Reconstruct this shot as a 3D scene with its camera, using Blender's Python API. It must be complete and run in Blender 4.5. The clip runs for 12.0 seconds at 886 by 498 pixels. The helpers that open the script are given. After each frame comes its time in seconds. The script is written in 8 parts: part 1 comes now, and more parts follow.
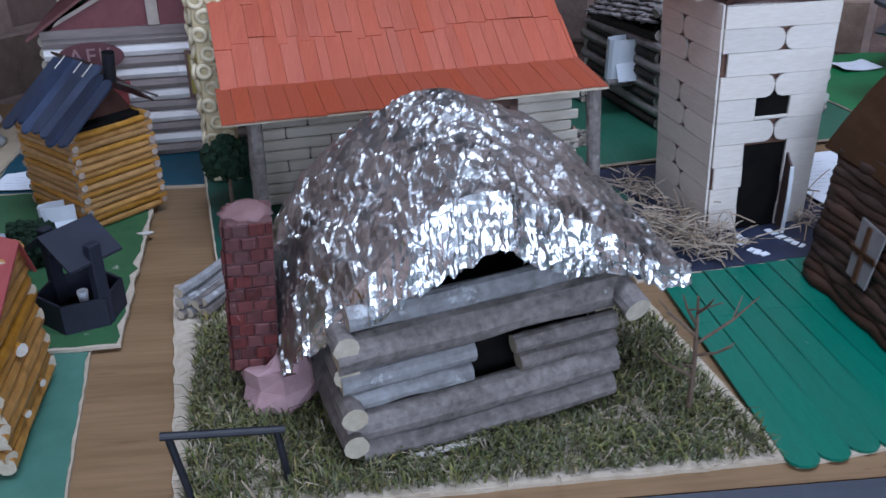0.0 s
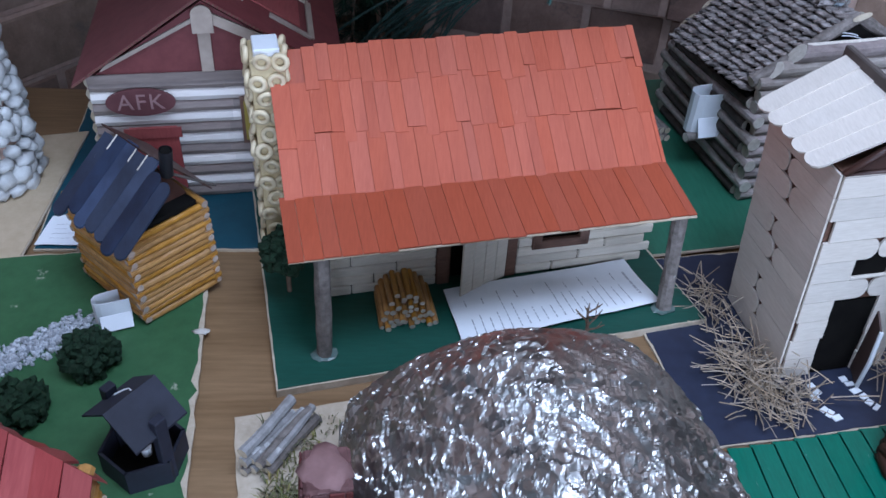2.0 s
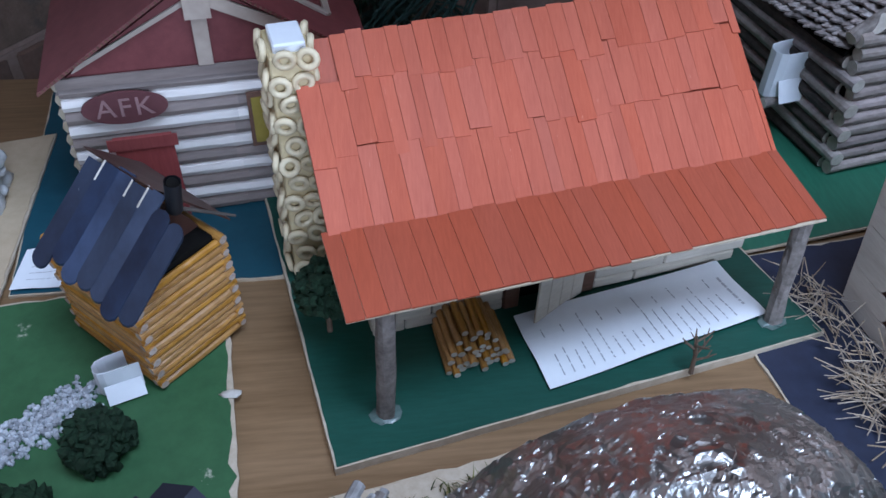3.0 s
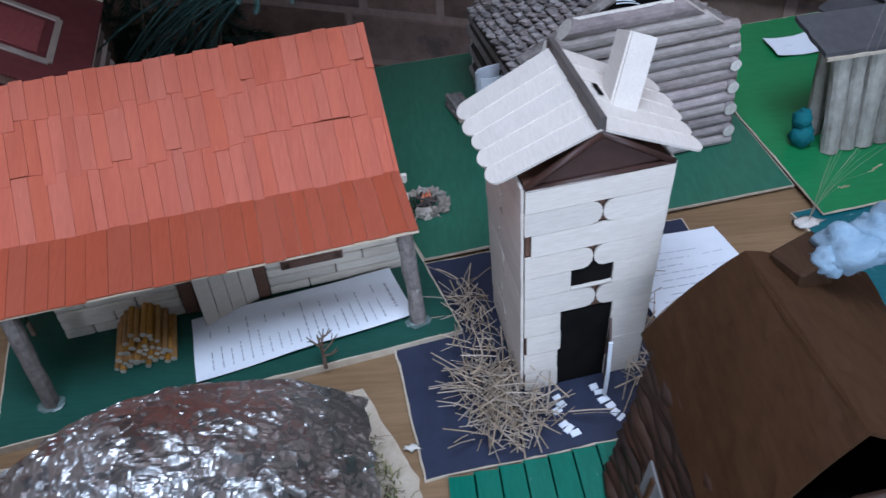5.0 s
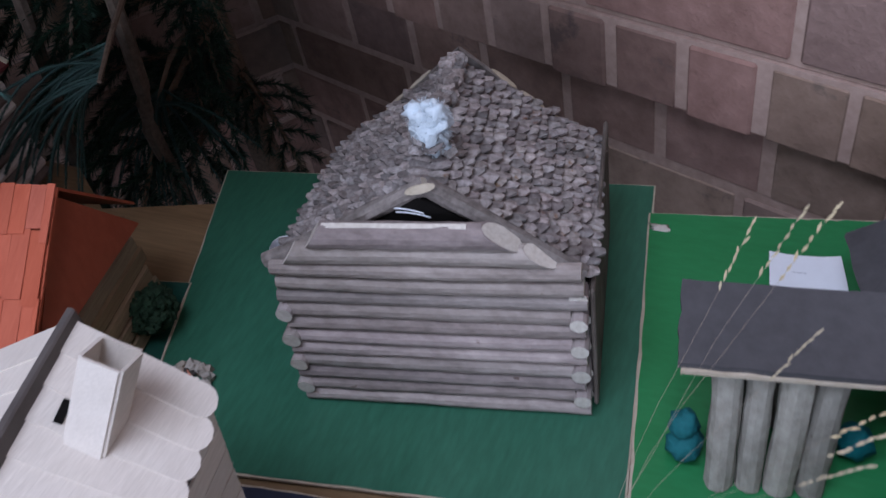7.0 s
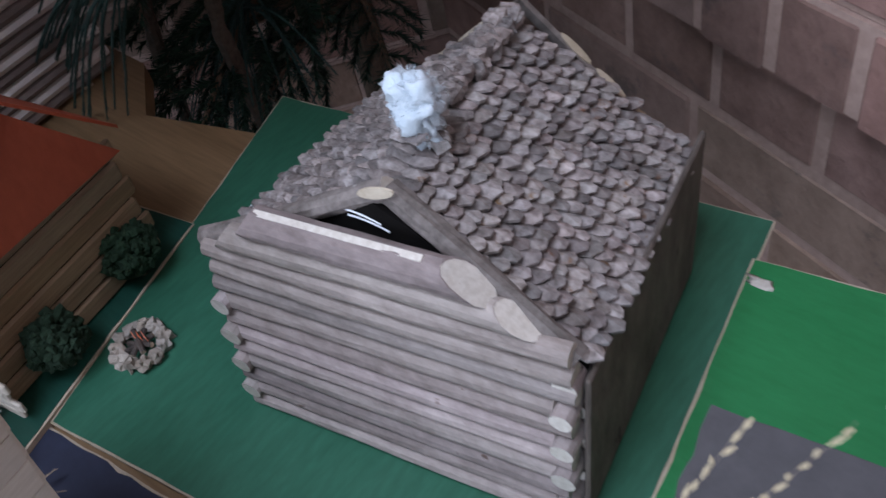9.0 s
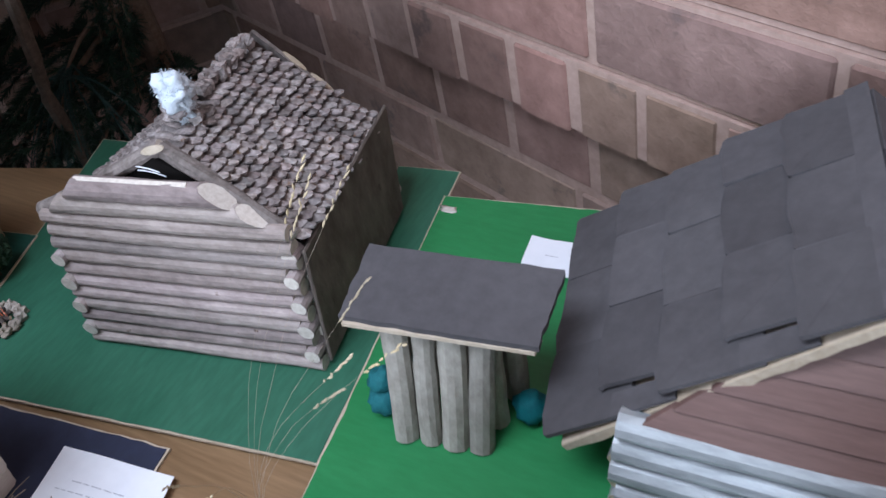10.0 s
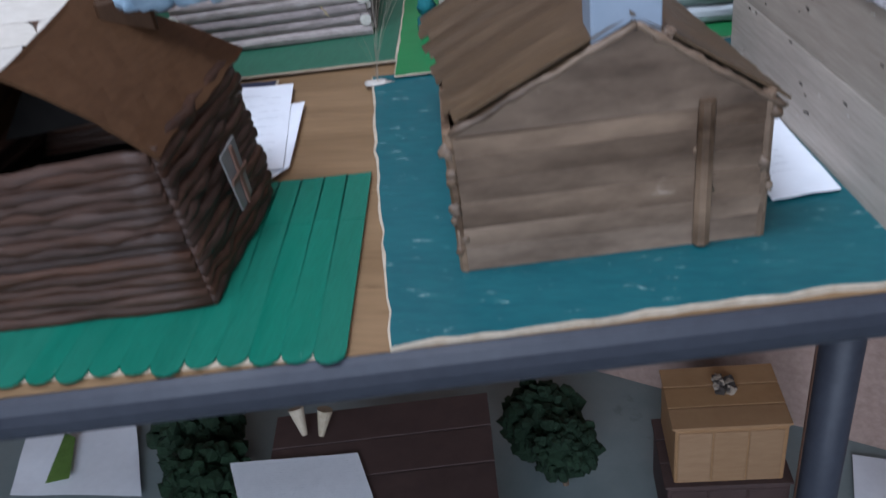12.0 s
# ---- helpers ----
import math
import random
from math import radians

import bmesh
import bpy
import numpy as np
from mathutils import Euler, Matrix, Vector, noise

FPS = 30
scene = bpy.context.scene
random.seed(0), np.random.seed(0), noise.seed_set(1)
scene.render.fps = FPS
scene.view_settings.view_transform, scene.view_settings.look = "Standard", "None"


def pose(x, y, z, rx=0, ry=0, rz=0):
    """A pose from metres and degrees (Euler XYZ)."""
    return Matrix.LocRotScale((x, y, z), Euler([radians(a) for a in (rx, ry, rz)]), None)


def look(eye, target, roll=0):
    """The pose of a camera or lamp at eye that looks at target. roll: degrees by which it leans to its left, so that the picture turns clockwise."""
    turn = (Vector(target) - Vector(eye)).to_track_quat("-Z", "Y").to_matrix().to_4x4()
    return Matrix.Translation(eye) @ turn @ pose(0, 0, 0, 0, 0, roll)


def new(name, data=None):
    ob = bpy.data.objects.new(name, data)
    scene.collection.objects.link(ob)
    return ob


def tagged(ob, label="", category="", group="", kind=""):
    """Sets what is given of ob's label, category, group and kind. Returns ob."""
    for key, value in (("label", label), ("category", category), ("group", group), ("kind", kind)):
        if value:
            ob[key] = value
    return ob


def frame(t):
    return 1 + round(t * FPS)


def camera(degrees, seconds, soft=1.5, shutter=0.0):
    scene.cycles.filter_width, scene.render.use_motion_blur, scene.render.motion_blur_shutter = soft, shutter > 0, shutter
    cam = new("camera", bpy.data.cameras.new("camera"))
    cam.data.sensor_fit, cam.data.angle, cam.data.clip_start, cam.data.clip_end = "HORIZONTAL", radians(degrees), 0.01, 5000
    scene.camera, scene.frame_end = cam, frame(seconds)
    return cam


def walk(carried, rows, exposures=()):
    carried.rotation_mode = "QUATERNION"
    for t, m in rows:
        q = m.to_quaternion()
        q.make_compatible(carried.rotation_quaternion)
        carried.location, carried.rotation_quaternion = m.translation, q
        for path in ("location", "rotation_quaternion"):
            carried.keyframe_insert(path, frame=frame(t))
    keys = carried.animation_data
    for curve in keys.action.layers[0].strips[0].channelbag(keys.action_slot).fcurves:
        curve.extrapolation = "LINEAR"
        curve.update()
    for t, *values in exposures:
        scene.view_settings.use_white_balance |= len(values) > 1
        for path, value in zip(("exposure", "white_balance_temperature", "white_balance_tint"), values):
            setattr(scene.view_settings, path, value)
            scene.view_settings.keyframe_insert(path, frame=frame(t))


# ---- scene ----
cam = camera(54.0, 12.0, soft=1.5, shutter=0.2)
PATH = [
    (0, (-0.054, 0.026, 0.319), (0.117, 1.797, -0.594), -0.6),
    (0.5, (-0.046, -0.013, 0.43), (0.138, 1.688, -0.606), 0.6),
    (1, (-0.058, 0.02, 0.493), (0.119, 1.664, -0.632), 2.5),
    (1.5, (-0.082, 0.101, 0.502), (0.087, 1.693, -0.697), 3.7),
    (2, (-0.089, 0.186, 0.506), (0.042, 1.73, -0.759), 3.4),
    (2.5, (-0.123, 0.266, 0.474), (0.016, 1.768, -0.84), 3.0),
    (2.7, (-0.154, 0.325, 0.472), (0.032, 1.787, -0.88), 3.4),
    (4.3, (-0.042, 0.345, 0.534), (0.194, 1.717, -0.901), -0.4),
    (4.5, (0.024, 0.302, 0.544), (0.212, 1.698, -0.876), -0.5),
    (5, (0.158, 0.244, 0.536), (0.194, 1.692, -0.844), -3.8),
    (5.5, (0.267, 0.316, 0.532), (0.201, 1.769, -0.841), -6.6),
    (6, (0.362, 0.412, 0.527), (0.196, 1.836, -0.867), -8.1),
    (6.5, (0.515, 0.469, 0.532), (0.018, 1.824, -0.852), -11.7),
    (7, (0.572, 0.591, 0.514), (-0.167, 1.828, -0.873), -12.7),
    (7.2, (0.574, 0.651, 0.497), (-0.236, 1.834, -0.895), -13.2),
    (8.8, (0.568, 0.785, 0.422), (-0.513, 1.644, -1.026), -15.0),
    (9, (0.593, 0.771, 0.43), (-0.469, 1.657, -1.015), -15.0),
    (9.5, (0.716, 0.717, 0.464), (-0.222, 1.788, -0.942), -13.2),
    (10, (0.806, 0.636, 0.493), (-0.079, 1.816, -0.858), -13.1),
    (10.5, (0.831, 0.492, 0.507), (0.059, 1.835, -0.759), -11.1),
    (10.8, (0.83, 0.393, 0.47), (0.092, 1.83, -0.71), -10.3),
    (11, (0.816, 0.35, 0.483), (0.133, 1.768, -0.751), -11.2),
    (11.2, (0.806, 0.301, 0.477), (0.14, 1.729, -0.755), -12.3),
    (11.5, (0.775, 0.186, 0.482), (0.228, 1.649, -0.768), -10.9),
    (11.6, (0.763, 0.156, 0.475), (0.255, 1.627, -0.782), -10.7),
    (11.8, (0.737, 0.102, 0.418), (0.293, 1.65, -0.767), -9.5),
    (11.9, (0.731, 0.086, 0.368), (0.292, 1.665, -0.778), -9.3),
    (12, (0.728, 0.071, 0.323), (0.301, 1.672, -0.797), -8.8),
]
EXPOSURES = [(0, -0.15, 5400, 16), (1, -0.05, 5400, 16), (2, 0.02, 5300, 15), (2.5, 0.08, 5300, 14), (4.5, 0.02, 5350, 13), (5.5, -0.12, 5600, 16), (6.5, -0.35, 5780, 19), (7, -0.30, 5850, 22), (9, 0.05, 5950, 19), (9.5, 0.18, 6000, 18), (10, 0.42, 6050, 18), (10.5, 0.37, 5900, 11), (11, 0.32, 5850, 10), (11.5, 0.12, 5850, 14), (12, 0.12, 5900, 16)]
walk(cam, [(t, look(eye, target, roll)) for t, eye, target, roll in PATH], EXPOSURES)

# ---- light: a wide window behind the viewer, daylight, plus an added overhead lamp ----
world = bpy.data.worlds.new("world")
scene.world = world
world.use_nodes = True
wn = world.node_tree
sky = wn.nodes.new("ShaderNodeTexSky")
sky.sky_type, sky.sun_disc = "NISHITA", False
sky.sun_elevation, sky.sun_rotation = radians(35), radians(150)
wn.links.new(sky.outputs[0], wn.nodes["Background"].inputs[0])
wn.nodes["Background"].inputs[1].default_value = 0.08


def area_light(name, eye, target, sx, sy, watts, color):
    lamp = bpy.data.lights.new(name, "AREA")
    lamp.shape, lamp.size, lamp.size_y, lamp.energy, lamp.color = "RECTANGLE", sx, sy, watts, color
    ob = new(name, lamp)
    ob.matrix_world = look(eye, target)
    return ob


area_light("window_daylight", (0.70, -2.85, 1.05), (0.4, 0.9, 0.1), 2.9, 1.5, 95.0, (0.80, 0.90, 1.0))
# no rooflight is known: this overhead lamp and its ceiling opening are added
area_light("added_top_light", (0.25, 0.30, 1.86), (0.30, 0.75, 0.0), 1.1, 0.7, 30.0, (0.82, 0.91, 1.0))

# ---- mesh helpers ----
RNG = random.Random(11)
ORG = {}
EX, EY, EZ = Vector((1, 0, 0)), Vector((0, 1, 0)), Vector((0, 0, 1))


class Geo:
    """Verts and faces of one mesh, with a material slot for each face."""

    def __init__(self):
        self.v, self.f, self.m = [], [], []

    def add(self, verts, faces, m=0):
        n = len(self.v)
        self.v.extend(Vector(p) for p in verts)
        self.f.extend([tuple(i + n for i in f) for f in faces])
        self.m.extend([m] * len(faces))
        return self

    def mapped(self, fn):
        self.v = [fn(p) for p in self.v]
        return self

    def warp(self, a, b, c, d, thick, n=8):
        """A slab over a quad that need not be flat: a-b the low edge, d-c the high one."""
        P = [a.lerp(b, i / n).lerp(d.lerp(c, i / n), j / n) for i in range(n + 1) for j in range(n + 1)]
        k = n + 1
        at, m = len(self.v), k * k
        self.add(P + [p + thick for p in P], [(i * k + j, (i + 1) * k + j, (i + 1) * k + j + 1, i * k + j + 1) for i in range(n) for j in range(n)]
                 + [(m + i * k + j, m + i * k + j + 1, m + (i + 1) * k + j + 1, m + (i + 1) * k + j) for i in range(n) for j in range(n)])
        rim = [i * k for i in range(k)] + [n * k + j for j in range(1, k)] + [i * k + n for i in range(n - 1, -1, -1)] + [j for j in range(n - 1, 0, -1)]
        self.f += [(at + p, at + m + p, at + m + q, at + q) for p, q in zip(rim, rim[1:] + rim[:1])]
        self.m += [0] * len(rim)
        return self

    def box(self, x0, x1, y0, y1, z0, z1, c=0.0, m=0):
        """A box with chamfered edges c."""
        if c <= 0:
            p = [(x, y, z) for z in (z0, z1) for y in (y0, y1) for x in (x0, x1)]
            return self.add(p, [(0, 2, 3, 1), (4, 5, 7, 6), (0, 1, 5, 4), (2, 6, 7, 3), (0, 4, 6, 2), (1, 3, 7, 5)], m)
        lo, hi = (x0, y0, z0), (x1, y1, z1)
        p, at = [], {}
        for i in range(8):
            s = [(i >> a) & 1 for a in range(3)]
            for a in range(3):
                q = [hi[b] - (0 if b == a else c) if s[b] else lo[b] + (0 if b == a else c) for b in range(3)]
                at[(i, a)] = len(p)
                p.append(q)
        mid = Vector([(lo[a] + hi[a]) / 2 for a in range(3)])
        faces = []
        for a in range(3):
            b, d = [k for k in range(3) if k != a]
            for s in (0, 1):
                faces.append([at[((s << a) | (sb << b) | (sd << d), a)] for sb, sd in ((0, 0), (1, 0), (1, 1), (0, 1))])
        for a in range(3):
            b, d = [k for k in range(3) if k != a]
            for sb in (0, 1):
                for sd in (0, 1):
                    i, j = (sb << b) | (sd << d), (1 << a) | (sb << b) | (sd << d)
                    faces.append([at[(i, b)], at[(j, b)], at[(j, d)], at[(i, d)]])
        faces += [[at[(i, a)] for a in range(3)] for i in range(8)]
        out = []
        for f in faces:
            w = [Vector(p[i]) for i in f]
            nrm = (w[1] - w[0]).cross(w[2] - w[0])
            out.append(f if nrm.dot(sum(w, Vector()) / len(w) - mid) > 0 else f[::-1])
        return self.add(p, out, m)

    def fluff(self, c, r, count, length, seed, squash=(1, 1, 1)):
        """Loose curled fibres that stand out of a tuft of cotton."""
        rng = random.Random(seed)
        for _ in range(count):
            d = Vector((rng.gauss(0, 1), rng.gauss(0, 1), rng.gauss(0, 1))).normalized()
            p = Vector(c) + Vector((d.x * squash[0], d.y * squash[1], d.z * squash[2])) * r * 0.9
            t = (d + Vector((rng.gauss(0, 1), rng.gauss(0, 1), rng.gauss(0, 1))) * 0.9).normalized()
            s = t.cross(d).normalized() * length * 0.035
            q = p + t * length * 0.5 + d * length * 0.18
            e = p + t * length * rng.uniform(0.7, 1.1) - d * length * rng.uniform(-0.2, 0.3)
            self.add([p - s, p + s, q + s, q - s, e], [(0, 1, 2, 3), (3, 2, 4)])
        return self

    def tube(self, pts, radii, seg=9, caps=True, m=0, mcap=None, rough=0.0, rng=None):
        """A round bar along points, with its own radius at each."""
        pts = [Vector(p) for p in pts]
        d0 = (pts[-1] - pts[0]).normalized()
        side = d0.cross(EZ if abs(d0.z) < 0.9 else EX).normalized()
        up = side.cross(d0)
        v, f = [], []
        for i, (p, r) in enumerate(zip(pts, radii)):
            for k in range(seg):
                a = 2 * math.pi * k / seg
                rr = r * (1 + rough * ((rng or RNG).random() - 0.5) * 2) if rough else r
                v.append(p + side * math.cos(a) * rr + up * math.sin(a) * rr)
        for i in range(len(pts) - 1):
            for k in range(seg):
                k2 = (k + 1) % seg
                f.append((i * seg + k, i * seg + k2, (i + 1) * seg + k2, (i + 1) * seg + k))
        self.add(v, f, m)
        if caps:
            n = len(self.v) - len(v)
            self.f += [tuple(n + k for k in range(seg))[::-1], tuple(n + (len(pts) - 1) * seg + k for k in range(seg))]
            self.m += [m if mcap is None else mcap] * 2
        return self

    def log(self, a, b, r, seg=10, rings=6, rough=0.07, bend=0.0, m=0, mcap=1, taper=0.0):
        """A natural round log: uneven bark, pale cut ends."""
        a, b = Vector(a), Vector(b)
        w = Vector((RNG.uniform(-1, 1), RNG.uniform(-1, 1), RNG.uniform(-1, 1))) * bend * (b - a).length
        pts = [a.lerp(b, i / rings) + w * math.sin(math.pi * i / rings) for i in range(rings + 1)]
        rad = [r * (1 + RNG.uniform(-0.05, 0.05) - taper * i / rings) for i in range(rings + 1)]
        return self.tube(pts, rad, seg, True, m, mcap, rough)

    def prism(self, poly, off, m=0):
        """A flat polygon (3D points) thickened by the vector off."""
        poly, off = [Vector(p) for p in poly], Vector(off)
        n = len(poly)
        nrm = (poly[1] - poly[0]).cross(poly[2] - poly[0])
        if nrm.dot(off) > 0:
            poly = poly[::-1]
        f = [tuple(range(n)), tuple(range(2 * n - 1, n - 1, -1))]
        f += [(i, i + n, (i + 1) % n + n, (i + 1) % n) for i in range(n)]
        return self.add(poly + [p + off for p in poly], f, m)

    def stick(self, a, b, side, up, w, t, r0=True, r1=True, m=0):
        """A flat craft stick from a to b, w wide and t thick, with rounded ends where wanted."""
        a, b = Vector(a), Vector(b)
        d = (b - a).normalized()
        side, up = Vector(side).normalized() * w / 2, Vector(up).normalized() * t
        poly = []
        for p, s, rnd in ((b, 1, r1), (a, -1, r0)):
            if rnd:
                c = p - d * s * w * 0.42
                poly += [c + side * s * math.cos(q) + d * s * w * 0.42 * math.sin(q) for q in [math.pi * k / 6 for k in range(7)]]
            else:
                poly += [p + side * s, p - side * s]
        return self.prism(poly, up, m)

    def blob(self, c, r, seg=10, rings=7, lump=0.25, seed=0, m=0, squash=(1, 1, 1)):
        """A lumpy closed mass."""
        c = Vector(c)
        v, f = [c + Vector((0, 0, -r * squash[2]))], []
        for i in range(1, rings):
            th = math.pi * i / rings
            for k in range(seg):
                ph = 2 * math.pi * k / seg
                d = Vector((math.sin(th) * math.cos(ph), math.sin(th) * math.sin(ph), -math.cos(th)))
                s = 1 + lump * noise.noise(d * 1.9 + Vector((seed * 3.7, seed * 1.3, 0)))
                v.append(c + Vector((d.x * squash[0], d.y * squash[1], d.z * squash[2])) * r * s)
        v.append(c + Vector((0, 0, r * squash[2])))
        for k in range(seg):
            f.append((0, 1 + (k + 1) % seg, 1 + k))
        for i in range(rings - 2):
            for k in range(seg):
                k2 = (k + 1) % seg
                f.append((1 + i * seg + k, 1 + i * seg + k2, 1 + (i + 1) * seg + k2, 1 + (i + 1) * seg + k))
        e = len(v) - 1
        for k in range(seg):
            f.append((e, 1 + (rings - 2) * seg + k, 1 + (rings - 2) * seg + (k + 1) % seg))
        return self.add(v, f, m)


def to_mesh(name, g, mats, org, smooth=False):
    me = bpy.data.meshes.new(name)
    me.from_pydata([tuple(p - org) for p in g.v], [], g.f)
    for mt in mats if isinstance(mats, (list, tuple)) else [mats]:
        me.materials.append(mt)
    me.polygons.foreach_set("material_index", g.m)
    if smooth:
        me.polygons.foreach_set("use_smooth", [True] * len(g.f))
    me.update()
    return me


def thing(name, loc, label, category, group="", kind=""):
    ob = new(name)
    ob.empty_display_size = 0.02
    ob.location = loc
    ORG[ob.name] = Vector(loc)
    return tagged(ob, label, category, group, kind)


def part(name, g, mats, parent, label="", smooth=False, kind=""):
    org = ORG[parent.name]
    ob = new(name, to_mesh(name, g, mats, org, smooth))
    ob.parent = parent
    ORG[ob.name] = org
    return tagged(ob, label, kind=kind)


def solo(name, g, mats, loc, label, category="", group="", kind="", smooth=False):
    loc = Vector(loc)
    ob = new(name, to_mesh(name, g, mats, loc, smooth))
    ob.location = loc
    ORG[ob.name] = loc
    return tagged(ob, label, category, group, kind)


def axes(o, yaw, lean_y=0.0, lean_x=0.0):
    """Local metres to world: x along the front, y to the back, z up, with a small lean."""
    o, c, s = Vector(o), math.cos(radians(yaw)), math.sin(radians(yaw))
    ux, uy = Vector((c, s, 0)), Vector((-s, c, 0))
    uz = EZ + uy * lean_y + ux * lean_x
    return lambda x, y, z: o + ux * x + uy * y + uz * z


def mapv(fn):
    return lambda p: fn(p[0], p[1], p[2])


# ---- materials ----
def material(name):
    mt = bpy.data.materials.new(name)
    mt.use_nodes = True
    nt = mt.node_tree
    return mt, nt, nt.nodes["Principled BSDF"]


def node(nt, kind, **sets):
    n = nt.nodes.new(kind)
    for k, v in sets.items():
        n.inputs[k.replace("_", " ")].default_value = v
    return n


def surface(name, c1, c2, scale=120.0, rough=0.7, bump=0.3, stretch=(1, 1, 1), c3=None, spots=0.0, spot_scale=25.0, metal=0.0, vary=0.12, detail=6.0, depth=0.001, big=0.25, spec=0.35, rotate=0.0, island=False, hue=0.0):
    """A paint, wood, bark or stone: grain at one scale, blotches at another, optional stains, and a shade of its own for each piece."""
    mt, nt, bs = material(name)
    co = nt.nodes.new("ShaderNodeTexCoord")
    mp = nt.nodes.new("ShaderNodeMapping")
    mp.inputs["Scale"].default_value = stretch
    mp.inputs["Rotation"].default_value = (0, 0, rotate)
    nt.links.new(co.outputs["Object"], mp.inputs[0])
    info = nt.nodes.new("ShaderNodeObjectInfo")
    geo = nt.nodes.new("ShaderNodeNewGeometry")
    rand = geo.outputs["Random Per Island"] if island else info.outputs["Random"]
    shift = nt.nodes.new("ShaderNodeVectorMath")
    shift.operation = "ADD"
    nt.links.new(mp.outputs[0], shift.inputs[0])
    nt.links.new(rand, shift.inputs[1])
    n1 = node(nt, "ShaderNodeTexNoise", Scale=scale, Detail=detail, Roughness=0.65)
    n2 = node(nt, "ShaderNodeTexNoise", Scale=scale * 0.13, Detail=3.0)
    for n in (n1, n2):
        nt.links.new(shift.outputs[0], n.inputs["Vector"])
    mixf = nt.nodes.new("ShaderNodeMix")
    mixf.inputs[0].default_value = big
    nt.links.new(n1.outputs[0], mixf.inputs[2])
    nt.links.new(n2.outputs[0], mixf.inputs[3])
    ramp = nt.nodes.new("ShaderNodeValToRGB")
    ramp.color_ramp.elements[0].position, ramp.color_ramp.elements[1].position = 0.33, 0.67
    ramp.color_ramp.elements[0].color, ramp.color_ramp.elements[1].color = (*c1, 1), (*c2, 1)
    nt.links.new(mixf.outputs[0], ramp.inputs[0])
    col = ramp.outputs[0]
    if c3:
        n3 = node(nt, "ShaderNodeTexNoise", Scale=spot_scale, Detail=8.0, Roughness=0.7)
        nt.links.new(shift.outputs[0], n3.inputs["Vector"])
        r3 = nt.nodes.new("ShaderNodeValToRGB")
        r3.color_ramp.elements[0].position, r3.color_ramp.elements[1].position = 0.62 - spots, 0.68 - spots * 0.6
        nt.links.new(n3.outputs[0], r3.inputs[0])
        mx = nt.nodes.new("ShaderNodeMix")
        mx.data_type = "RGBA"
        nt.links.new(r3.outputs[0], mx.inputs[0])
        nt.links.new(col, mx.inputs[6])
        mx.inputs[7].default_value = (*c3, 1)
        col = mx.outputs[2]
    hsv = nt.nodes.new("ShaderNodeHueSaturation")
    tone = nt.nodes.new("ShaderNodeTexWhiteNoise")
    tone.noise_dimensions = "1D"
    nt.links.new(rand, tone.inputs["W"])
    ms = nt.nodes.new("ShaderNodeMapRange")
    ms.inputs["To Min"].default_value, ms.inputs["To Max"].default_value = 1 - vary * 0.6, 1 + vary * 0.6
    nt.links.new(tone.outputs["Value"], ms.inputs[0])
    nt.links.new(ms.outputs[0], hsv.inputs["Saturation"])
    if hue:
        tint = nt.nodes.new("ShaderNodeTexWhiteNoise")
        tint.noise_dimensions = "1D"
        nt.links.new(tone.outputs["Value"], tint.inputs["W"])
        mh = nt.nodes.new("ShaderNodeMapRange")
        mh.inputs["To Min"].default_value, mh.inputs["To Max"].default_value = 0.5 - hue, 0.5 + hue
        nt.links.new(tint.outputs["Value"], mh.inputs[0])
        nt.links.new(mh.outputs[0], hsv.inputs["Hue"])
    mr = nt.nodes.new("ShaderNodeMapRange")
    mr.inputs["To Min"].default_value, mr.inputs["To Max"].default_value = 1 - vary, 1 + vary
    nt.links.new(rand, mr.inputs[0])
    nt.links.new(mr.outputs[0], hsv.inputs["Value"])
    nt.links.new(col, hsv.inputs["Color"])
    nt.links.new(hsv.outputs[0], bs.inputs["Base Color"])
    rr = nt.nodes.new("ShaderNodeMapRange")
    rr.inputs["To Min"].default_value, rr.inputs["To Max"].default_value = max(rough - 0.12, 0.03), min(rough + 0.12, 1)
    nt.links.new(n2.outputs[0], rr.inputs[0])
    nt.links.new(rr.outputs[0], bs.inputs["Roughness"])
    bs.inputs["Metallic"].default_value = metal
    bs.inputs["Specular IOR Level"].default_value = spec
    if bump:
        bp = node(nt, "ShaderNodeBump", Strength=bump, Distance=depth)
        nt.links.new(mixf.outputs[0], bp.inputs["Height"])
        nt.links.new(bp.outputs[0], bs.inputs["Normal"])
    return mt


M = {}
# painted boards
M["green_dark"] = surface("green_dark_paint", (0.010, 0.062, 0.043), (0.016, 0.085, 0.060), 60, 0.45, 0.10, (1, 6, 1))
M["green_big"] = surface("green_board_paint", (0.020, 0.105, 0.060), (0.030, 0.145, 0.085), 50, 0.38, 0.10, (5, 1, 1))
M["green_bright"] = surface("bright_green_paint", (0.008, 0.165, 0.045), (0.014, 0.205, 0.060), 50, 0.38, 0.10, (1, 4, 1))
M["green_deck"] = surface("green_deck_paint", (0.004, 0.110, 0.070), (0.008, 0.150, 0.098), 70, 0.36, 0.15, (8, 1, 1), (0.22, 0.30, 0.25), -0.06, 60, vary=0.04)
M["green_left"] = surface("leaf_green_paint", (0.030, 0.090, 0.035), (0.045, 0.125, 0.050), 70, 0.6, 0.12, c3=(0.45, 0.46, 0.36), spots=-0.02, spot_scale=28)
M["green_pale"] = surface("pale_green_paint", (0.065, 0.155, 0.115), (0.085, 0.195, 0.148), 60, 0.55, 0.1)
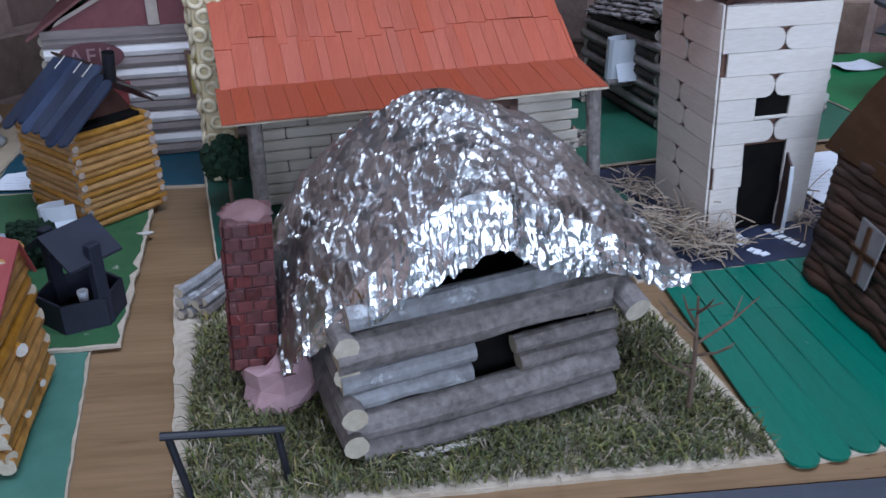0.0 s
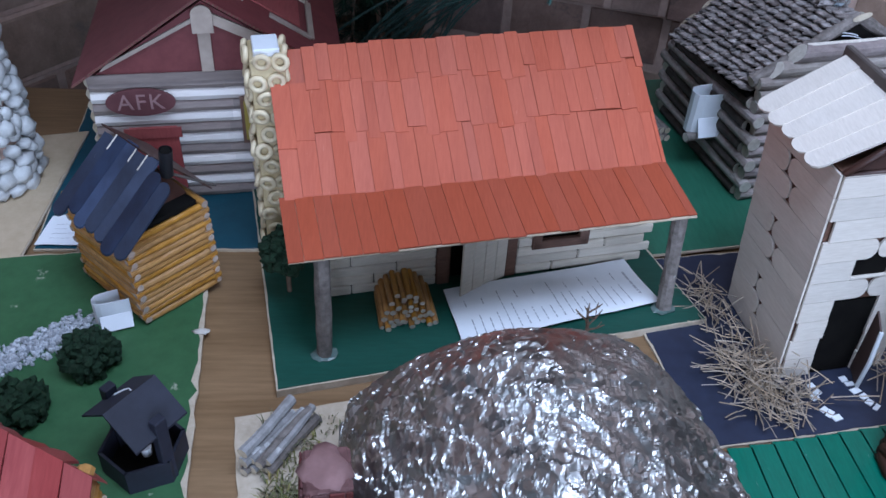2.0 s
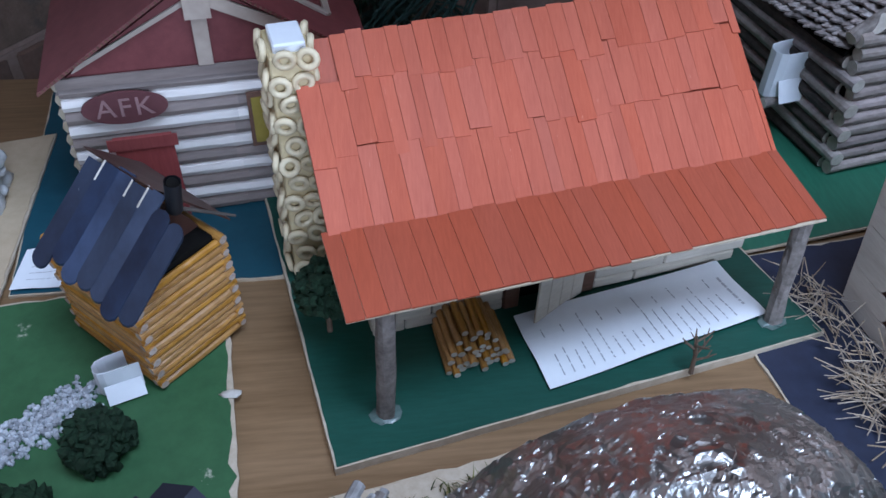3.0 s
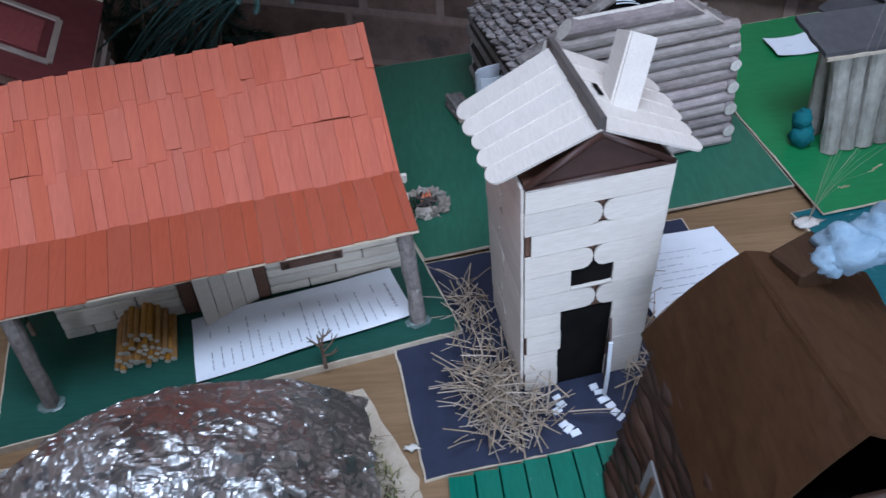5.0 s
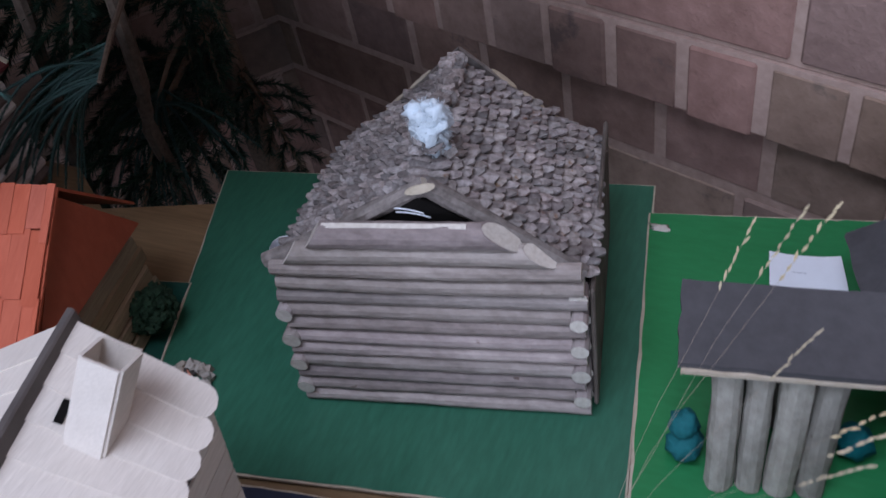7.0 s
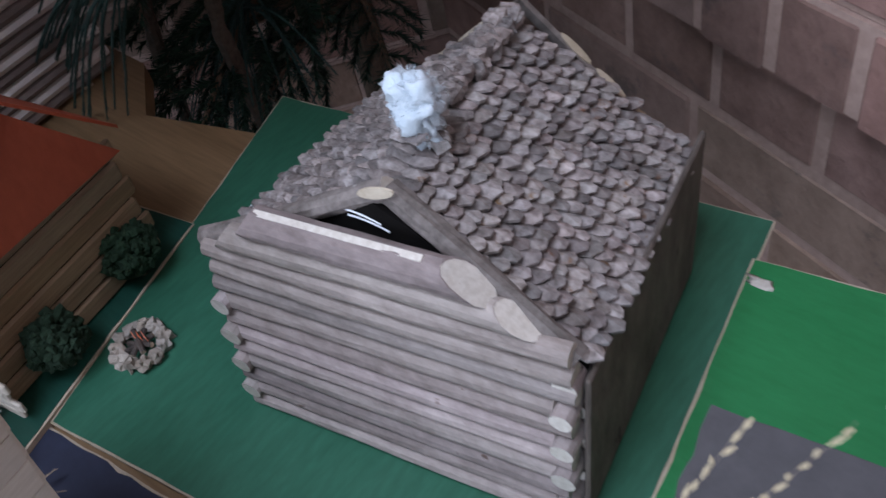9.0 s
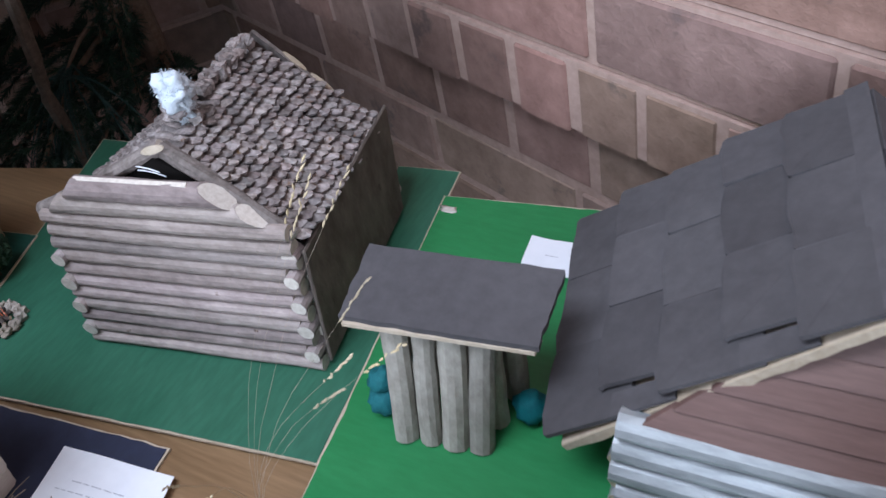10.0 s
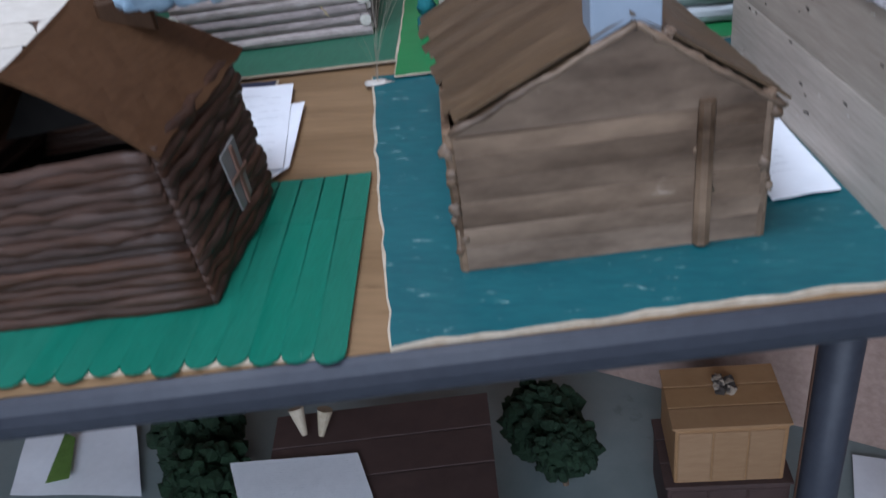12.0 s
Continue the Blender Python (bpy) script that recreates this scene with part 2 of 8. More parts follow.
M["teal"] = surface("teal_paint", (0.010, 0.070, 0.085), (0.018, 0.105, 0.115), 60, 0.42, 0.12, (1, 5, 1), (0.25, 0.36, 0.34), 0.0, 50)
M["teal_dark"] = surface("dark_teal_paint", (0.006, 0.055, 0.085), (0.010, 0.075, 0.11), 60, 0.5, 0.1)
M["navy"] = surface("navy_paint", (0.014, 0.018, 0.040), (0.022, 0.028, 0.060), 60, 0.6, 0.1)
# navy made darker for the well: its faces' shade is in the colour
M["well_navy_shaded"] = surface("shade_darkened_navy_card", (0.010, 0.011, 0.019), (0.019, 0.021, 0.035), 60, 0.65, 0.15)
M["beige"] = surface("beige_board", (0.42, 0.33, 0.22), (0.50, 0.40, 0.28), 80, 0.75, 0.1)
M["card"] = surface("raw_cardboard", (0.38, 0.30, 0.21), (0.52, 0.44, 0.34), 120, 0.85, 0.3)
M["table"] = surface("wood_laminate", (0.14, 0.085, 0.043), (0.25, 0.160, 0.088), 34, 0.42, 0.05, (0.55, 9, 1), (0.10, 0.055, 0.025), -0.04, 9, big=0.45, rotate=-0.1)
M["edge"] = surface("dark_rubber_edge", (0.022, 0.025, 0.036), (0.034, 0.038, 0.052), 90, 0.5, 0.1)
M["paper"] = surface("white_paper", (0.74, 0.76, 0.80), (0.80, 0.82, 0.86), 60, 0.8, 0.05, vary=0.03)
M["ink"] = surface("grey_ink", (0.34, 0.35, 0.39), (0.42, 0.43, 0.47), 60, 0.8, 0)
# woods
M["craft"] = surface("craft_stick_wood", (0.58, 0.51, 0.44), (0.70, 0.63, 0.56), 90, 0.62, 0.12, (1, 1, 9), vary=0.07)
M["craft_x"] = surface("craft_stick_wood_roof", (0.57, 0.505, 0.44), (0.69, 0.62, 0.55), 90, 0.6, 0.05, (9, 1, 9), vary=0.05)
M["shingle"] = surface("orange_red_shingle", (0.37, 0.080, 0.042), (0.46, 0.116, 0.064), 70, 0.62, 0.3, (9, 1, 1), (0.55, 0.22, 0.15), -0.04, 90, vary=0.055, big=0.45, spec=0.25)
M["porch"] = surface("red_porch_paint", (0.30, 0.060, 0.027), (0.38, 0.080, 0.037), 70, 0.5, 0.15, (9, 1, 1), vary=0.03)
M["wallstick"] = surface("cream_wall_stick", (0.50, 0.44, 0.36), (0.62, 0.55, 0.46), 90, 0.65, 0.15, (1, 1, 8), vary=0.10)
# tan of the split logs, darkened for the shade on the side wall
M["tanstick"] = surface("shaded_tan_split_log", (0.20, 0.135, 0.080), (0.33, 0.235, 0.145), 80, 0.6, 0.4, (1, 0.3, 6), vary=0.15)
M["brownwood"] = surface("brown_stained_wood", (0.10, 0.052, 0.036), (0.16, 0.085, 0.06), 110, 0.6, 0.2, (1, 1, 5))
M["darkgloss"] = surface("dark_brown_gloss_card", (0.040, 0.018, 0.014), (0.065, 0.030, 0.022), 70, 0.42, 0.15)
M["ridgegrey"] = surface("grey_brown_card", (0.060, 0.048, 0.044), (0.105, 0.088, 0.080), 60, 0.5, 0.3, (1, 0.4, 1))
M["bark"] = surface("grey_bark", (0.095, 0.08, 0.07), (0.26, 0.225, 0.205), 150, 0.85, 0.7, (1, 1, 1), (0.36, 0.35, 0.33), -0.03, 70, depth=0.0015, vary=0.15)
M["barklog"] = surface("lilac_grey_bark", (0.18, 0.148, 0.136), (0.40, 0.345, 0.322), 150, 0.8, 0.7, (0.45, 1, 1), (0.11, 0.075, 0.055), -0.035, 75, depth=0.0016, vary=0.24, big=0.4, hue=0.02)
M["barkpale"] = surface("pale_mottled_bark", (0.22, 0.20, 0.17), (0.38, 0.36, 0.31), 130, 0.85, 0.6, (1, 1, 0.6), (0.13, 0.11, 0.09), -0.03, 60, depth=0.0012, vary=0.12)
M["birch"] = surface("pale_lichen_bark", (0.16, 0.15, 0.145), (0.34, 0.33, 0.33), 110, 0.85, 0.6, c3=(0.50, 0.50, 0.50), spots=0.05, spot_scale=60, depth=0.0015)
M["twigend"] = surface("dusty_pink_twig_end", (0.30, 0.22, 0.17), (0.46, 0.37, 0.31), 300, 0.8, 0.2, vary=0.25)
M["sidebark"] = surface("rough_brown_bark", (0.075, 0.058, 0.047), (0.20, 0.165, 0.14), 70, 0.9, 1.0, (1, 0.7, 0.35), (0.035, 0.026, 0.021), -0.02, 45, depth=0.004)
M["barkdark"] = surface("dark_bark", (0.035, 0.028, 0.024), (0.085, 0.068, 0.058), 150, 0.85, 0.6, (0.4, 1, 1), depth=0.001)
M["cut"] = surface("pale_cut_wood", (0.40, 0.33, 0.235), (0.55, 0.475, 0.365), 190, 0.75, 0.15)
M["cutwhite"] = surface("white_cut_wood", (0.47, 0.42, 0.36), (0.66, 0.62, 0.56), 260, 0.75, 0.3, c3=(0.36, 0.27, 0.19), spots=-0.03, spot_scale=170)
M["amber"] = surface("amber_varnished_twig", (0.25, 0.115, 0.024), (0.46, 0.24, 0.064), 110, 0.35, 0.4, (1, 1, 1), (0.09, 0.035, 0.012), -0.04, 90, spec=0.5, vary=0.18)
M["navyroof"] = surface("navy_painted_wood", (0.010, 0.014, 0.028), (0.040, 0.058, 0.110), 30, 0.5, 0.25, (1.5, 1, 1), (0.30, 0.32, 0.36), -0.10, 80, big=0.5, vary=0.35)
M["maroon"] = surface("maroon_card", (0.135, 0.036, 0.038), (0.185, 0.054, 0.055), 80, 0.55, 0.12, c3=(0.26, 0.11, 0.10), spots=-0.10, spot_scale=60)
M["maroonlight"] = surface("dusty_red_paint", (0.25, 0.045, 0.045), (0.33, 0.07, 0.065), 60, 0.5, 0.12, (8, 1, 1))
M["greystick"] = surface("greige_stick", (0.36, 0.29, 0.24), (0.46, 0.38, 0.32), 90, 0.65, 0.15)
M["paintlogw"] = surface("white_painted_log", (0.68, 0.62, 0.59), (0.80, 0.75, 0.71), 80, 0.6, 0.2, (0.5, 1, 3))
M["paintlogg"] = surface("grey_brown_log", (0.19, 0.150, 0.135), (0.27, 0.220, 0.20), 80, 0.65, 0.2, (0.5, 1, 3))
# the paler spots paint small glossy highlights into the brown
M["chocolate"] = surface("dark_chocolate_paint", (0.025, 0.0120, 0.0078), (0.058, 0.0290, 0.0190), 60, 0.50, 0.9, (0.35, 0.35, 2), (0.13, 0.085, 0.065), -0.06, 60, spec=0.28, vary=0.28, depth=0.003)
M["chocroof"] = surface("chocolate_roof_paint", (0.040, 0.0190, 0.0090), (0.062, 0.0310, 0.0155), 60, 0.62, 0.35, (6, 1, 1), (0.030, 0.014, 0.008), -0.05, 30, spec=0.12)
M["umber"] = surface("umber_painted_card", (0.045, 0.025, 0.014), (0.235, 0.160, 0.108), 190, 0.5, 0.8, (0.28, 1, 1.0), (0.36, 0.28, 0.22), -0.045, 30, big=0.75, depth=0.002, vary=0.16)
M["umberroof"] = surface("umber_roof_paint", (0.046, 0.028, 0.014), (0.135, 0.088, 0.050), 52, 0.42, 1.0, (0.5, 3.5, 1), (0.30, 0.23, 0.165), -0.055, 62, depth=0.0030, big=0.45, vary=0.10, rotate=0.35)
M["slate"] = surface("slate_grey_felt", (0.056, 0.053, 0.056), (0.088, 0.084, 0.088), 90, 0.8, 0.6, vary=0.14, depth=0.0010, big=0.5)
M["silverlog"] = surface("silver_grey_log", (0.22, 0.24, 0.245), (0.40, 0.43, 0.44), 90, 0.42, 0.35, (0.4, 1, 2), (0.13, 0.13, 0.125), -0.06, 60, metal=0.25, spec=0.6)
M["claplank"] = surface("brown_clapboard", (0.115, 0.068, 0.058), (0.165, 0.10, 0.085), 90, 0.6, 0.15, (0.4, 1, 4))
M["weather"] = surface("weathered_plywood", (0.32, 0.265, 0.215), (0.50, 0.43, 0.36), 90, 0.7, 0.35, (0.35, 0.35, 6), (0.24, 0.185, 0.145), -0.05, 46, big=0.4)
M["thatch"] = surface("grey_reed", (0.105, 0.098, 0.098), (0.37, 0.35, 0.35), 200, 0.75, 0.3, vary=0.42, island=True)
M["peach"] = surface("peach_gravel", (0.30, 0.205, 0.175), (0.56, 0.435, 0.375), 150, 0.85, 0.6, vary=0.38)
M["brick"] = surface("brown_brick", (0.200, 0.126, 0.099), (0.365, 0.241, 0.196), 30, 0.85, 0.9, c3=(0.19, 0.135, 0.115), spots=0.03, spot_scale=14, depth=0.006, vary=0.20, hue=0.014)
M["mortar"] = surface("pink_mortar", (0.39, 0.268, 0.220), (0.53, 0.382, 0.322), 90, 0.9, 0.5, depth=0.002)
M["redbrick"] = surface("crimson_brick_paint", (0.060, 0.017, 0.016), (0.15, 0.045, 0.042), 130, 0.65, 0.7, c3=(0.24, 0.13, 0.125), spots=0.0, spot_scale=150, vary=0.30, depth=0.0015)
M["brickjoint"] = surface("dusty_red_joint", (0.065, 0.028, 0.027), (0.15, 0.075, 0.072), 110, 0.85, 0.6)
M["claydull"] = surface("dull_pink_clay", (0.20, 0.105, 0.10), (0.30, 0.165, 0.16), 70, 0.85, 0.5)
M["clay"] = surface("pink_clay", (0.34, 0.20, 0.205), (0.47, 0.31, 0.315), 70, 0.85, 0.7, depth=0.002)
M["pebble"] = surface("grey_white_pebble", (0.32, 0.32, 0.32), (0.60, 0.60, 0.59), 60, 0.5, 0.1, vary=0.35, island=True)
M["pasta"] = surface("cream_ring", (0.56, 0.44, 0.25), (0.72, 0.61, 0.40), 60, 0.55, 0.1, vary=0.25, island=True)
M["gravel"] = surface("blue_grey_gravel", (0.30, 0.32, 0.35), (0.48, 0.50, 0.54), 90, 0.8, 0.2, vary=0.35, island=True)
M["cone"] = surface("pine_cone_scale", (0.090, 0.071, 0.063), (0.39, 0.345, 0.328), 260, 0.75, 0.6, c3=(0.17, 0.095, 0.055), spots=0.01, spot_scale=110, vary=0.42, hue=0.015)
M["cone_far"] = surface("pine_cone_scale_rest", (0.090, 0.071, 0.063), (0.39, 0.345, 0.328), 260, 0.75, 0.6, vary=0.45, island=True)
M["grass"] = surface("dry_moss_grass", (0.048, 0.062, 0.020), (0.235, 0.215, 0.095), 18, 0.85, 0, vary=0.5, island=True, detail=2, big=0.6, c3=(0.28, 0.21, 0.11), spots=0.05, spot_scale=16)
M["straw"] = surface("pale_straw", (0.25, 0.190, 0.135), (0.42, 0.335, 0.25), 60, 0.7, 0, vary=0.35, island=True)
M["drygrass"] = surface("dry_seed_grass", (0.45, 0.36, 0.22), (0.62, 0.53, 0.36), 60, 0.7, 0, vary=0.2)
M["bush"] = surface("dark_green_sponge", (0.006, 0.018, 0.008), (0.016, 0.040, 0.018), 220, 0.9, 0.8, depth=0.003)
M["needle"] = surface("fir_needle", (0.008, 0.026, 0.016), (0.022, 0.058, 0.034), 60, 0.55, 0, vary=0.3, island=True)
# lighter copy of the needles: the light on nearer boughs is painted in
M["needle_lit"] = surface("lit_blue_green_needle", (0.016, 0.046, 0.040), (0.050, 0.105, 0.092), 60, 0.6, 0, vary=0.35, island=True)
M["twig"] = surface("brown_twig", (0.10, 0.065, 0.045), (0.20, 0.14, 0.10), 200, 0.8, 0.5)
M["stem"] = surface("pale_brown_stem", (0.055, 0.040, 0.030), (0.12, 0.09, 0.068), 150, 0.85, 0.7, depth=0.002)
M["tealball"] = surface("teal_pompom", (0.004, 0.10, 0.115), (0.010, 0.165, 0.18), 240, 0.75, 0.8, depth=0.002)
M["wool"] = surface("pale_blue_wool", (0.19, 0.275, 0.350), (0.31, 0.405, 0.490), 60, 0.95, 0.9, depth=0.004)
M["cotton"] = surface("white_cotton", (0.86, 0.87, 0.88), (0.93, 0.94, 0.95), 120, 0.95, 0.7, depth=0.003, vary=0.02)
M["cottonblue"] = surface("bluish_cotton", (0.52, 0.60, 0.66), (0.66, 0.73, 0.78), 120, 0.95, 0.7, depth=0.003, vary=0.02)
M["greycard"] = surface("blue_grey_card", (0.20, 0.25, 0.31), (0.25, 0.30, 0.37), 40, 0.7, 0.05)
M["black"] = surface("black_metal", (0.012, 0.012, 0.015), (0.022, 0.022, 0.028), 90, 0.4, 0.1)
# near-black that puts the shade of insides, openings and gaps into colour
M["dark"] = surface("painted_shade_black", (0.005, 0.0045, 0.0045), (0.010, 0.009, 0.008), 60, 0.9, 0, spec=0.05)
M["stone"] = surface("beige_pebble", (0.26, 0.22, 0.18), (0.42, 0.37, 0.31), 90, 0.8, 0.3, vary=0.3)
M["flame"] = surface("orange_paper", (0.60, 0.16, 0.08), (0.75, 0.28, 0.16), 60, 0.7, 0)
M["signred"] = surface("dull_maroon_sign", (0.125, 0.050, 0.055), (0.17, 0.072, 0.076), 60, 0.6, 0.15)
M["faded_letter"] = surface("faded_red_letter", (0.25, 0.14, 0.14), (0.32, 0.19, 0.19), 60, 0.7, 0)
M["olive"] = surface("olive_yellow_paint", (0.26, 0.19, 0.02), (0.36, 0.28, 0.04), 60, 0.5, 0.1)
M["glue"] = surface("clear_glue", (0.05, 0.09, 0.08), (0.12, 0.16, 0.15), 60, 0.25, 0.1, spec=0.6)
M["window_grey"] = surface("grey_plastic_pane", (0.12, 0.115, 0.11), (0.19, 0.18, 0.175), 60, 0.3, 0.05)
M["plaster"] = surface("cream_plaster", (0.36, 0.35, 0.33), (0.43, 0.42, 0.40), 14, 0.85, 0.1)
M["ceiling"] = surface("white_ceiling", (0.50, 0.50, 0.49), (0.56, 0.56, 0.55), 10, 0.9, 0.05)
M["lino"] = surface("grey_green_floor", (0.16, 0.20, 0.20), (0.21, 0.25, 0.25), 12, 0.4, 0.05, c3=(0.13, 0.155, 0.155), spots=0.0, spot_scale=5)
M["carton"] = surface("tan_cardboard", (0.30, 0.17, 0.085), (0.37, 0.22, 0.115), 30, 0.75, 0.1, (1, 1, 4))
M["darkcarton"] = surface("dark_brown_card", (0.060, 0.036, 0.032), (0.085, 0.052, 0.046), 30, 0.7, 0.1)
M["leafgreen"] = surface("green_leaf", (0.06, 0.13, 0.02), (0.12, 0.22, 0.04), 30, 0.5, 0.1)


def foil_material(name, dark, light, rough):
    """Crumpled kitchen foil: flat facets of three sizes between sharp creases."""
    mt, nt, bs = material(name)
    co = nt.nodes.new("ShaderNodeTexCoord")
    warp = node(nt, "ShaderNodeTexNoise", Scale=26.0, Detail=3.0)
    nt.links.new(co.outputs["Object"], warp.inputs["Vector"])
    sc = nt.nodes.new("ShaderNodeVectorMath")
    sc.operation = "SCALE"
    sc.inputs["Scale"].default_value = 0.022
    nt.links.new(warp.outputs["Color"], sc.inputs[0])
    at = nt.nodes.new("ShaderNodeVectorMath")
    at.operation = "ADD"
    nt.links.new(co.outputs["Object"], at.inputs[0])
    nt.links.new(sc.outputs[0], at.inputs[1])
    heights = []
    for scale, tilt in ((42.0, 0.66), (102.0, 0.54), (260.0, 0.26)):
        v = node(nt, "ShaderNodeTexVoronoi", Scale=scale)
        nt.links.new(at.outputs[0], v.inputs["Vector"])
        off = nt.nodes.new("ShaderNodeVectorMath")
        off.operation = "SUBTRACT"
        nt.links.new(at.outputs[0], off.inputs[0])
        nt.links.new(v.outputs["Position"], off.inputs[1])
        way = nt.nodes.new("ShaderNodeVectorMath")
        way.operation = "SUBTRACT"
        nt.links.new(v.outputs["Color"], way.inputs[0])
        way.inputs[1].default_value = (0.5, 0.5, 0.5)
        dot = nt.nodes.new("ShaderNodeVectorMath")
        dot.operation = "DOT_PRODUCT"
        nt.links.new(off.outputs[0], dot.inputs[0])
        nt.links.new(way.outputs[0], dot.inputs[1])
        mul = nt.nodes.new("ShaderNodeMath")
        mul.operation = "MULTIPLY"
        mul.inputs[1].default_value = tilt
        nt.links.new(dot.outputs["Value"], mul.inputs[0])
        heights.append(mul)
    for scale, width, high in ((40.0, 0.10, 0.00070), (95.0, 0.14, 0.00026)):
        long = nt.nodes.new("ShaderNodeMapping")
        long.inputs["Scale"].default_value = (1.0, 0.62, 0.75)
        long.inputs["Rotation"].default_value = (0, 0, 0.5 if scale < 100 else -0.3)
        nt.links.new(at.outputs[0], long.inputs[0])
        v = node(nt, "ShaderNodeTexVoronoi", Scale=scale)
        v.feature = "DISTANCE_TO_EDGE"
        nt.links.new(long.outputs[0], v.inputs["Vector"])
        crease = nt.nodes.new("ShaderNodeMapRange")
        crease.interpolation_type = "SMOOTHSTEP"
        crease.inputs["From Max"].default_value = width
        crease.inputs["To Min"].default_value, crease.inputs["To Max"].default_value = high, 0.0
        nt.links.new(v.outputs["Distance"], crease.inputs[0])
        heights.append(crease)
    total = heights[0]
    for h in heights[1:]:
        add = nt.nodes.new("ShaderNodeMath")
        nt.links.new(total.outputs[0], add.inputs[0])
        nt.links.new(h.outputs[0], add.inputs[1])
        total = add
    bp = node(nt, "ShaderNodeBump", Strength=0.8, Distance=1.0)
    nt.links.new(total.outputs[0], bp.inputs["Height"])
    nt.links.new(bp.outputs[0], bs.inputs["Normal"])
    dull = node(nt, "ShaderNodeTexNoise", Scale=14.0, Detail=4.0)
    nt.links.new(co.outputs["Object"], dull.inputs["Vector"])
    ramp = nt.nodes.new("ShaderNodeValToRGB")
    ramp.color_ramp.elements[0].position, ramp.color_ramp.elements[1].position = 0.35, 0.65
    ramp.color_ramp.elements[0].color, ramp.color_ramp.elements[1].color = (*dark, 1), (*light, 1)
    nt.links.new(dull.outputs[0], ramp.inputs[0])
    nt.links.new(ramp.outputs[0], bs.inputs["Base Color"])
    bs.inputs["Metallic"].default_value = 1.0
    bs.inputs["Roughness"].default_value = rough
    return mt


M["foil"] = foil_material("crumpled_foil_dull_side", (0.35, 0.335, 0.32), (0.52, 0.515, 0.51), 0.36)
M["foil_bright"] = foil_material("crumpled_foil_shiny_side", (0.78, 0.78, 0.78), (0.90, 0.90, 0.90), 0.26)

# ---- the room ----
FLOOR, CEIL = -0.75, 1.95
CORNER = Vector((-0.18, 1.533, 0))
RIGHT = Vector((math.cos(radians(-20)), math.sin(radians(-20)), 0))
LEFT = Vector((-math.cos(radians(50)), -math.sin(radians(50)), 0))


def slab(name, a, b, z0, z1, thick, mat, label):
    """A wall from a to b, thick metres deep behind its face (to the left of a-b)."""
    a, b = Vector((a[0], a[1], 0)), Vector((b[0], b[1], 0))
    d = (b - a).normalized()
    n = Vector((-d.y, d.x, 0)) * thick
    g = Geo()
    g.prism([Vector((p.x, p.y, z0)) for p in (a, b, b + n, a + n)], (0, 0, z1 - z0))
    return solo(name, g, mat, (a.x, a.y, z0), label, kind="structure")


g = Geo()
g.box(-4.2, 4.6, -3.2, 3.2, FLOOR - 0.1, FLOOR)
solo("floor", g, M["lino"], (0, 0, FLOOR), "worn grey-green sheet floor under the tables", kind="structure")
# unseen ceiling, with an opening made for the added overhead lamp
g = Geo()
for x0, x1, y0, y1 in ((-4.2, -0.35, -3.2, 3.2), (0.85, 4.6, -3.2, 3.2), (-0.35, 0.85, -3.2, -0.10), (-0.35, 0.85, 0.70, 3.2)):
    g.box(x0, x1, y0, y1, CEIL, CEIL + 0.12)
solo("ceiling", g, M["ceiling"], (0, 0, CEIL), "unseen plain white ceiling, opened for the added overhead lamp", kind="structure")
wall_r = slab("wall_north", CORNER + RIGHT * 4.2, CORNER - RIGHT * 0.25, FLOOR, CEIL, -0.2, M["mortar"], "brown brick wall with pale pinkish mortar joints")
wall_l = slab("wall_west", CORNER - LEFT * 0.02, CORNER + LEFT * 3.9, FLOOR, CEIL, -0.2, M["mortar"], "dark brown brick wall in the shaded corner")
# unseen plaster walls close the room; their greyness limits bounced light
slab("wall_east", (4.3, -3.0), (4.3, 0.4), FLOOR, CEIL, -0.2, M["plaster"], "plain cream plaster wall")
slab("wall_side", (-3.6, -1.9), (-3.6, -3.0), FLOOR, CEIL, -0.2, M["plaster"], "plain cream plaster wall")
g = Geo()
for x0, x1, z0, z1 in ((-4.0, -0.85, FLOOR, CEIL), (2.25, 4.5, FLOOR, CEIL), (-0.85, 2.25, FLOOR, 0.20), (-0.85, 2.25, 1.86, CEIL)):
    g.box(x0, x1, -3.2, -3.0, z0, z1)
solo("wall_south", g, M["plaster"], (0, -3.1, FLOOR), "plain cream plaster wall with a wide window opening", kind="structure")


def brick_wall(wall, o, along, rows, u0, u1, zmax, face):
    """Lay single bricks on a wall: rows of (z0, z1, length, first joint, proud)."""
    out = Vector((along.y, -along.x, 0)) * face
    for z0, z1, length, joint, proud in rows:
        q = Geo().box(u0, u1, -0.03, proud - 0.0022, z0 + (0.0004 if length > 0.1 else 0.004), z1 - 0.0004, 0.0)
        q.mapped(lambda p: o + along * p[0] + out * p[1] + EZ * p[2])
        part("mortar_course", q, M["mortar"], wall)
        u = joint
        while u > u0:
            u -= length
        while u < u1:
            le = length
            a, b = u + 0.005 + RNG.uniform(-0.002, 0.002), u + le - 0.005 + RNG.uniform(-0.002, 0.002)
            q = Geo().box(a, b, -0.03, proud + RNG.uniform(-0.0015, 0.0015), z0 + (0.005 if length > 0.1 else RNG.uniform(-0.001, 0.002)), z1 - 0.005, 0.0025)
            q.mapped(lambda p: o + along * p[0] + out * p[1] + EZ * p[2])
            part("brick", q, M["brick"], wall)
            u += le


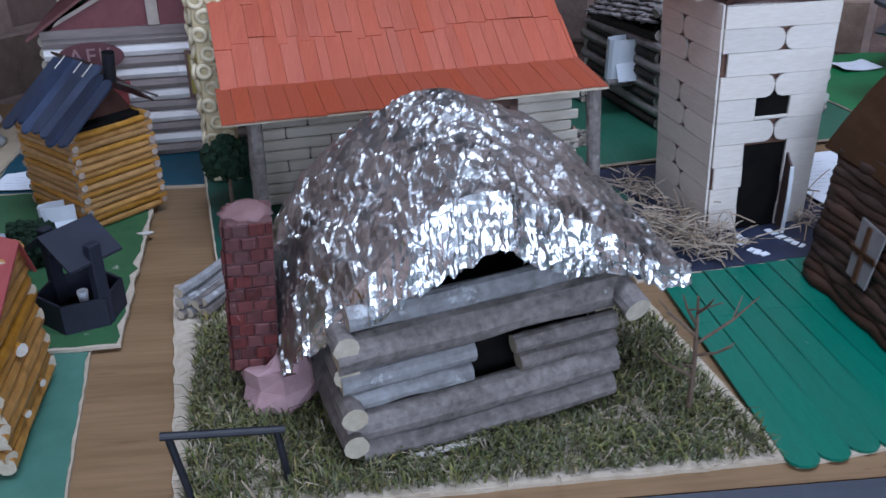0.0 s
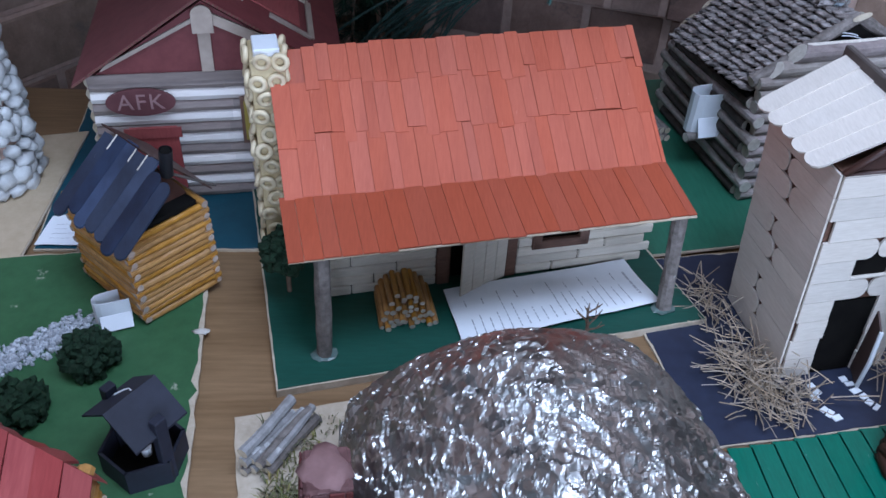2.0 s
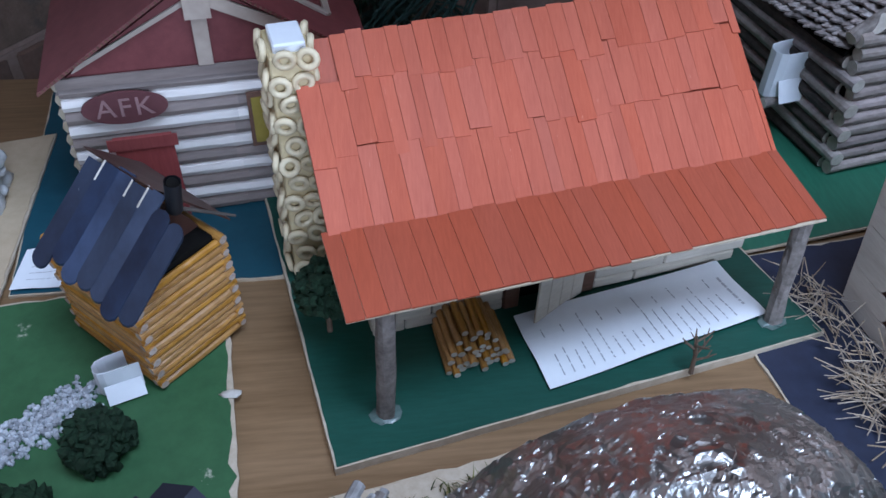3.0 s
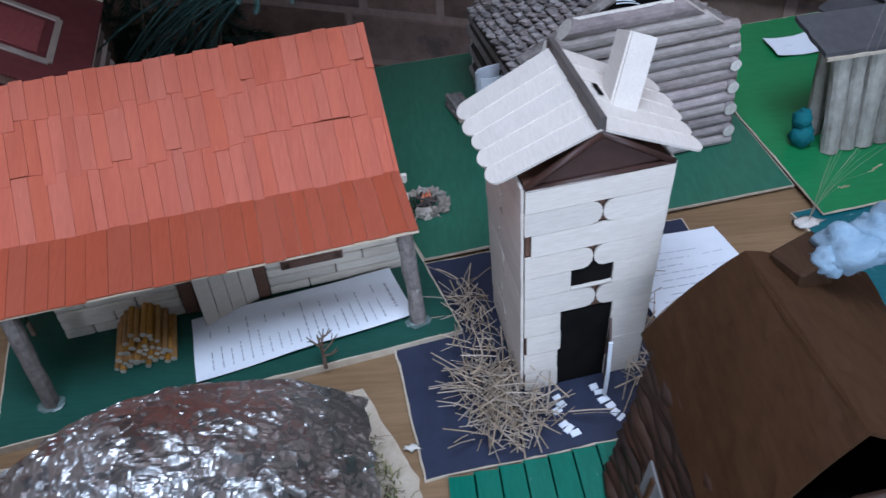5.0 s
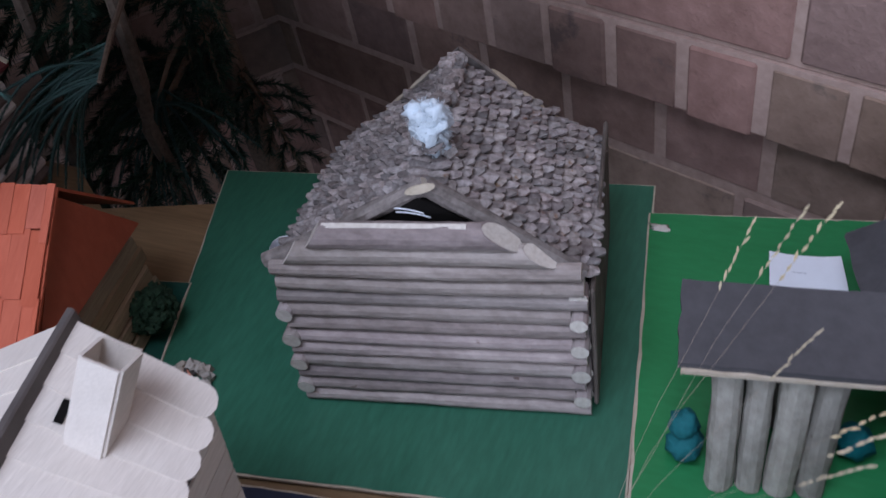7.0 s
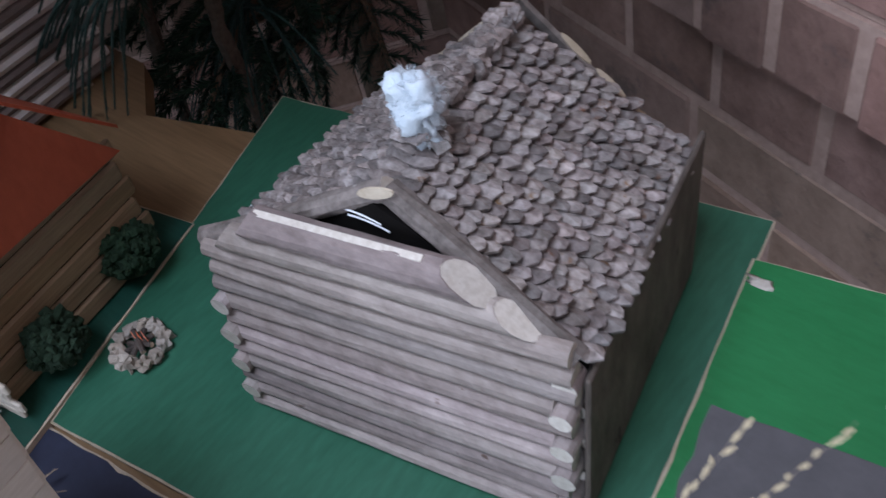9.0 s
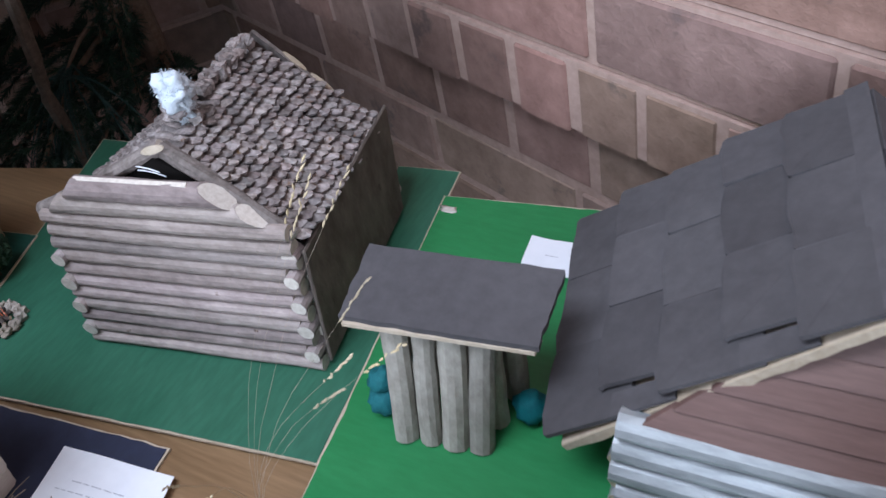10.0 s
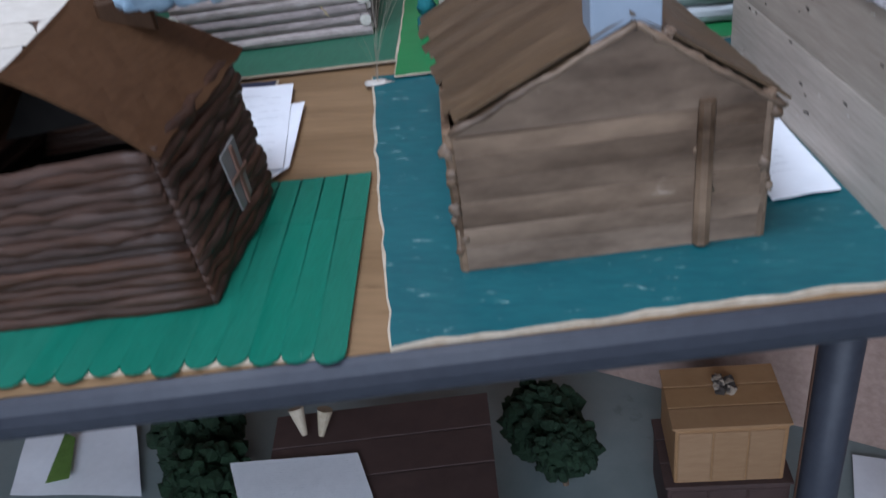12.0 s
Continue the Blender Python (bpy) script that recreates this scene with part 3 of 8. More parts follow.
rows_r = [(0.070, 0.155, 0.220, 0.087, 0.014), (-0.012, 0.070, 0.079, -0.175, 0.018), (-0.097, -0.012, 0.118, -0.166, 0.003), (-0.180, -0.097, 0.236, -0.190, 0.003)]
rows_r += [(-0.180 - 0.083 * (k + 1), -0.180 - 0.083 * k, 0.225, -0.09 + 0.11 * (k % 2), 0.003) for k in range(3)]
rows_r += [(0.155 + 0.083 * k, 0.238 + 0.083 * k, 0.225, 0.17 + 0.11 * (k % 2), 0.009) for k in range(4)]
rows_l = [(-0.430 + 0.083 * k, -0.347 + 0.083 * k, 0.225, 0.03 + 0.11 * (k % 2), 0.004) for k in range(10)]
WALL_O = Vector((0.472, 1.2967, 0))

# ---- the table ----
TOP = [(-1.15, 0.355), (0.235, 0.355), (1.32, 0.585), (1.22, 0.935), (0.835, 1.075), (0.645, 1.130), (0.30, 1.125), (0.050, 1.055), (-0.06, 1.025), (-0.13, 1.075), (-0.50, 1.09), (-0.68, 0.90), (-1.15, 0.45)]
table = thing("display_table", (0.2, 0.7, FLOOR), "long wood-laminate display table with a dark rounded edge", "table")
g = Geo()
g.prism([(x, y, -0.022) for x, y in TOP], (0, 0, 0.022))
part("tabletop", g, M["table"], table)
g = Geo()
for (ax, ay), (bx, by) in zip(TOP[:2], TOP[1:3]):
    for k in range(6):
        a0, a1 = [-math.pi / 2 + math.pi * q / 6 for q in (k, k + 1)]
        n = Vector((by - ay, -(bx - ax), 0)).normalized()
        ring = lambda a: (n * (0.002 + 0.009 * math.cos(a)) + EZ * (-0.0145 + 0.0155 * math.sin(a)))
        p, q = Vector((ax, ay, 0)), Vector((bx, by, 0))
        g.add([p + ring(a0), q + ring(a0), q + ring(a1), p + ring(a1)], [(0, 1, 2, 3)])
part("edge_band", g, M["edge"], table, "dark blue-grey rubber edge", smooth=True)
for x, y in ((-0.95, 0.50), (0.05, 0.50), (0.875, 0.582), (1.10, 0.90), (-0.55, 0.95)):
    g = Geo().tube([(x, y, -0.022), (x, y, FLOOR + 0.02)], [0.0155, 0.0155], 14)
    leg = part("leg", g, M["edge"], table, smooth=True)
    g = Geo().tube([(x, y, FLOOR + 0.02), (x, y, FLOOR)], [0.018, 0.020], 14)
    part("rubber_foot", g, M["black"], leg)


# ---- painted base boards ----
def board(corners, z0, z1, paint, label, ragged=0.0015, n=26, under=0.0012):
    """A card base: uneven raw edges, with the paint as a skin on top of it."""
    th = thing("base_board", (corners[0][0], corners[0][1], z0), label, "board", kind="")
    rim = []
    m = len(corners)
    for i in range(m):
        a, b = Vector((*corners[i], 0)), Vector((*corners[(i + 1) % m], 0))
        for k in range(n):
            p = a.lerp(b, k / n)
            rim.append(p + Vector((noise.noise(p * 90), noise.noise(p * 90 + EZ * 9), 0)) * ragged)
    c = sum(rim, Vector()) / len(rim)
    g = Geo().prism([Vector((p.x, p.y, z0)) for p in rim], (0, 0, z1 - z0 - 0.0006))
    part("card", g, M["card"], th, "raw pale card edges")
    skin = [p + (c - p).normalized() * (0.0012 + under * abs(noise.noise(p * 150 + EX * 5)) * 2) for p in rim]
    g = Geo().prism([Vector((p.x, p.y, z1 - 0.0006)) for p in skin], (0, 0, 0.0006))
    part("paint", g, paint, th)
    return th


board([(0.143, 0.572), (0.430, 0.612), (0.390, 0.819), (0.112, 0.782)], 0.0, 0.003, M["navy"], "navy painted card base under the craft-stick tower")
board([(-0.170, 0.626), (0.181, 0.703), (0.100, 0.955), (-0.222, 0.900)], 0.0002, 0.008, M["green_dark"], "thick dark green base under the orange-roofed house", 0.0004)
board([(0.154, 0.789), (0.503, 0.847), (0.455, 1.158), (0.046, 1.099)], 0.0034, 0.0062, M["green_big"], "smooth green base under the log cabin, pale front edge", 0.0004)
board([(0.512, 0.802), (0.900, 0.868), (0.815, 1.10), (0.640, 1.150), (0.457, 1.121)], 0.0064, 0.0085, M["green_bright"], "bright green base under the privy and slate-roofed house", 0.0004)
board([(0.592, 0.430), (0.930, 0.507), (0.880, 0.700), (0.800, 0.790), (0.784, 0.858), (0.486, 0.812)], 0.0, 0.0045, M["teal"], "teal painted card base with bare ragged edges", 0.003, under=0.002)
board([(0.926, 0.520), (1.20, 0.585), (1.06, 0.930), (0.782, 0.852), (0.797, 0.790), (0.874, 0.700)], 0.0046, 0.0068, M["teal"], "teal painted card base under the plywood house", 0.002)
board([(-0.158, 0.362), (0.167, 0.371), (0.138, 0.575), (0.100, 0.657), (-0.199, 0.606)], 0.0, 0.003, M["card"], "plain cardboard base covered with dry grass", 0.002)
board([(-0.219, 0.522), (-0.244, 0.797), (-0.58, 0.772), (-0.56, 0.500)], 0.0034, 0.0064, M["green_left"], "leaf-green base with flaking white edges", 0.002, under=0.004)
board([(-0.239, 0.530), (-0.212, 0.362), (-0.58, 0.360), (-0.58, 0.530)], 0.0, 0.003, M["green_pale"], "pale green base under the red-roofed cabin", 0.001)
board([(-0.400, 0.796), (-0.203, 0.798), (-0.150, 1.03), (-0.420, 1.06)], 0.0, 0.0032, M["teal_dark"], "dark teal base under the striped house", 0.0008)
board([(-0.405, 0.776), (-0.402, 0.990), (-0.66, 0.93), (-0.66, 0.770)], 0.0034, 0.0060, M["beige"], "beige base under the pebble tower", 0.0008)

# green stick deck under the chocolate house
deck = thing("stick_deck", (0.36, 0.49, 0), "green painted craft-stick deck with rounded ends", "deck")
g = Geo().prism([(0.168, 0.366, 0), (0.565, 0.424, 0), (0.531, 0.630, 0), (0.160, 0.570, 0)], (0, 0, 0.0022))
part("card", g, M["card"], deck)
g = Geo().prism([(0.170, 0.376, 0.0022), (0.558, 0.432, 0.0022), (0.529, 0.628, 0.0022), (0.162, 0.569, 0.0022)], (0, 0, 0.00165))
part("paint_bed", g, M["green_deck"], deck, "green paint that fills the joints")
for k in range(21):
    a = k / 21 + 0.5 / 21
    f0 = Vector((0.163, 0.361, 0.0022)).lerp(Vector((0.569, 0.419, 0.0022)), a)
    f1 = Vector((0.160, 0.571, 0.0022)).lerp(Vector((0.531, 0.631, 0.0022)), a)
    mid = f0.lerp(f1, 0.69 + 0.02 * (k % 2))
    w = 0.0192
    d = (f1 - f0).normalized()
    side = Vector((d.y, -d.x, 0))
    f0 = f0 + d * RNG.uniform(-0.002, 0.003)
    part("plank", Geo().stick(f0, mid, side, EZ, w, 0.0018, True, False), M["green_deck"], deck)
    part("plank", Geo().stick(mid + d * 0.0006, f1, side, EZ, w, 0.0018, False, False), M["green_deck"], deck)


# ---- crumpled foil cabin ----
def foil_cabin():
    th = thing("foil_cabin", (0.0, 0.49, 0.003), "twig log cabin under a crumpled kitchen-foil roof", "model house")
    f = axes((-0.068, 0.394, 0.003), 14.0, 0.10)
    W, D = 0.157, 0.150
    spec = [(0.010, 0.0085, 0.03, 0.99, "bark"), (0.026, 0.0092, -0.02, 1.0, "bark"), (0.041, 0.0062, 0.0, 0.44, "birch"), (0.0385, 0.0058, 0.62, 1.0, "bark"),
            (0.0535, 0.0066, -0.02, 0.45, "birch"), (0.0500, 0.0055, 0.60, 1.0, "bark"), (0.0700, 0.0108, -0.03, 0.99, "bark"), (0.0880, 0.0068, 0.02, 0.93, "birch")]
    for z, r, a, b, mt in spec:
        s = 0.05
        g = Geo().log(f(W * a, 0, z + s * (a - 0.5) * W), f(W * b, 0, z + s * (b - 0.5) * W), r, 12, 8, 0.06, 0.012)
        part("log", g, [M[mt], M["cut"]], th, "pale lichened log" if mt == "birch" else "")
    for k in range(4):
        z = 0.018 + k * 0.0185
        for x, yo in ((0.000, -0.012 if k != 2 else -0.004), (W - 0.004, 0.004)):
            g = Geo().log(f(x, yo + RNG.uniform(-0.004, 0.004), z), f(x, D, z), 0.0070 if x < 0.01 else 0.0060, 12, 6, 0.06, 0.01)
            part("log", g, [M["bark"], M["cut"]], th)
    g = Geo().log(f(W + 0.002, -0.022, 0.070), f(W - 0.004, 0.05, 0.092), 0.0078, 12, 5)
    part("log", g, [M["bark"], M["cut"]], th)
    # solid near-black core: the cabin's inside shade is in its colour
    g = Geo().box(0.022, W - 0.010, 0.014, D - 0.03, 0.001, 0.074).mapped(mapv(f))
    part("inner_box", g, M["dark"], th, "near-black box painted as the shaded inside")
    g = Geo().stick(f(0.012, -0.010, 0.0015), f(0.075, -0.012, 0.0045), f(0, 1, 0) - f(0, 0, 0), EZ, 0.004, 0.001)
    part("splinter", g, M["cutwhite"], th, "pale stripped splinter")

    # the roof: a sheet draped over the frame, low on both sides, crushed all over
    fr = [Vector(p) for p in ((-0.106, 0.440, 0.028), (-0.088, 0.416, 0.069), (-0.048, 0.411, 0.112), (-0.014, 0.411, 0.145), (0.020, 0.418, 0.141), (0.066, 0.431, 0.118), (0.127, 0.447, 0.080))]
    bk = [Vector(p) for p in ((-0.122, 0.556, 0.010), (-0.113, 0.566, 0.056), (-0.080, 0.576, 0.088), (-0.022, 0.586, 0.106), (0.022, 0.594, 0.102), (0.070, 0.604, 0.084), (0.106, 0.612, 0.048))]

    def along(pts, u):
        """A smooth line through the seven points, u from 0 to 1."""
        q = u * (len(pts) - 1)
        i = min(int(q), len(pts) - 2)
        p0, p1, p2, p3 = pts[max(i - 1, 0)], pts[i], pts[i + 1], pts[min(i + 2, len(pts) - 1)]
        w = q - i
        return 0.5 * (p1 * 2 + (p2 - p0) * w + (p0 * 2 - p1 * 5 + p2 * 4 - p3) * w * w + (p1 * 3 - p0 - p2 * 3 + p3) * w * w * w)
    def tent(v):
        """A nearly flat slope up to the ridge and a steeper one down behind it."""
        q = min(v / 0.56, (1 - v) / 0.44)
        return q * (1 + 0.35 * (1 - q)) - 0.10 * q ** 6
    NS, NV = 190, 130
    grid = []
    for j in range(NV + 1):
        v = j / NV
        row = []
        for i in range(NS + 1):
            u = i / NS
            s = 2 * u - 1
            p = along(fr, u).lerp(along(bk, u), v) + EZ * 0.053 * tent(v) * (1 - 0.62 * (s + 0.08) ** 2)
            q = p * 40
            # long creases that run down the slope, then facets
            c = Vector((q.y * 1.15 + 0.25 * q.x, q.x * 0.35 - q.z * 0.3, q.z * 0.3))
            rid = 1 - abs(noise.noise(c)) * 2.4
            fold = noise.noise(Vector((q.x * 0.55 + q.y * 0.3, q.y * 0.30, q.z * 0.45)) + EX * 7)
            k = Vector((p.x * 60, p.y * 52, p.z * 46)) + Vector((fold, rid, fold)) * 0.30
            dist, near = noise.voronoi(k)
            fine = max(-0.5, min(0.5, (k - near[0]).dot(noise.cell_vector(near[0] * 9.0))))
            k2 = Vector((p.x * 125 + fold, p.y * 88, p.z * 105 + rid))
            near2 = noise.voronoi(k2)[1][0]
            fine2 = max(-0.6, min(0.6, (k2 - near2).dot(noise.cell_vector(near2 * 7.0))))
            d = 0.0018 * rid + 0.0030 * fold + 0.0026 * fine + 0.0012 * fine2 + 0.0009 * (1 - abs(noise.noise(Vector((p.x * 90 + p.z * 50, p.y * 120, p.z * 60)))) * 2.6)
            nrm = Vector((0.75 * s, -0.12, 0.65)).normalized()
            row.append(p + nrm * d + Vector((noise.noise(q * 1.4 + EZ * 5), noise.noise(q * 1.4 + EZ * 11), 0)) * 0.0012)
        grid.append(row)
    flap = []
    for j in range(9):
        v = j / 8
        row = []
        for i in range(NS + 1):
            p = grid[0][i]
            s = 2 * i / NS - 1
            lip = (0.0, 0.005, 0.017, 0.028, 0.035, 0.026, 0.030, 0.018, 0.008)
            at = (s + 1) * 4
            k = min(int(at), 7)
            drop = (lip[k] + (lip[k + 1] - lip[k]) * (at - k)) * (1.0 + 0.10 * noise.noise(Vector((s * 6, 0, 3))))
            w = noise.noise(Vector((s * 22, v * 4, 1))) * 0.0030 * v + noise.noise(Vector((s * 40, v * 9, 4))) * 0.0014 * min(1, v * 3)
            row.append(p + Vector((0, -0.013 * v * min(1.0, drop * 45) + w, -drop * v + w * 0.5)))
        flap.append(row)
    n = NS + 1
    for name, rows, mt, label in (("foil_roof", grid, M["foil"], "crumpled dull silver kitchen foil"), ("foil_lip", flap, M["foil_bright"], "turned-down lip showing the shiny side")):
        g = Geo()
        g.v = [p for row in rows for p in row]
        g.f = [(a * n + i, a * n + i + 1, (a + 1) * n + i + 1, (a + 1) * n + i) for a in range(len(rows) - 1) for i in range(NS)]
        g.m = [0] * len(g.f)
        part(name, g, mt, th, label)
    return th


def brick_chimney():
    th = thing("brick_chimney", (-0.118, 0.468, 0.003), "crimson painted brick chimney on a pink clay foot", "chimney")
    f = axes((-0.137, 0.456, 0.003), 6.0, 0.0, 0.05)
    w, d = 0.0265, 0.030
    g = Geo().box(0, w, 0, d, 0.02, 0.116, 0.002).mapped(mapv(f))
    shaft = part("shaft", g, M["brickjoint"], th)
    g = Geo().blob((w / 2, d / 2, 0.1150), 0.0160, 16, 9, 0.5, 9, squash=(0.86, 0.96, 0.25)).mapped(mapv(f))
    part("cap", g, M["claydull"], th, "uneven dull pink clay cap", smooth=True)
    rows = 12
    for k in range(rows):
        z0 = 0.022 + k * 0.0078
        for face in range(2):
            n = 3
            off = 0.5 * (k % 2)
            for c in range(-1, n):
                a, b = max((c + off) / n, 0.0), min((c + 1 + off) / n, 1.0)
                if b - a < 0.1:
                    continue
                g = Geo()
                if face == 0:
                    g.box(a * w + 0.0003, b * w - 0.0003, -0.0010 - RNG.uniform(0, 0.0012), 0.0, z0 + RNG.uniform(-0.0005, 0.0004), z0 + 0.0070 + RNG.uniform(-0.0006, 0.0008), 0.0006)
                else:
                    g.box(-0.0010 - RNG.uniform(0, 0.0012), 0.0, a * d + 0.0003, b * d - 0.0003, z0 + RNG.uniform(-0.0005, 0.0004), z0 + 0.0070 + RNG.uniform(-0.0006, 0.0008), 0.0006)
                part("brick", g.mapped(mapv(f)), M["redbrick"], shaft)
    g = Geo().blob((-0.110, 0.456, 0.014), 0.021, 9, 7, 0.95, 4, squash=(1.1, 0.85, 1.0))
    part("foot", g, M["clay"], th, "lump of pale pink clay")


foil_cabin()
brick_chimney()


# ---- orange-roofed house ----
def orange_house():
    th = thing("orange_house", (0.0, 0.80, 0.008), "cream stick house with an orange shingled roof and porch", "model house")
    f = axes((-0.141, 0.731, 0.008), 10.7, 0.03)
    W, D, H = 0.286, 0.150, 0.098
    # stick walls round the openings
    door, win = (0.108, 0.157), (0.181, 0.231)
    n = 10
    for k in range(n):
        z0, z1 = H * k / n, H * (k + 1) / n - 0.0006
        spans = [(0.0, door[0] - 0.012), (door[1] + 0.010, W)]
        if 0.030 < (z0 + z1) / 2 < 0.072:
            spans = [spans[0], (spans[1][0], win[0]), (win[1], W)]
        for a, b in spans:
            cuts = [a, b] if b - a < 0.07 else [a, a + (b - a) * (0.45 + 0.2 * (k % 3)) - 0.02, b]
            for c, e in zip(cuts, cuts[1:]):
                ext = 0.007 * (k % 2) if e >= W else 0.0
                g = Geo().box(c + 0.0003, e - 0.0003 + ext, -0.003 - RNG.uniform(0, 0.0008), 0, z0, z1, 0.0012)
                part("stick", g.mapped(mapv(f)), M["wallstick"], th)
        g = Geo().box(0.0, 0.003, 0.001, D + 0.006 * (k % 2), z0, z1, 0.0010)
        part("stick", g.mapped(mapv(f)), M["wallstick"], th)
        if k < 6:
            z0, z1 = H * k / 6, H * (k + 1) / 6 - 0.0006
            g = Geo().box(W - 0.021, W - 0.016 - RNG.uniform(0, 0.0012), 0.001, D + 0.004 * (k % 2), z0, z1, 0.0022)
            part("split_log", g.mapped(mapv(f)), M["tanstick"], th, "tan split-log side wall, its shade painted in")
    # near-black block gives the door and window openings their shade by colour
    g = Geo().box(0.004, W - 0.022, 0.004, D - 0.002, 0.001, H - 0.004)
    part("inner_box", g.mapped(mapv(f)), M["dark"], th, "near-black box painted as the shaded inside")
    for side in (0, 1):
        x = 0.0005 if side == 0 else W - 0.0085
        g = Geo().prism([f(x, 0, H - 0.001), f(x, D, H - 0.006), f(x, 0.0905, 0.171)], f(0.003, 0, 0) - f(0, 0, 0))
        part("gable", g, M["porch"], th, "orange-red painted gable board")
    for a, b in ((door[0] - 0.012, door[0]), (door[1], door[1] + 0.010)):
        g = Geo().box(a, b, -0.0045, 0.001, 0, H - 0.006, 0.001)
        part("door_post", g.mapped(mapv(f)), M["brownwood"], th, "brown stained door post")
    hinge = f(door[1], -0.004, 0)
    fd = axes(hinge, 10.7 + 180 + 24)
    g = Geo()
    for k in range(4):
        g.box(0.0124 * k, 0.0124 * (k + 1) - 0.0004, -0.001, 0.001, 0.001, 0.078, 0.0005)
    part("door", g.mapped(mapv(fd)), M["wallstick"], th, "pale plank door standing ajar")
    for a, b, z0, z1 in ((win[0] - 0.001, win[0] + 0.008, 0.026, 0.074), (win[1] - 0.008, win[1] + 0.001, 0.026, 0.074), (win[0], win[1], 0.026, 0.035), (win[0], win[1], 0.067, 0.074)):
        g = Geo().box(a, b, -0.005, 0.0, z0, z1, 0.0008)
        part("window_frame", g.mapped(mapv(f)), M["brownwood"], th, "brown stained window frame")

    # roof: shingles on a card shell, then the flatter porch
    ridge = lambda u: f(u, 0.0915, 0.1785)
    brk = lambda u: f(u, -0.0080, 0.1070)
    eav = lambda u: f(u, -0.0730, 0.0985)
    back = lambda u: f(u, 0.1585, 0.1060)
    U0, U1 = -0.026, 0.286
    g = Geo().prism([brk(U0), brk(U1), ridge(U1), ridge(U0)], (0, 0, -0.0022))
    slope = part("roof", g, M["porch"], th, "orange-red shingled front slope")
    g = Geo().prism([back(U0), back(U1 - 0.0085), ridge(U1 - 0.002), ridge(U0)], (0, 0, -0.0030))
    part("roof_back", g, M["porch"], th)
    rows = [(-0.02, 0.40), (0.36, 0.76), (0.72, 1.01)]
    nrm = (ridge(0) - brk(0)).cross(ridge(1) - ridge(0)).normalized()
    nrm = nrm if nrm.z > 0 else -nrm
    for r, (t0, t1) in enumerate(rows):
        u = U0
        while u < U1 - 0.002:
            w = min(RNG.uniform(0.0085, 0.0150), U1 - u)
            j0, j1 = t0 + RNG.uniform(-0.05, 0.05) * (r > 0), t1 + RNG.uniform(-0.01, 0.012)
            if not (u < -0.012 and r == 2):
                a, b = brk(u).lerp(ridge(u), j0), brk(u).lerp(ridge(u), j1)
                c, d = brk(u + w - 0.0003).lerp(ridge(u + w - 0.0003), j0 + RNG.uniform(-0.008, 0.008)), brk(u + w - 0.0003).lerp(ridge(u + w - 0.0003), j1)
                lift = nrm * (0.0006 + 0.0005 * RNG.random())
                lowlift = nrm * (0.0011 + 0.0009 * RNG.random())
                part("shingle", Geo().prism([a + lowlift, c + lowlift, d + lift, b + lift], nrm * 0.0011), M["shingle"], slope)
            u += w
    g = Geo().prism([eav(U0 - 0.004), eav(U1), brk(U1), brk(U0 - 0.004)], (0, 0, -0.0012))
    porch = part("porch_roof", g, M["card"], th, "flatter red porch roof with a raw edge")
    u = U0 - 0.004
    while u < U1 - 0.002:
        w = min(RNG.uniform(0.010, 0.017), U1 - u)
        e = RNG.uniform(-0.0015, 0.0012)
        dv = (eav(0) - brk(0)).normalized()
        a, b, c, d = eav(u) + dv * e, eav(u + w - 0.0003) + dv * e, brk(u + w - 0.0003), brk(u)
        up = EZ * (0.0004 + RNG.uniform(0, 0.0004))
        part("plank", Geo().prism([a + up, b + up, c + up, d + up], EZ * 0.0010), M["porch"], porch)
        u += w
    for u, x in ((-0.008, 0.002), (0.2795, -0.004)):
        base, top = f(u, -0.068, 0), f(u + x, -0.066, 0.0985)
        g = Geo().log(base, top, 0.0062, 11, 7, 0.10, 0.01)
        post = part("porch_post", g, [M["bark"], M["cut"]], th, "bark-covered twig porch post")
        g = Geo().blob(base + EZ * 0.001, 0.010, 10, 6, 0.5, int(u * 900), squash=(1, 0.8, 0.16))
        part("glue_spot", g, M["glue"], post, "hot-glue smear")

    # chimney of cream rings
    cx, cy, hw, hd, hh = -0.0265, 0.086, 0.0135, 0.018, 0.183
    g = Geo().box(cx - hw, cx + hw, cy - hd, cy + hd, 0, hh, 0.001)
    ch = part("chimney", g.mapped(mapv(f)), M["pasta"], th, "chimney clad in cream ring pasta")
    g = Geo().box(cx - hw * 0.75, cx + hw * 0.75, cy - hd * 0.75, cy + hd * 0.75, hh - 0.004, hh + 0.006, 0.001)
    part("flue_paper", g.mapped(mapv(f)), M["paper"], ch, "bluish white paper in the chimney top")

    def ring(c, ax):
        g = Geo()
        e1 = ax.cross(EZ).normalized()
        e2 = e1.cross(ax)
        R, r, A, B = 0.0054, 0.0024, 12, 6
        for i in range(A):
            for k in range(B):
                a, b = 2 * math.pi * i / A, 2 * math.pi * k / B
                g.v.append(c + (e1 * math.cos(a) + e2 * math.sin(a)) * (R + r * math.cos(b)) + ax * r * math.sin(b))
        for i in range(A):
            for k in range(B):
                g.f.append((i * B + k, ((i + 1) % A) * B + k, ((i + 1) % A) * B + (k + 1) % B, i * B + (k + 1) % B))
                g.m.append(0)
        return g
    X, Y = f(1, 0, 0) - f(0, 0, 0), f(0, 1, 0) - f(0, 0, 0)
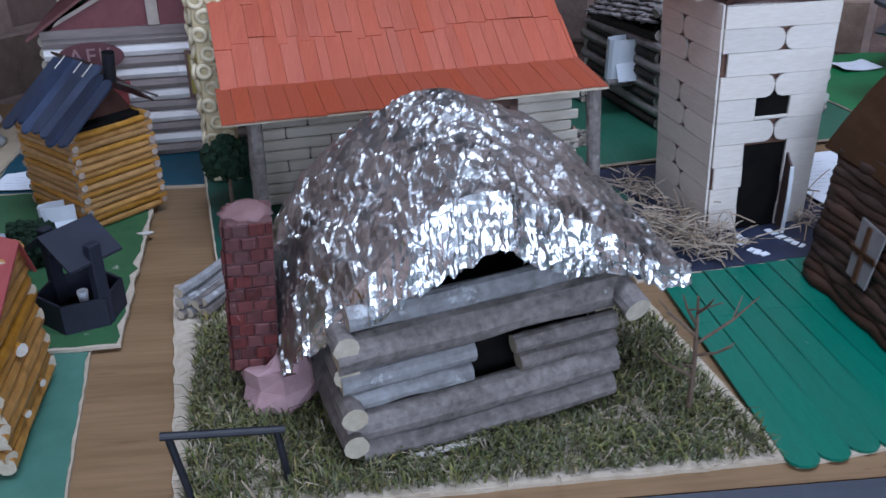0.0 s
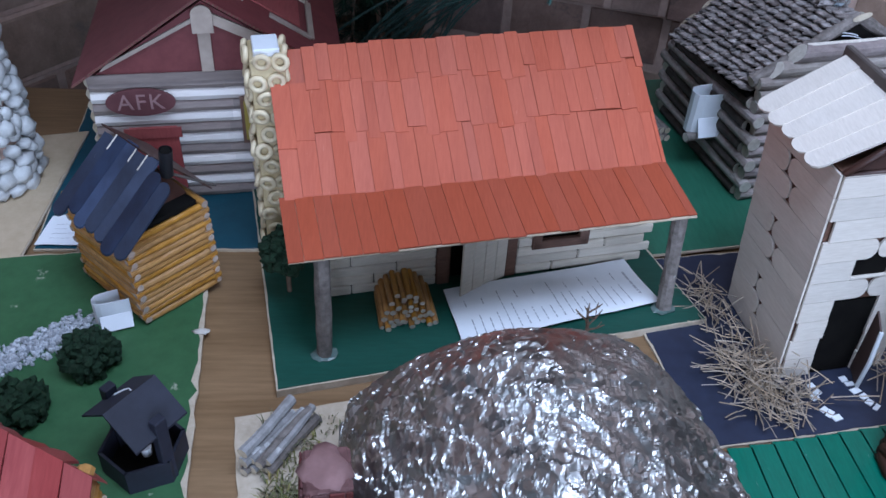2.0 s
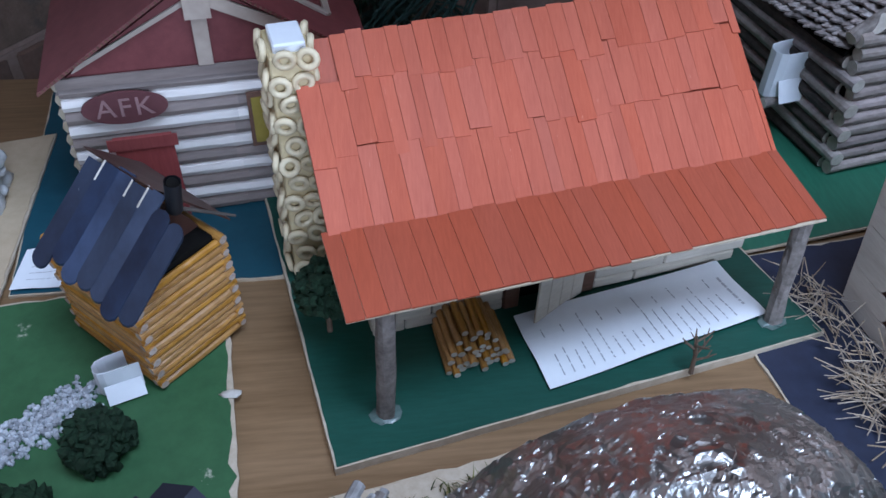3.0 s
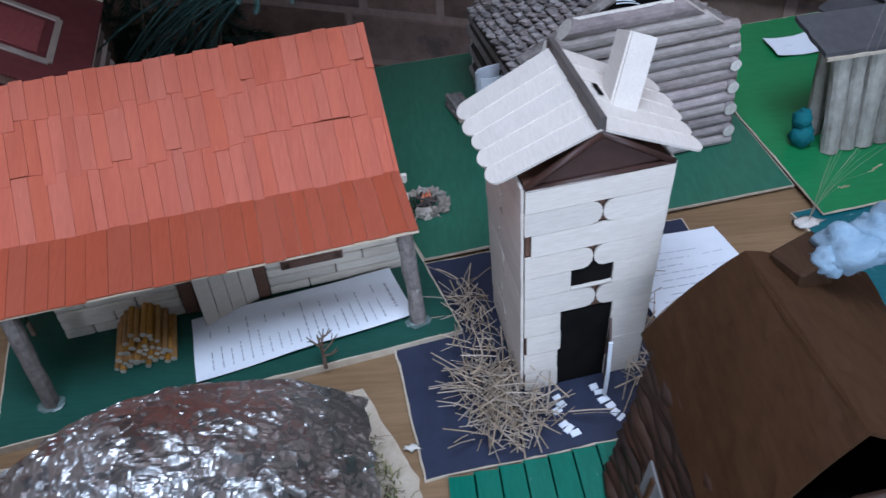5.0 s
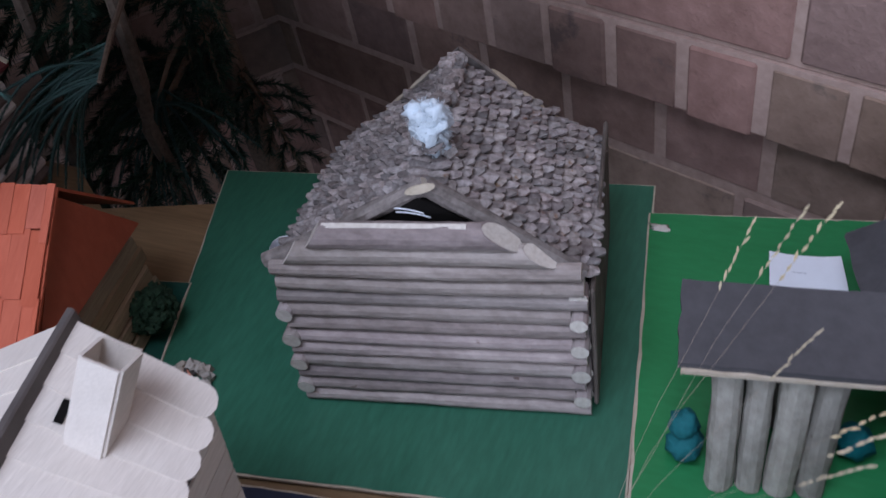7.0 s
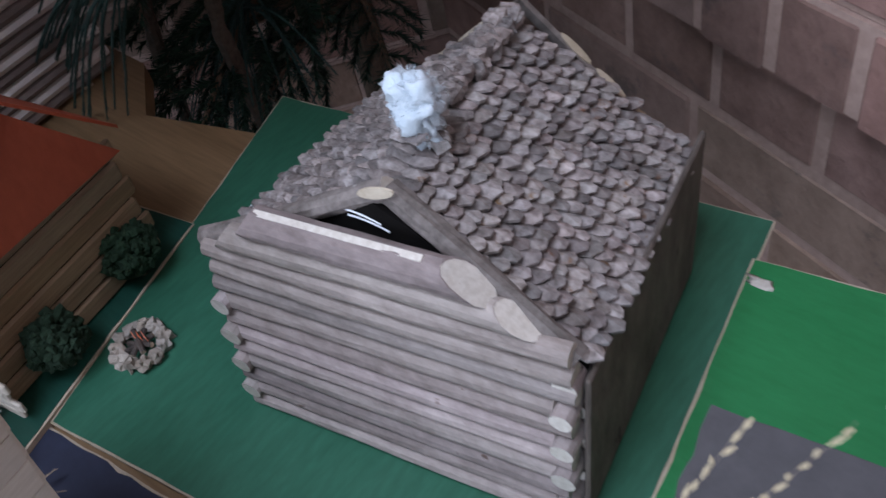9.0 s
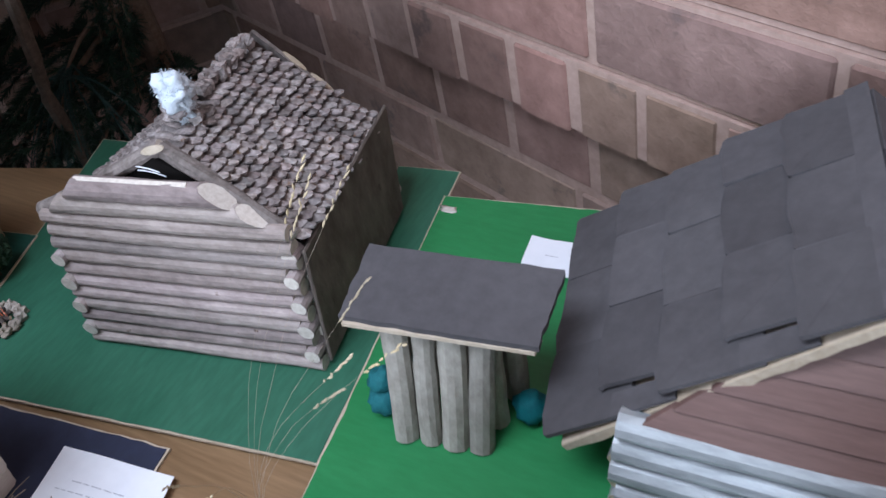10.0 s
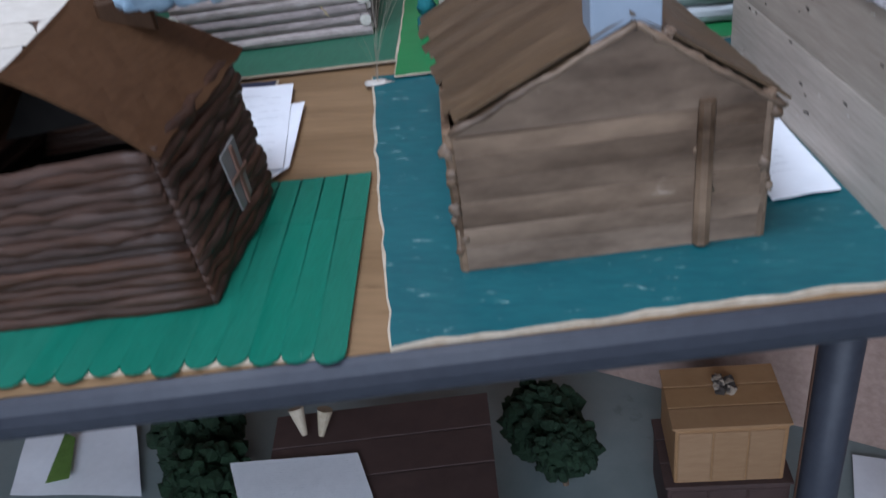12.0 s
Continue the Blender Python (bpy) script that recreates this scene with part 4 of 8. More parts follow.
    for k in range(12):
        z = 0.010 + k * 0.0155
        for j in range(2):
            off = (j - 0.5) * 0.0135 + (0.003 if k % 2 else -0.002)
            for c, ax in ((f(cx + off, cy - hd - 0.0022, z), -Y), (f(cx - hw - 0.0022, cy + off * 1.2, z), -X), (f(cx + hw + 0.001, cy + off * 1.2, z), X)):
                if ax == X and z < 0.11:
                    continue
                jit = Vector((RNG.uniform(-0.001, 0.001), RNG.uniform(-0.001, 0.001), RNG.uniform(-0.0012, 0.0012)))
                part("ring", ring(c + jit, (ax + Vector((RNG.uniform(-0.3, 0.3), RNG.uniform(-0.3, 0.3), RNG.uniform(-0.3, 0.3)))).normalized()), M["pasta"], ch, smooth=True)
    return f


ORANGE = orange_house()


# ---- craft-stick tower ----
def stick_tower():
    th = thing("stick_tower", (0.262, 0.69, 0.004), "tall pale craft-stick tower with a brown gable", "model tower")
    H = 0.180
    b0, b1, b2 = Vector((0.2215, 0.642, 0.004)), Vector((0.3095, 0.657, 0.004)), Vector((0.2115, 0.735, 0.004))
    t0, t1, t2 = Vector((0.2220, 0.662, 0.183)), Vector((0.3225, 0.681, 0.181)), Vector((0.2060, 0.752, 0.184))

    def f(x, y, z):
        o, ux, uy = b0.lerp(t0, z), (b1 - b0).lerp(t1 - t0, z), (b2 - b0).lerp(t2 - t0, z)
        return o + ux * x + uy * y
    g = Geo().box(0.012, 0.988, 0.012, 0.988, 0.0, 1.0)
    body = part("inner_shell", g.mapped(mapv(f)), M["brownwood"], th, "dark brown card shell")
    rows = 10
    nx = (f(0, 1, 0.5) - f(0, 0, 0.5)).normalized()

    def rowstick(fn, a, b, k, r0, r1, up):
        z = 1 - (k + 0.5) / rows
        w = H / rows * 1.0 - 0.0004
        p, q = fn(a, z), fn(b, z)
        side = (fn(a, z + 0.02) - fn(a, z)).normalized()
        g = Geo().stick(p, q, side, up, w, 0.0016 + RNG.uniform(0, 0.0004), r0, r1)
        part("stick", g, M["craft"], th)
    front = lambda x, z: f(x, -0.004, z)
    upf = -nx
    W0, W1, D0, D1 = 0.345, 0.665, 0.285, 0.70
    plan = [[(0.0, 1.0, 0, 0)], [(-0.005, 0.535, 0, 1), (0.54, 1.0, 1, 0)], [(0.045, 1.0, 0, 0)], [(0.0, 0.50, 0, 1), (0.505, 1.0, 1, 0)],
            [(0.0, W0, 0, 0), (W1, 1.0, 0, 0)], [(0.0, 0.55, 0, 1), (0.555, 1.0, 1, 0)], [(0.0, D0, 0, 0), (D1, 1.0, 0, 0)],
            [(0.02, D0 + 0.01, 0, 0), (D1, 1.0, 0, 0)], [(0.0, D0 - 0.01, 0, 0), (D1 + 0.01, 1.0, 0, 0)], [(0.01, D0, 0, 0), (D1, 1.0, 0, 0)]]
    for k, row in enumerate(plan):
        for a, b, r0, r1 in row:
            rowstick(front, a, b, k, r0, r1, upf)
    nyv = (f(1, 0, 0.5) - f(0, 0, 0.5)).normalized()
    for k in range(rows):
        j = 0.56 + 0.06 * math.sin(k * 2.1)
        for fn, up in ((lambda y, z: f(-0.004, y, z), -nyv), (lambda y, z: f(1.004, y, z), nyv)):
            if k % 3 == 0:
                rowstick(fn, 0.0, 1.0, k, False, False, up)
            else:
                rowstick(fn, 0.0, j, k, False, True, up)
                rowstick(fn, j + 0.008, 1.0, k, True, False, up)
        rowstick(lambda x, z: f(x, 1.004, z), 0.0, 1.0, k, False, False, nx)
    # window and door openings: near-black slabs painted as their darkness, pale torn rim
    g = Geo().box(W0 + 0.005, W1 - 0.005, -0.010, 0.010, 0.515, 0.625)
    part("window", g.mapped(mapv(f)), M["dark"], th, "near-black slab painted as the darkness of a small square window")
    g = Geo().box(W0 + 0.002, W1, -0.030, -0.006, 0.502, 0.516, 0.004)
    part("window_sill", g.mapped(mapv(f)), M["craft"], th)
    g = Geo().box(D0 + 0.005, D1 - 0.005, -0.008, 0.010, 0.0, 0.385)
    part("doorway", g.mapped(mapv(f)), M["dark"], th, "near-black slab painted as the darkness of the tall door opening")
    hinge = f(D1, -0.03, 0)
    fd = axes(hinge, -101)
    g = Geo()
    g.prism([fd(0.0, 0, 0.002), fd(0.020, 0, 0.002), fd(0.021, 0.001, 0.03), fd(0.017, 0, 0.058), fd(0.0, 0, 0.064)], (fd(0, 1, 0) - fd(0, 0, 0)) * 0.0015)
    door = part("door", g, M["darkcarton"], th, "dark torn card door hanging open")
    g = Geo().prism([fd(0.0195, -0.0004, 0.002), fd(0.0215, -0.0004, 0.002), fd(0.0222, 0.0, 0.028), fd(0.0185, -0.0004, 0.058), fd(0.0165, -0.0004, 0.058), fd(0.0205, -0.0004, 0.03)], (fd(0, 1, 0) - fd(0, 0, 0)) * 0.0026)
    part("torn_edge", g, M["paper"], door, "torn white card edge")
    # roof
    apf, apb = Vector((0.2715, 0.675, 0.2140)), Vector((0.2540, 0.766, 0.2180))
    tips = {"l": (Vector((0.2010, 0.6650, 0.1845)), Vector((0.1850, 0.7450, 0.1865))), "r": (Vector((0.3450, 0.6890, 0.1795)), Vector((0.3280, 0.7640, 0.1835)))}
    d = apb - apf
    dr = tips["r"][0] - apf
    for side, nst in (("l", 5), ("r", 5)):
        t0_, t1_ = tips[side]
        for k in range(nst):
            t = (k + 0.5) / nst
            p = apf.lerp(apb, t * 0.97) + EZ * 0.001 * k
            q = t0_.lerp(t1_, t) + EZ * 0.0008 * k
            q = q + (q - p) * (0.02 * (k % 2) + RNG.uniform(-0.015, 0.015))
            up = d.cross(q - p).normalized()
            up = up if up.z > 0 else -up
            g = Geo().stick(p, q, d.normalized(), up, 0.0182, 0.0018, False, True)
            part("roof_stick", g, M["craft_x"], th)
    g = Geo().prism([apf + EZ * -0.003 + nx * 0.004, f(0.0, 0.02, 1.0), f(1.0, 0.02, 1.0)], nx * 0.002)
    part("gable", g, M["darkgloss"], th, "dark brown card gable with rolled edges")
    for a, b in ((apf, f(0.0, 0.0, 1.005)), (apf, f(1.0, 0.0, 1.005)), (f(0.0, 0.0, 1.005), f(1.0, 0.0, 1.005))):
        part("trim", Geo().tube([a - EZ * 0.002, b - EZ * 0.001], [0.0024, 0.0024], 8), M["darkgloss"], th, "dark brown rolled edge", smooth=True)
    up = EZ
    g = Geo().box(-0.0030, 0.0024, 0.0, 1.0, -0.004, 0.0110, 0.0010)
    g.mapped(lambda p: apf.lerp(apb, p[1]) + EX * p[0] + EZ * p[2])
    part("ridge_board", g, M["ridgegrey"], th, "dark brown ridge board standing on edge")
    # leaning square chimney of sticks
    c0, c1 = Vector((0.291, 0.718, 0.200)), Vector((0.306, 0.741, 0.241))
    d = (c1 - c0).normalized()
    e1 = Vector((0.9, 0.25, 0)).cross(d).normalized()
    e2 = d.cross(e1)
    for s, a, b in ((-1, e1, e2), (1, e1, e2), (-1, e2, e1), (1, e2, e1)):
        o = a * s * 0.0088
        g = Geo().stick(c0 + o, c1 + o, b, a * s, 0.0178, 0.0016, False, False)
        part("chimney_stick", g, M["craft_x"], th)
    # a near-black strip laid on the sticks draws the gap's darkness
    g = Geo().stick(apf.lerp(apb, 0.41) + dr * 0.205 + EZ * 0.0046, apf.lerp(apb, 0.54) + dr * 0.200 + EZ * 0.0050, dr.normalized(), EZ, 0.0040, 0.0006, False, False)
    part("slot", g, M["dark"], th, "near-black strip painted as the darkness of a small roof gap")


stick_tower()


# ---- log cabin with a pine-cone roof ----
def scale_mesh(name, seed, mat):
    """One cone scale: a thick rounded tongue with a raised keel, pointing along -y."""
    r = random.Random(seed)
    rim = [(-0.0030, 0.005), (-0.0046, 0.0008), (-0.0042, -0.0030), (-0.0016, -0.0066), (0.0016, -0.0066), (0.0042, -0.0030), (0.0046, 0.0008), (0.0030, 0.005)]
    g = Geo()
    top = [(x * r.uniform(0.86, 1.12), y * r.uniform(0.9, 1.12), 0.0007 * r.random() - 0.0004 * (abs(x) > 0.004)) for x, y in rim]
    ridge = [(0.0002, 0.004, 0.0010), (r.uniform(-0.0006, 0.0006), -0.0022, 0.0019)]
    g.add([(x * 0.93, y * 0.93, z - 0.0013) for x, y, z in top] + top + ridge,
          [(7, 6, 5, 4, 3, 2, 1, 0)] + [(i, (i + 1) % 8, 8 + (i + 1) % 8, 8 + i) for i in range(8)] + [(8 + i, 8 + i + 1, 17) for i in range(7)] + [(15, 16, 17), (15, 8, 16), (8, 17, 16)])
    return g


def log_cabin():
    th = thing("log_cabin", (0.35, 0.98, 0.006), "grey twig-log cabin roofed with pine-cone scales", "model house")
    f = axes((0.260, 0.878, 0.0062), 11.7, 0.165)
    W, D, pitch, r = 0.202, 0.177, 0.01125, 0.0061
    for k in range(11):
        z = 0.006 + pitch * k
        odd = k % 2 == 1
        a, b = (0.006, W - 0.005) if odd and k < 9 else (0.003 + RNG.uniform(-0.002, 0.002), W + 0.003 + RNG.uniform(-0.001, 0.003))
        rr = r * RNG.uniform(0.93, 1.06)
        part("log", Geo().log(f(a, 0, z), f(b, 0, z + RNG.uniform(-0.0008, 0.0008)), rr, 12, 8, 0.05, 0.004), [M["barklog"], M["cutwhite"]], th)
        if k < 7:
            part("log", Geo().log(f(a, D, z), f(b, D, z), rr, 8, 4, 0.05, 0.004), [M["barklog"], M["cutwhite"]], th)
        y0, y1 = (-0.0085, D + 0.008) if odd else (0.008, D - 0.008)
        # even side logs get darker bark: the side's shade is in the colour
        for x in ((0.004, W) if k < 9 else ()):
            part("log", Geo().log(f(x, y0 + RNG.uniform(-0.001, 0.001), z), f(x, y1 - 0.012 * (k > 6), z - (0.010 if k == 8 else 0.006 if k == 7 else 0.0)), r * RNG.uniform(0.95, 1.12), 12, 7, 0.05, 0.004), [M["barkdark"] if not odd else M["barklog"], M["cutwhite"]], th)
    # filled core, coloured as the shade between the logs
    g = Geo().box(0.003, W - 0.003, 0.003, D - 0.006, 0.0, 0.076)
    part("inner_box", g.mapped(mapv(f)), M["dark"], th, "near-black box painted as the shaded inside")

    X = f(1, 0, 0) - f(0, 0, 0)
    for z, rr, a, b in ((0.131, 0.0076, 0.055, 0.945), (0.1450, 0.0090, 0.145, 0.845)):
        p, q = f(W * a, -0.001, z), f(W * b, -0.001, z)
        g = Geo().log(p, q, rr, 14, 12, 0.05, 0.003)
        # both ends sawn off along the slope of the roof
        for i, v in enumerate(g.v):
            up = max(0.0, (v - f(0, 0, z)).z + rr)
            x = (v - f(0, 0, 0)).dot(X)
            lo, hi = W * a + up * 0.75, W * b - up * 1.35
            g.v[i] = v + X * (min(max(x, lo), hi) - x)
        part("log", g, [M["barklog"], M["cutwhite"]], th, "grey gable log with slanting sawn ends")
    ap = (0.104, 0.170)
    for x, z in ((-0.004, 0.119), (W + 0.004, 0.119)):
        part("gable_twig", Geo().log(f(ap[0] + 0.006, 0.018, ap[1] - 0.004), f(x, 0.004, z - 0.006 * (x > 0.1)), 0.0058, 10, 7, 0.14, 0.02), [M["bark"], M["cutwhite"]], th, "slanting gable twig")
    g = Geo().prism([f(ap[0] + 0.004 + 0.010 * math.cos(q), 0.0115, ap[1] - 0.001 + 0.0024 * math.cos(q) + 0.0030 * math.sin(q)) for q in [2 * math.pi * k / 14 for k in range(14)]], (f(0, -1, 0) - f(0, 0, 0)) * 0.0012)
    part("cut_face", g, M["cut"], th, "pale slanting cut at the gable tip")
    # near-black panel colours the attic opening as shade
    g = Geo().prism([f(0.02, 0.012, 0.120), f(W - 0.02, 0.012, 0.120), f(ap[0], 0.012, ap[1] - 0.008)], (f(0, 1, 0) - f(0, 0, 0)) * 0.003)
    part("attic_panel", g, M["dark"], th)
    for k in range(2):
        pts = [f(0.086 + 0.022 * q + 0.004 * k, 0.011, 0.1555 - 0.0030 * k - 0.004 * q * q) for q in [i / 5 for i in range(6)]]
        part("attic_stripe", Geo().tube(pts, [0.0005] * 6, 6), M["paper"], th, "thin curved white stripe in the attic")
    part("log", Geo().log(f(W, -0.004, 0.1000), f(W, 0.030, 0.0985), 0.0060, 12, 5, 0.05, 0.004), [M["barklog"], M["cutwhite"]], th)
    part("split_edge", Geo().stick(f(W * 0.22, -0.003, 0.1528), f(W * 0.68, -0.003, 0.1528), f(0, 1, 0.3) - f(0, 0, 0), EZ, 0.0034, 0.0012, False, False), M["cutwhite"], th, "pale split edge along the top log")

    # roof deck, its near-black painting the shade between scales, and the scales
    slopes = []
    for s, x1 in ((-1, -0.002), (1, W + 0.0060)):
        e0, e1, r0, r1 = f(x1, 0.008, 0.1050), f(x1 - s * 0.006, D + 0.002, 0.0840), f(ap[0] + 0.004, 0.016, 0.1630), f(ap[0], D - 0.006, 0.1530)
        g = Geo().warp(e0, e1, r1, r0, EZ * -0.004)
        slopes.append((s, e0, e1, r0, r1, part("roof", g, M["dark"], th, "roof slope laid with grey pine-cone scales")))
    kinds = [scale_mesh("scale", k, None) for k in range(4)]
    meshes = [to_mesh("cone_scale", k, M["cone"], Vector()) for k in kinds]
    rest = Geo()
    made = 0
    for s, e0, e1, r0, r1, roof in slopes:
        up = (e1 - e0).cross(r0 - e0).normalized()
        up = up if up.z > 0 else -up
        ns, nv = 15, 19
        for i in range(ns):
            for j in range(nv):
                a, b = (i + 0.45) / ns, (j + 0.5 + 0.5 * (i % 2)) / (nv + 0.5)
                p = e0.lerp(r0, a).lerp(e1.lerp(r1, a), b)
                down = ((e0 - r0).normalized() + (e1 - e0).normalized() * RNG.gauss(0.0, 0.26)).normalized()
                yax = (-down - up * RNG.uniform(0.48, 0.80)).normalized()
                xax = yax.cross(up).normalized()
                zax = xax.cross(yax)
                sc = RNG.uniform(1.18, 1.48)
                m = Matrix((xax, yax, zax)).transposed().to_4x4()
                m = Matrix.Translation(p + up * 0.0030 + Vector((RNG.uniform(-1, 1), RNG.uniform(-1, 1), RNG.uniform(-0.5, 1))) * 0.0010) @ m @ Matrix.Scale(sc, 4)
                if s > 0 and made < 300:
                    ob = new("scale", meshes[RNG.randrange(4)])
                    ob.parent = roof
                    ob.matrix_basis = Matrix.Translation(-ORG[roof.name]) @ m
                    made += 1
                else:
                    k = kinds[RNG.randrange(4)]
                    rest.add([m @ v for v in k.v], k.f)
        if s > 0:
            edge = roof
    for j in range(15):
        for q in (-1, 1):
            p = f(ap[0] + q * 0.003, 0.085 + (D - 0.095) * j / 15, 0.1680 - 0.0050 * j / 15)
            k = Geo().blob(p + Vector((RNG.uniform(-1, 1), RNG.uniform(-1, 1), RNG.uniform(-1, 0.6))) * 0.002, RNG.uniform(0.0055, 0.0080), 7, 5, 0.7, j * 2 + q, squash=(1.0, 0.8, 0.8))
            rest.add(k.v, k.f)
    part("scale", rest, M["cone_far"], edge, kind="stuff")
    part("eave_slab", Geo().box(W + 0.0068, W + 0.0098, 0.002, D - 0.002, 0.004, 0.1025, 0.0012).mapped(mapv(f)), M["sidebark"], th, "rough brown bark slab over the side wall")
    # back gable fascia with pale ovals
    for x in (0.006, W - 0.008):
        a, b = f(ap[0], D + 0.002, 0.1600), f(x, D + 0.004, 0.083 if x < 0.1 else 0.079)
        d = (b - a).normalized()
        g = Geo().stick(a, b, EZ + d * 0.2, (f(0, -1, 0) - f(0, 0, 0)), 0.0070, 0.004, False, False)
        fas = part("fascia", g, M["bark"], th, "bark strip along the back gable")
        if x > 0:
            for t in (0.35, 0.58, 0.84):
                c = a.lerp(b, t) + EZ * 0.0035
                e1, e2 = d, Vector((0, 0, 1)).cross(d).normalized()
                g = Geo().prism([c + e1 * 0.012 * math.cos(q) + e2 * 0.0026 * math.sin(q) for q in [2 * math.pi * k / 14 for k in range(14)]], EZ * 0.0015)
                part("cut_oval", g, M["cut"], fas, "pale oval twig slice")
    # chimney chips and cotton smoke
    cc = f(0.108, 0.060, 0.160)
    g = Geo().blob(cc + EZ * 0.004, 0.009, 10, 7, 0.6, 3, squash=(1, 1, 1.3))
    ch = part("chimney", g, M["cone_far"], th, "small chimney of brown bark chips")
    for k in range(26):
        p = cc + Vector((RNG.uniform(-0.011, 0.011), RNG.uniform(-0.012, 0.012), -0.006 + 0.026 * k / 26))
        part("chip", Geo().blob(p, RNG.uniform(0.0045, 0.007), 6, 4, 0.8, k, squash=(1.2, 1, 0.55)), M["cone"], ch)
    g = Geo()
    for k, (dx, dz, rr) in enumerate(((0.004, 0.014, 0.0090), (0.000, 0.020, 0.0110), (0.004, 0.026, 0.0122), (-0.003, 0.032, 0.0095), (0.007, 0.032, 0.0090), (0.002, 0.008, 0.0060))):
        q = Geo().blob(cc + Vector((dx, -0.004, dz)), rr, 16, 11, 0.9, k + 5, squash=(1.0, 0.9, 1.0))
        g.add(q.v, q.f)
        g.fluff(cc + Vector((dx, -0.004, dz)), rr, 200, 0.0045, k)
    part("smoke", g, M["cottonblue"], ch, "tuft of bluish white cotton", smooth=True)


log_cabin()


# ---- privy of upright logs ----
def privy():
    th = thing("log_privy", (0.578, 0.92, 0.0085), "small privy of upright grey logs under a flat slab", "model hut")
    for k in range(4):
        x = 0.5515 + 0.0172 * k
        y = 0.889 + 0.0035 * k
        p = Vector((x, y, 0.0085))
        r = (0.0088, 0.0078, 0.0095, 0.0085)[k]
        top = p + Vector((-0.0035 + 0.002 * k, 0.025, 0.098 + (0.004 if k in (0, 2) else -0.002)))
        part("post", Geo().log(p, top, r, 12, 7, 0.06, 0.006), [M["barkpale"], M["cutwhite"]], th)
    for k in range(3):
        p = Vector((0.556 + 0.025 * k, 0.940 + 0.004 * k, 0.0085))
        part("post", Geo().log(p, p + Vector((0, 0.012, 0.096)), 0.0088, 10, 5), [M["barkpale"], M["cutwhite"]], th)
    for x in (0.547, 0.604):
        p = Vector((x, 0.922, 0.0085))
        part("post", Geo().log(p, p + Vector((0, 0.012, 0.096)), 0.0080, 10, 5), [M["barkpale"], M["cutwhite"]], th)
    fl, bl, fr, br = Vector((0.523, 0.893, 0.1105)), Vector((0.514, 0.949, 0.1185)), Vector((0.646, 0.916, 0.1050)), Vector((0.641, 0.972, 0.1120))
    rim = []
    for a, b in ((fl, fr), (fr, br), (br, bl), (bl, fl)):
        for k in range(10):
            p = a.lerp(b, k / 10)
            rim.append(p + Vector((noise.noise(p * 160), noise.noise(p * 160 + EZ * 4), 0)) * 0.0016)
    g = Geo().prism(rim, (0.0, 0.0, 0.0045))
    roof = part("roof", g, M["slate"], th, "flat dark grey slab roof")
    g = Geo().prism([fl + Vector((0.002, -0.0012, -0.003)), fr + Vector((-0.002, -0.0012, -0.003)), fr + Vector((-0.002, 0.01, -0.002)), fl + Vector((0.002, 0.01, -0.002))], (0, 0, 0.003))
    part("card_edge", g, M["card"], roof, "frayed pale underside")


privy()
for k, (x, y, s) in enumerate(((0.528, 0.904, 1.0), (0.625, 0.934, 1.0))):
    g = Geo().blob((x, y, 0.0085 + 0.0115), 0.0115, 14, 10, 0.35, k)
    if k == 0:
        q = Geo().blob((x - 0.002, y + 0.004, 0.0085 + 0.0275), 0.0095, 14, 10, 0.35, k + 4)
        g.add(q.v, q.f)
    solo("pompom_shrub", g, M["tealball"], (x, y, 0.0085), "teal pompom shrub beside the privy", "shrub", "teal shrubs", smooth=True)


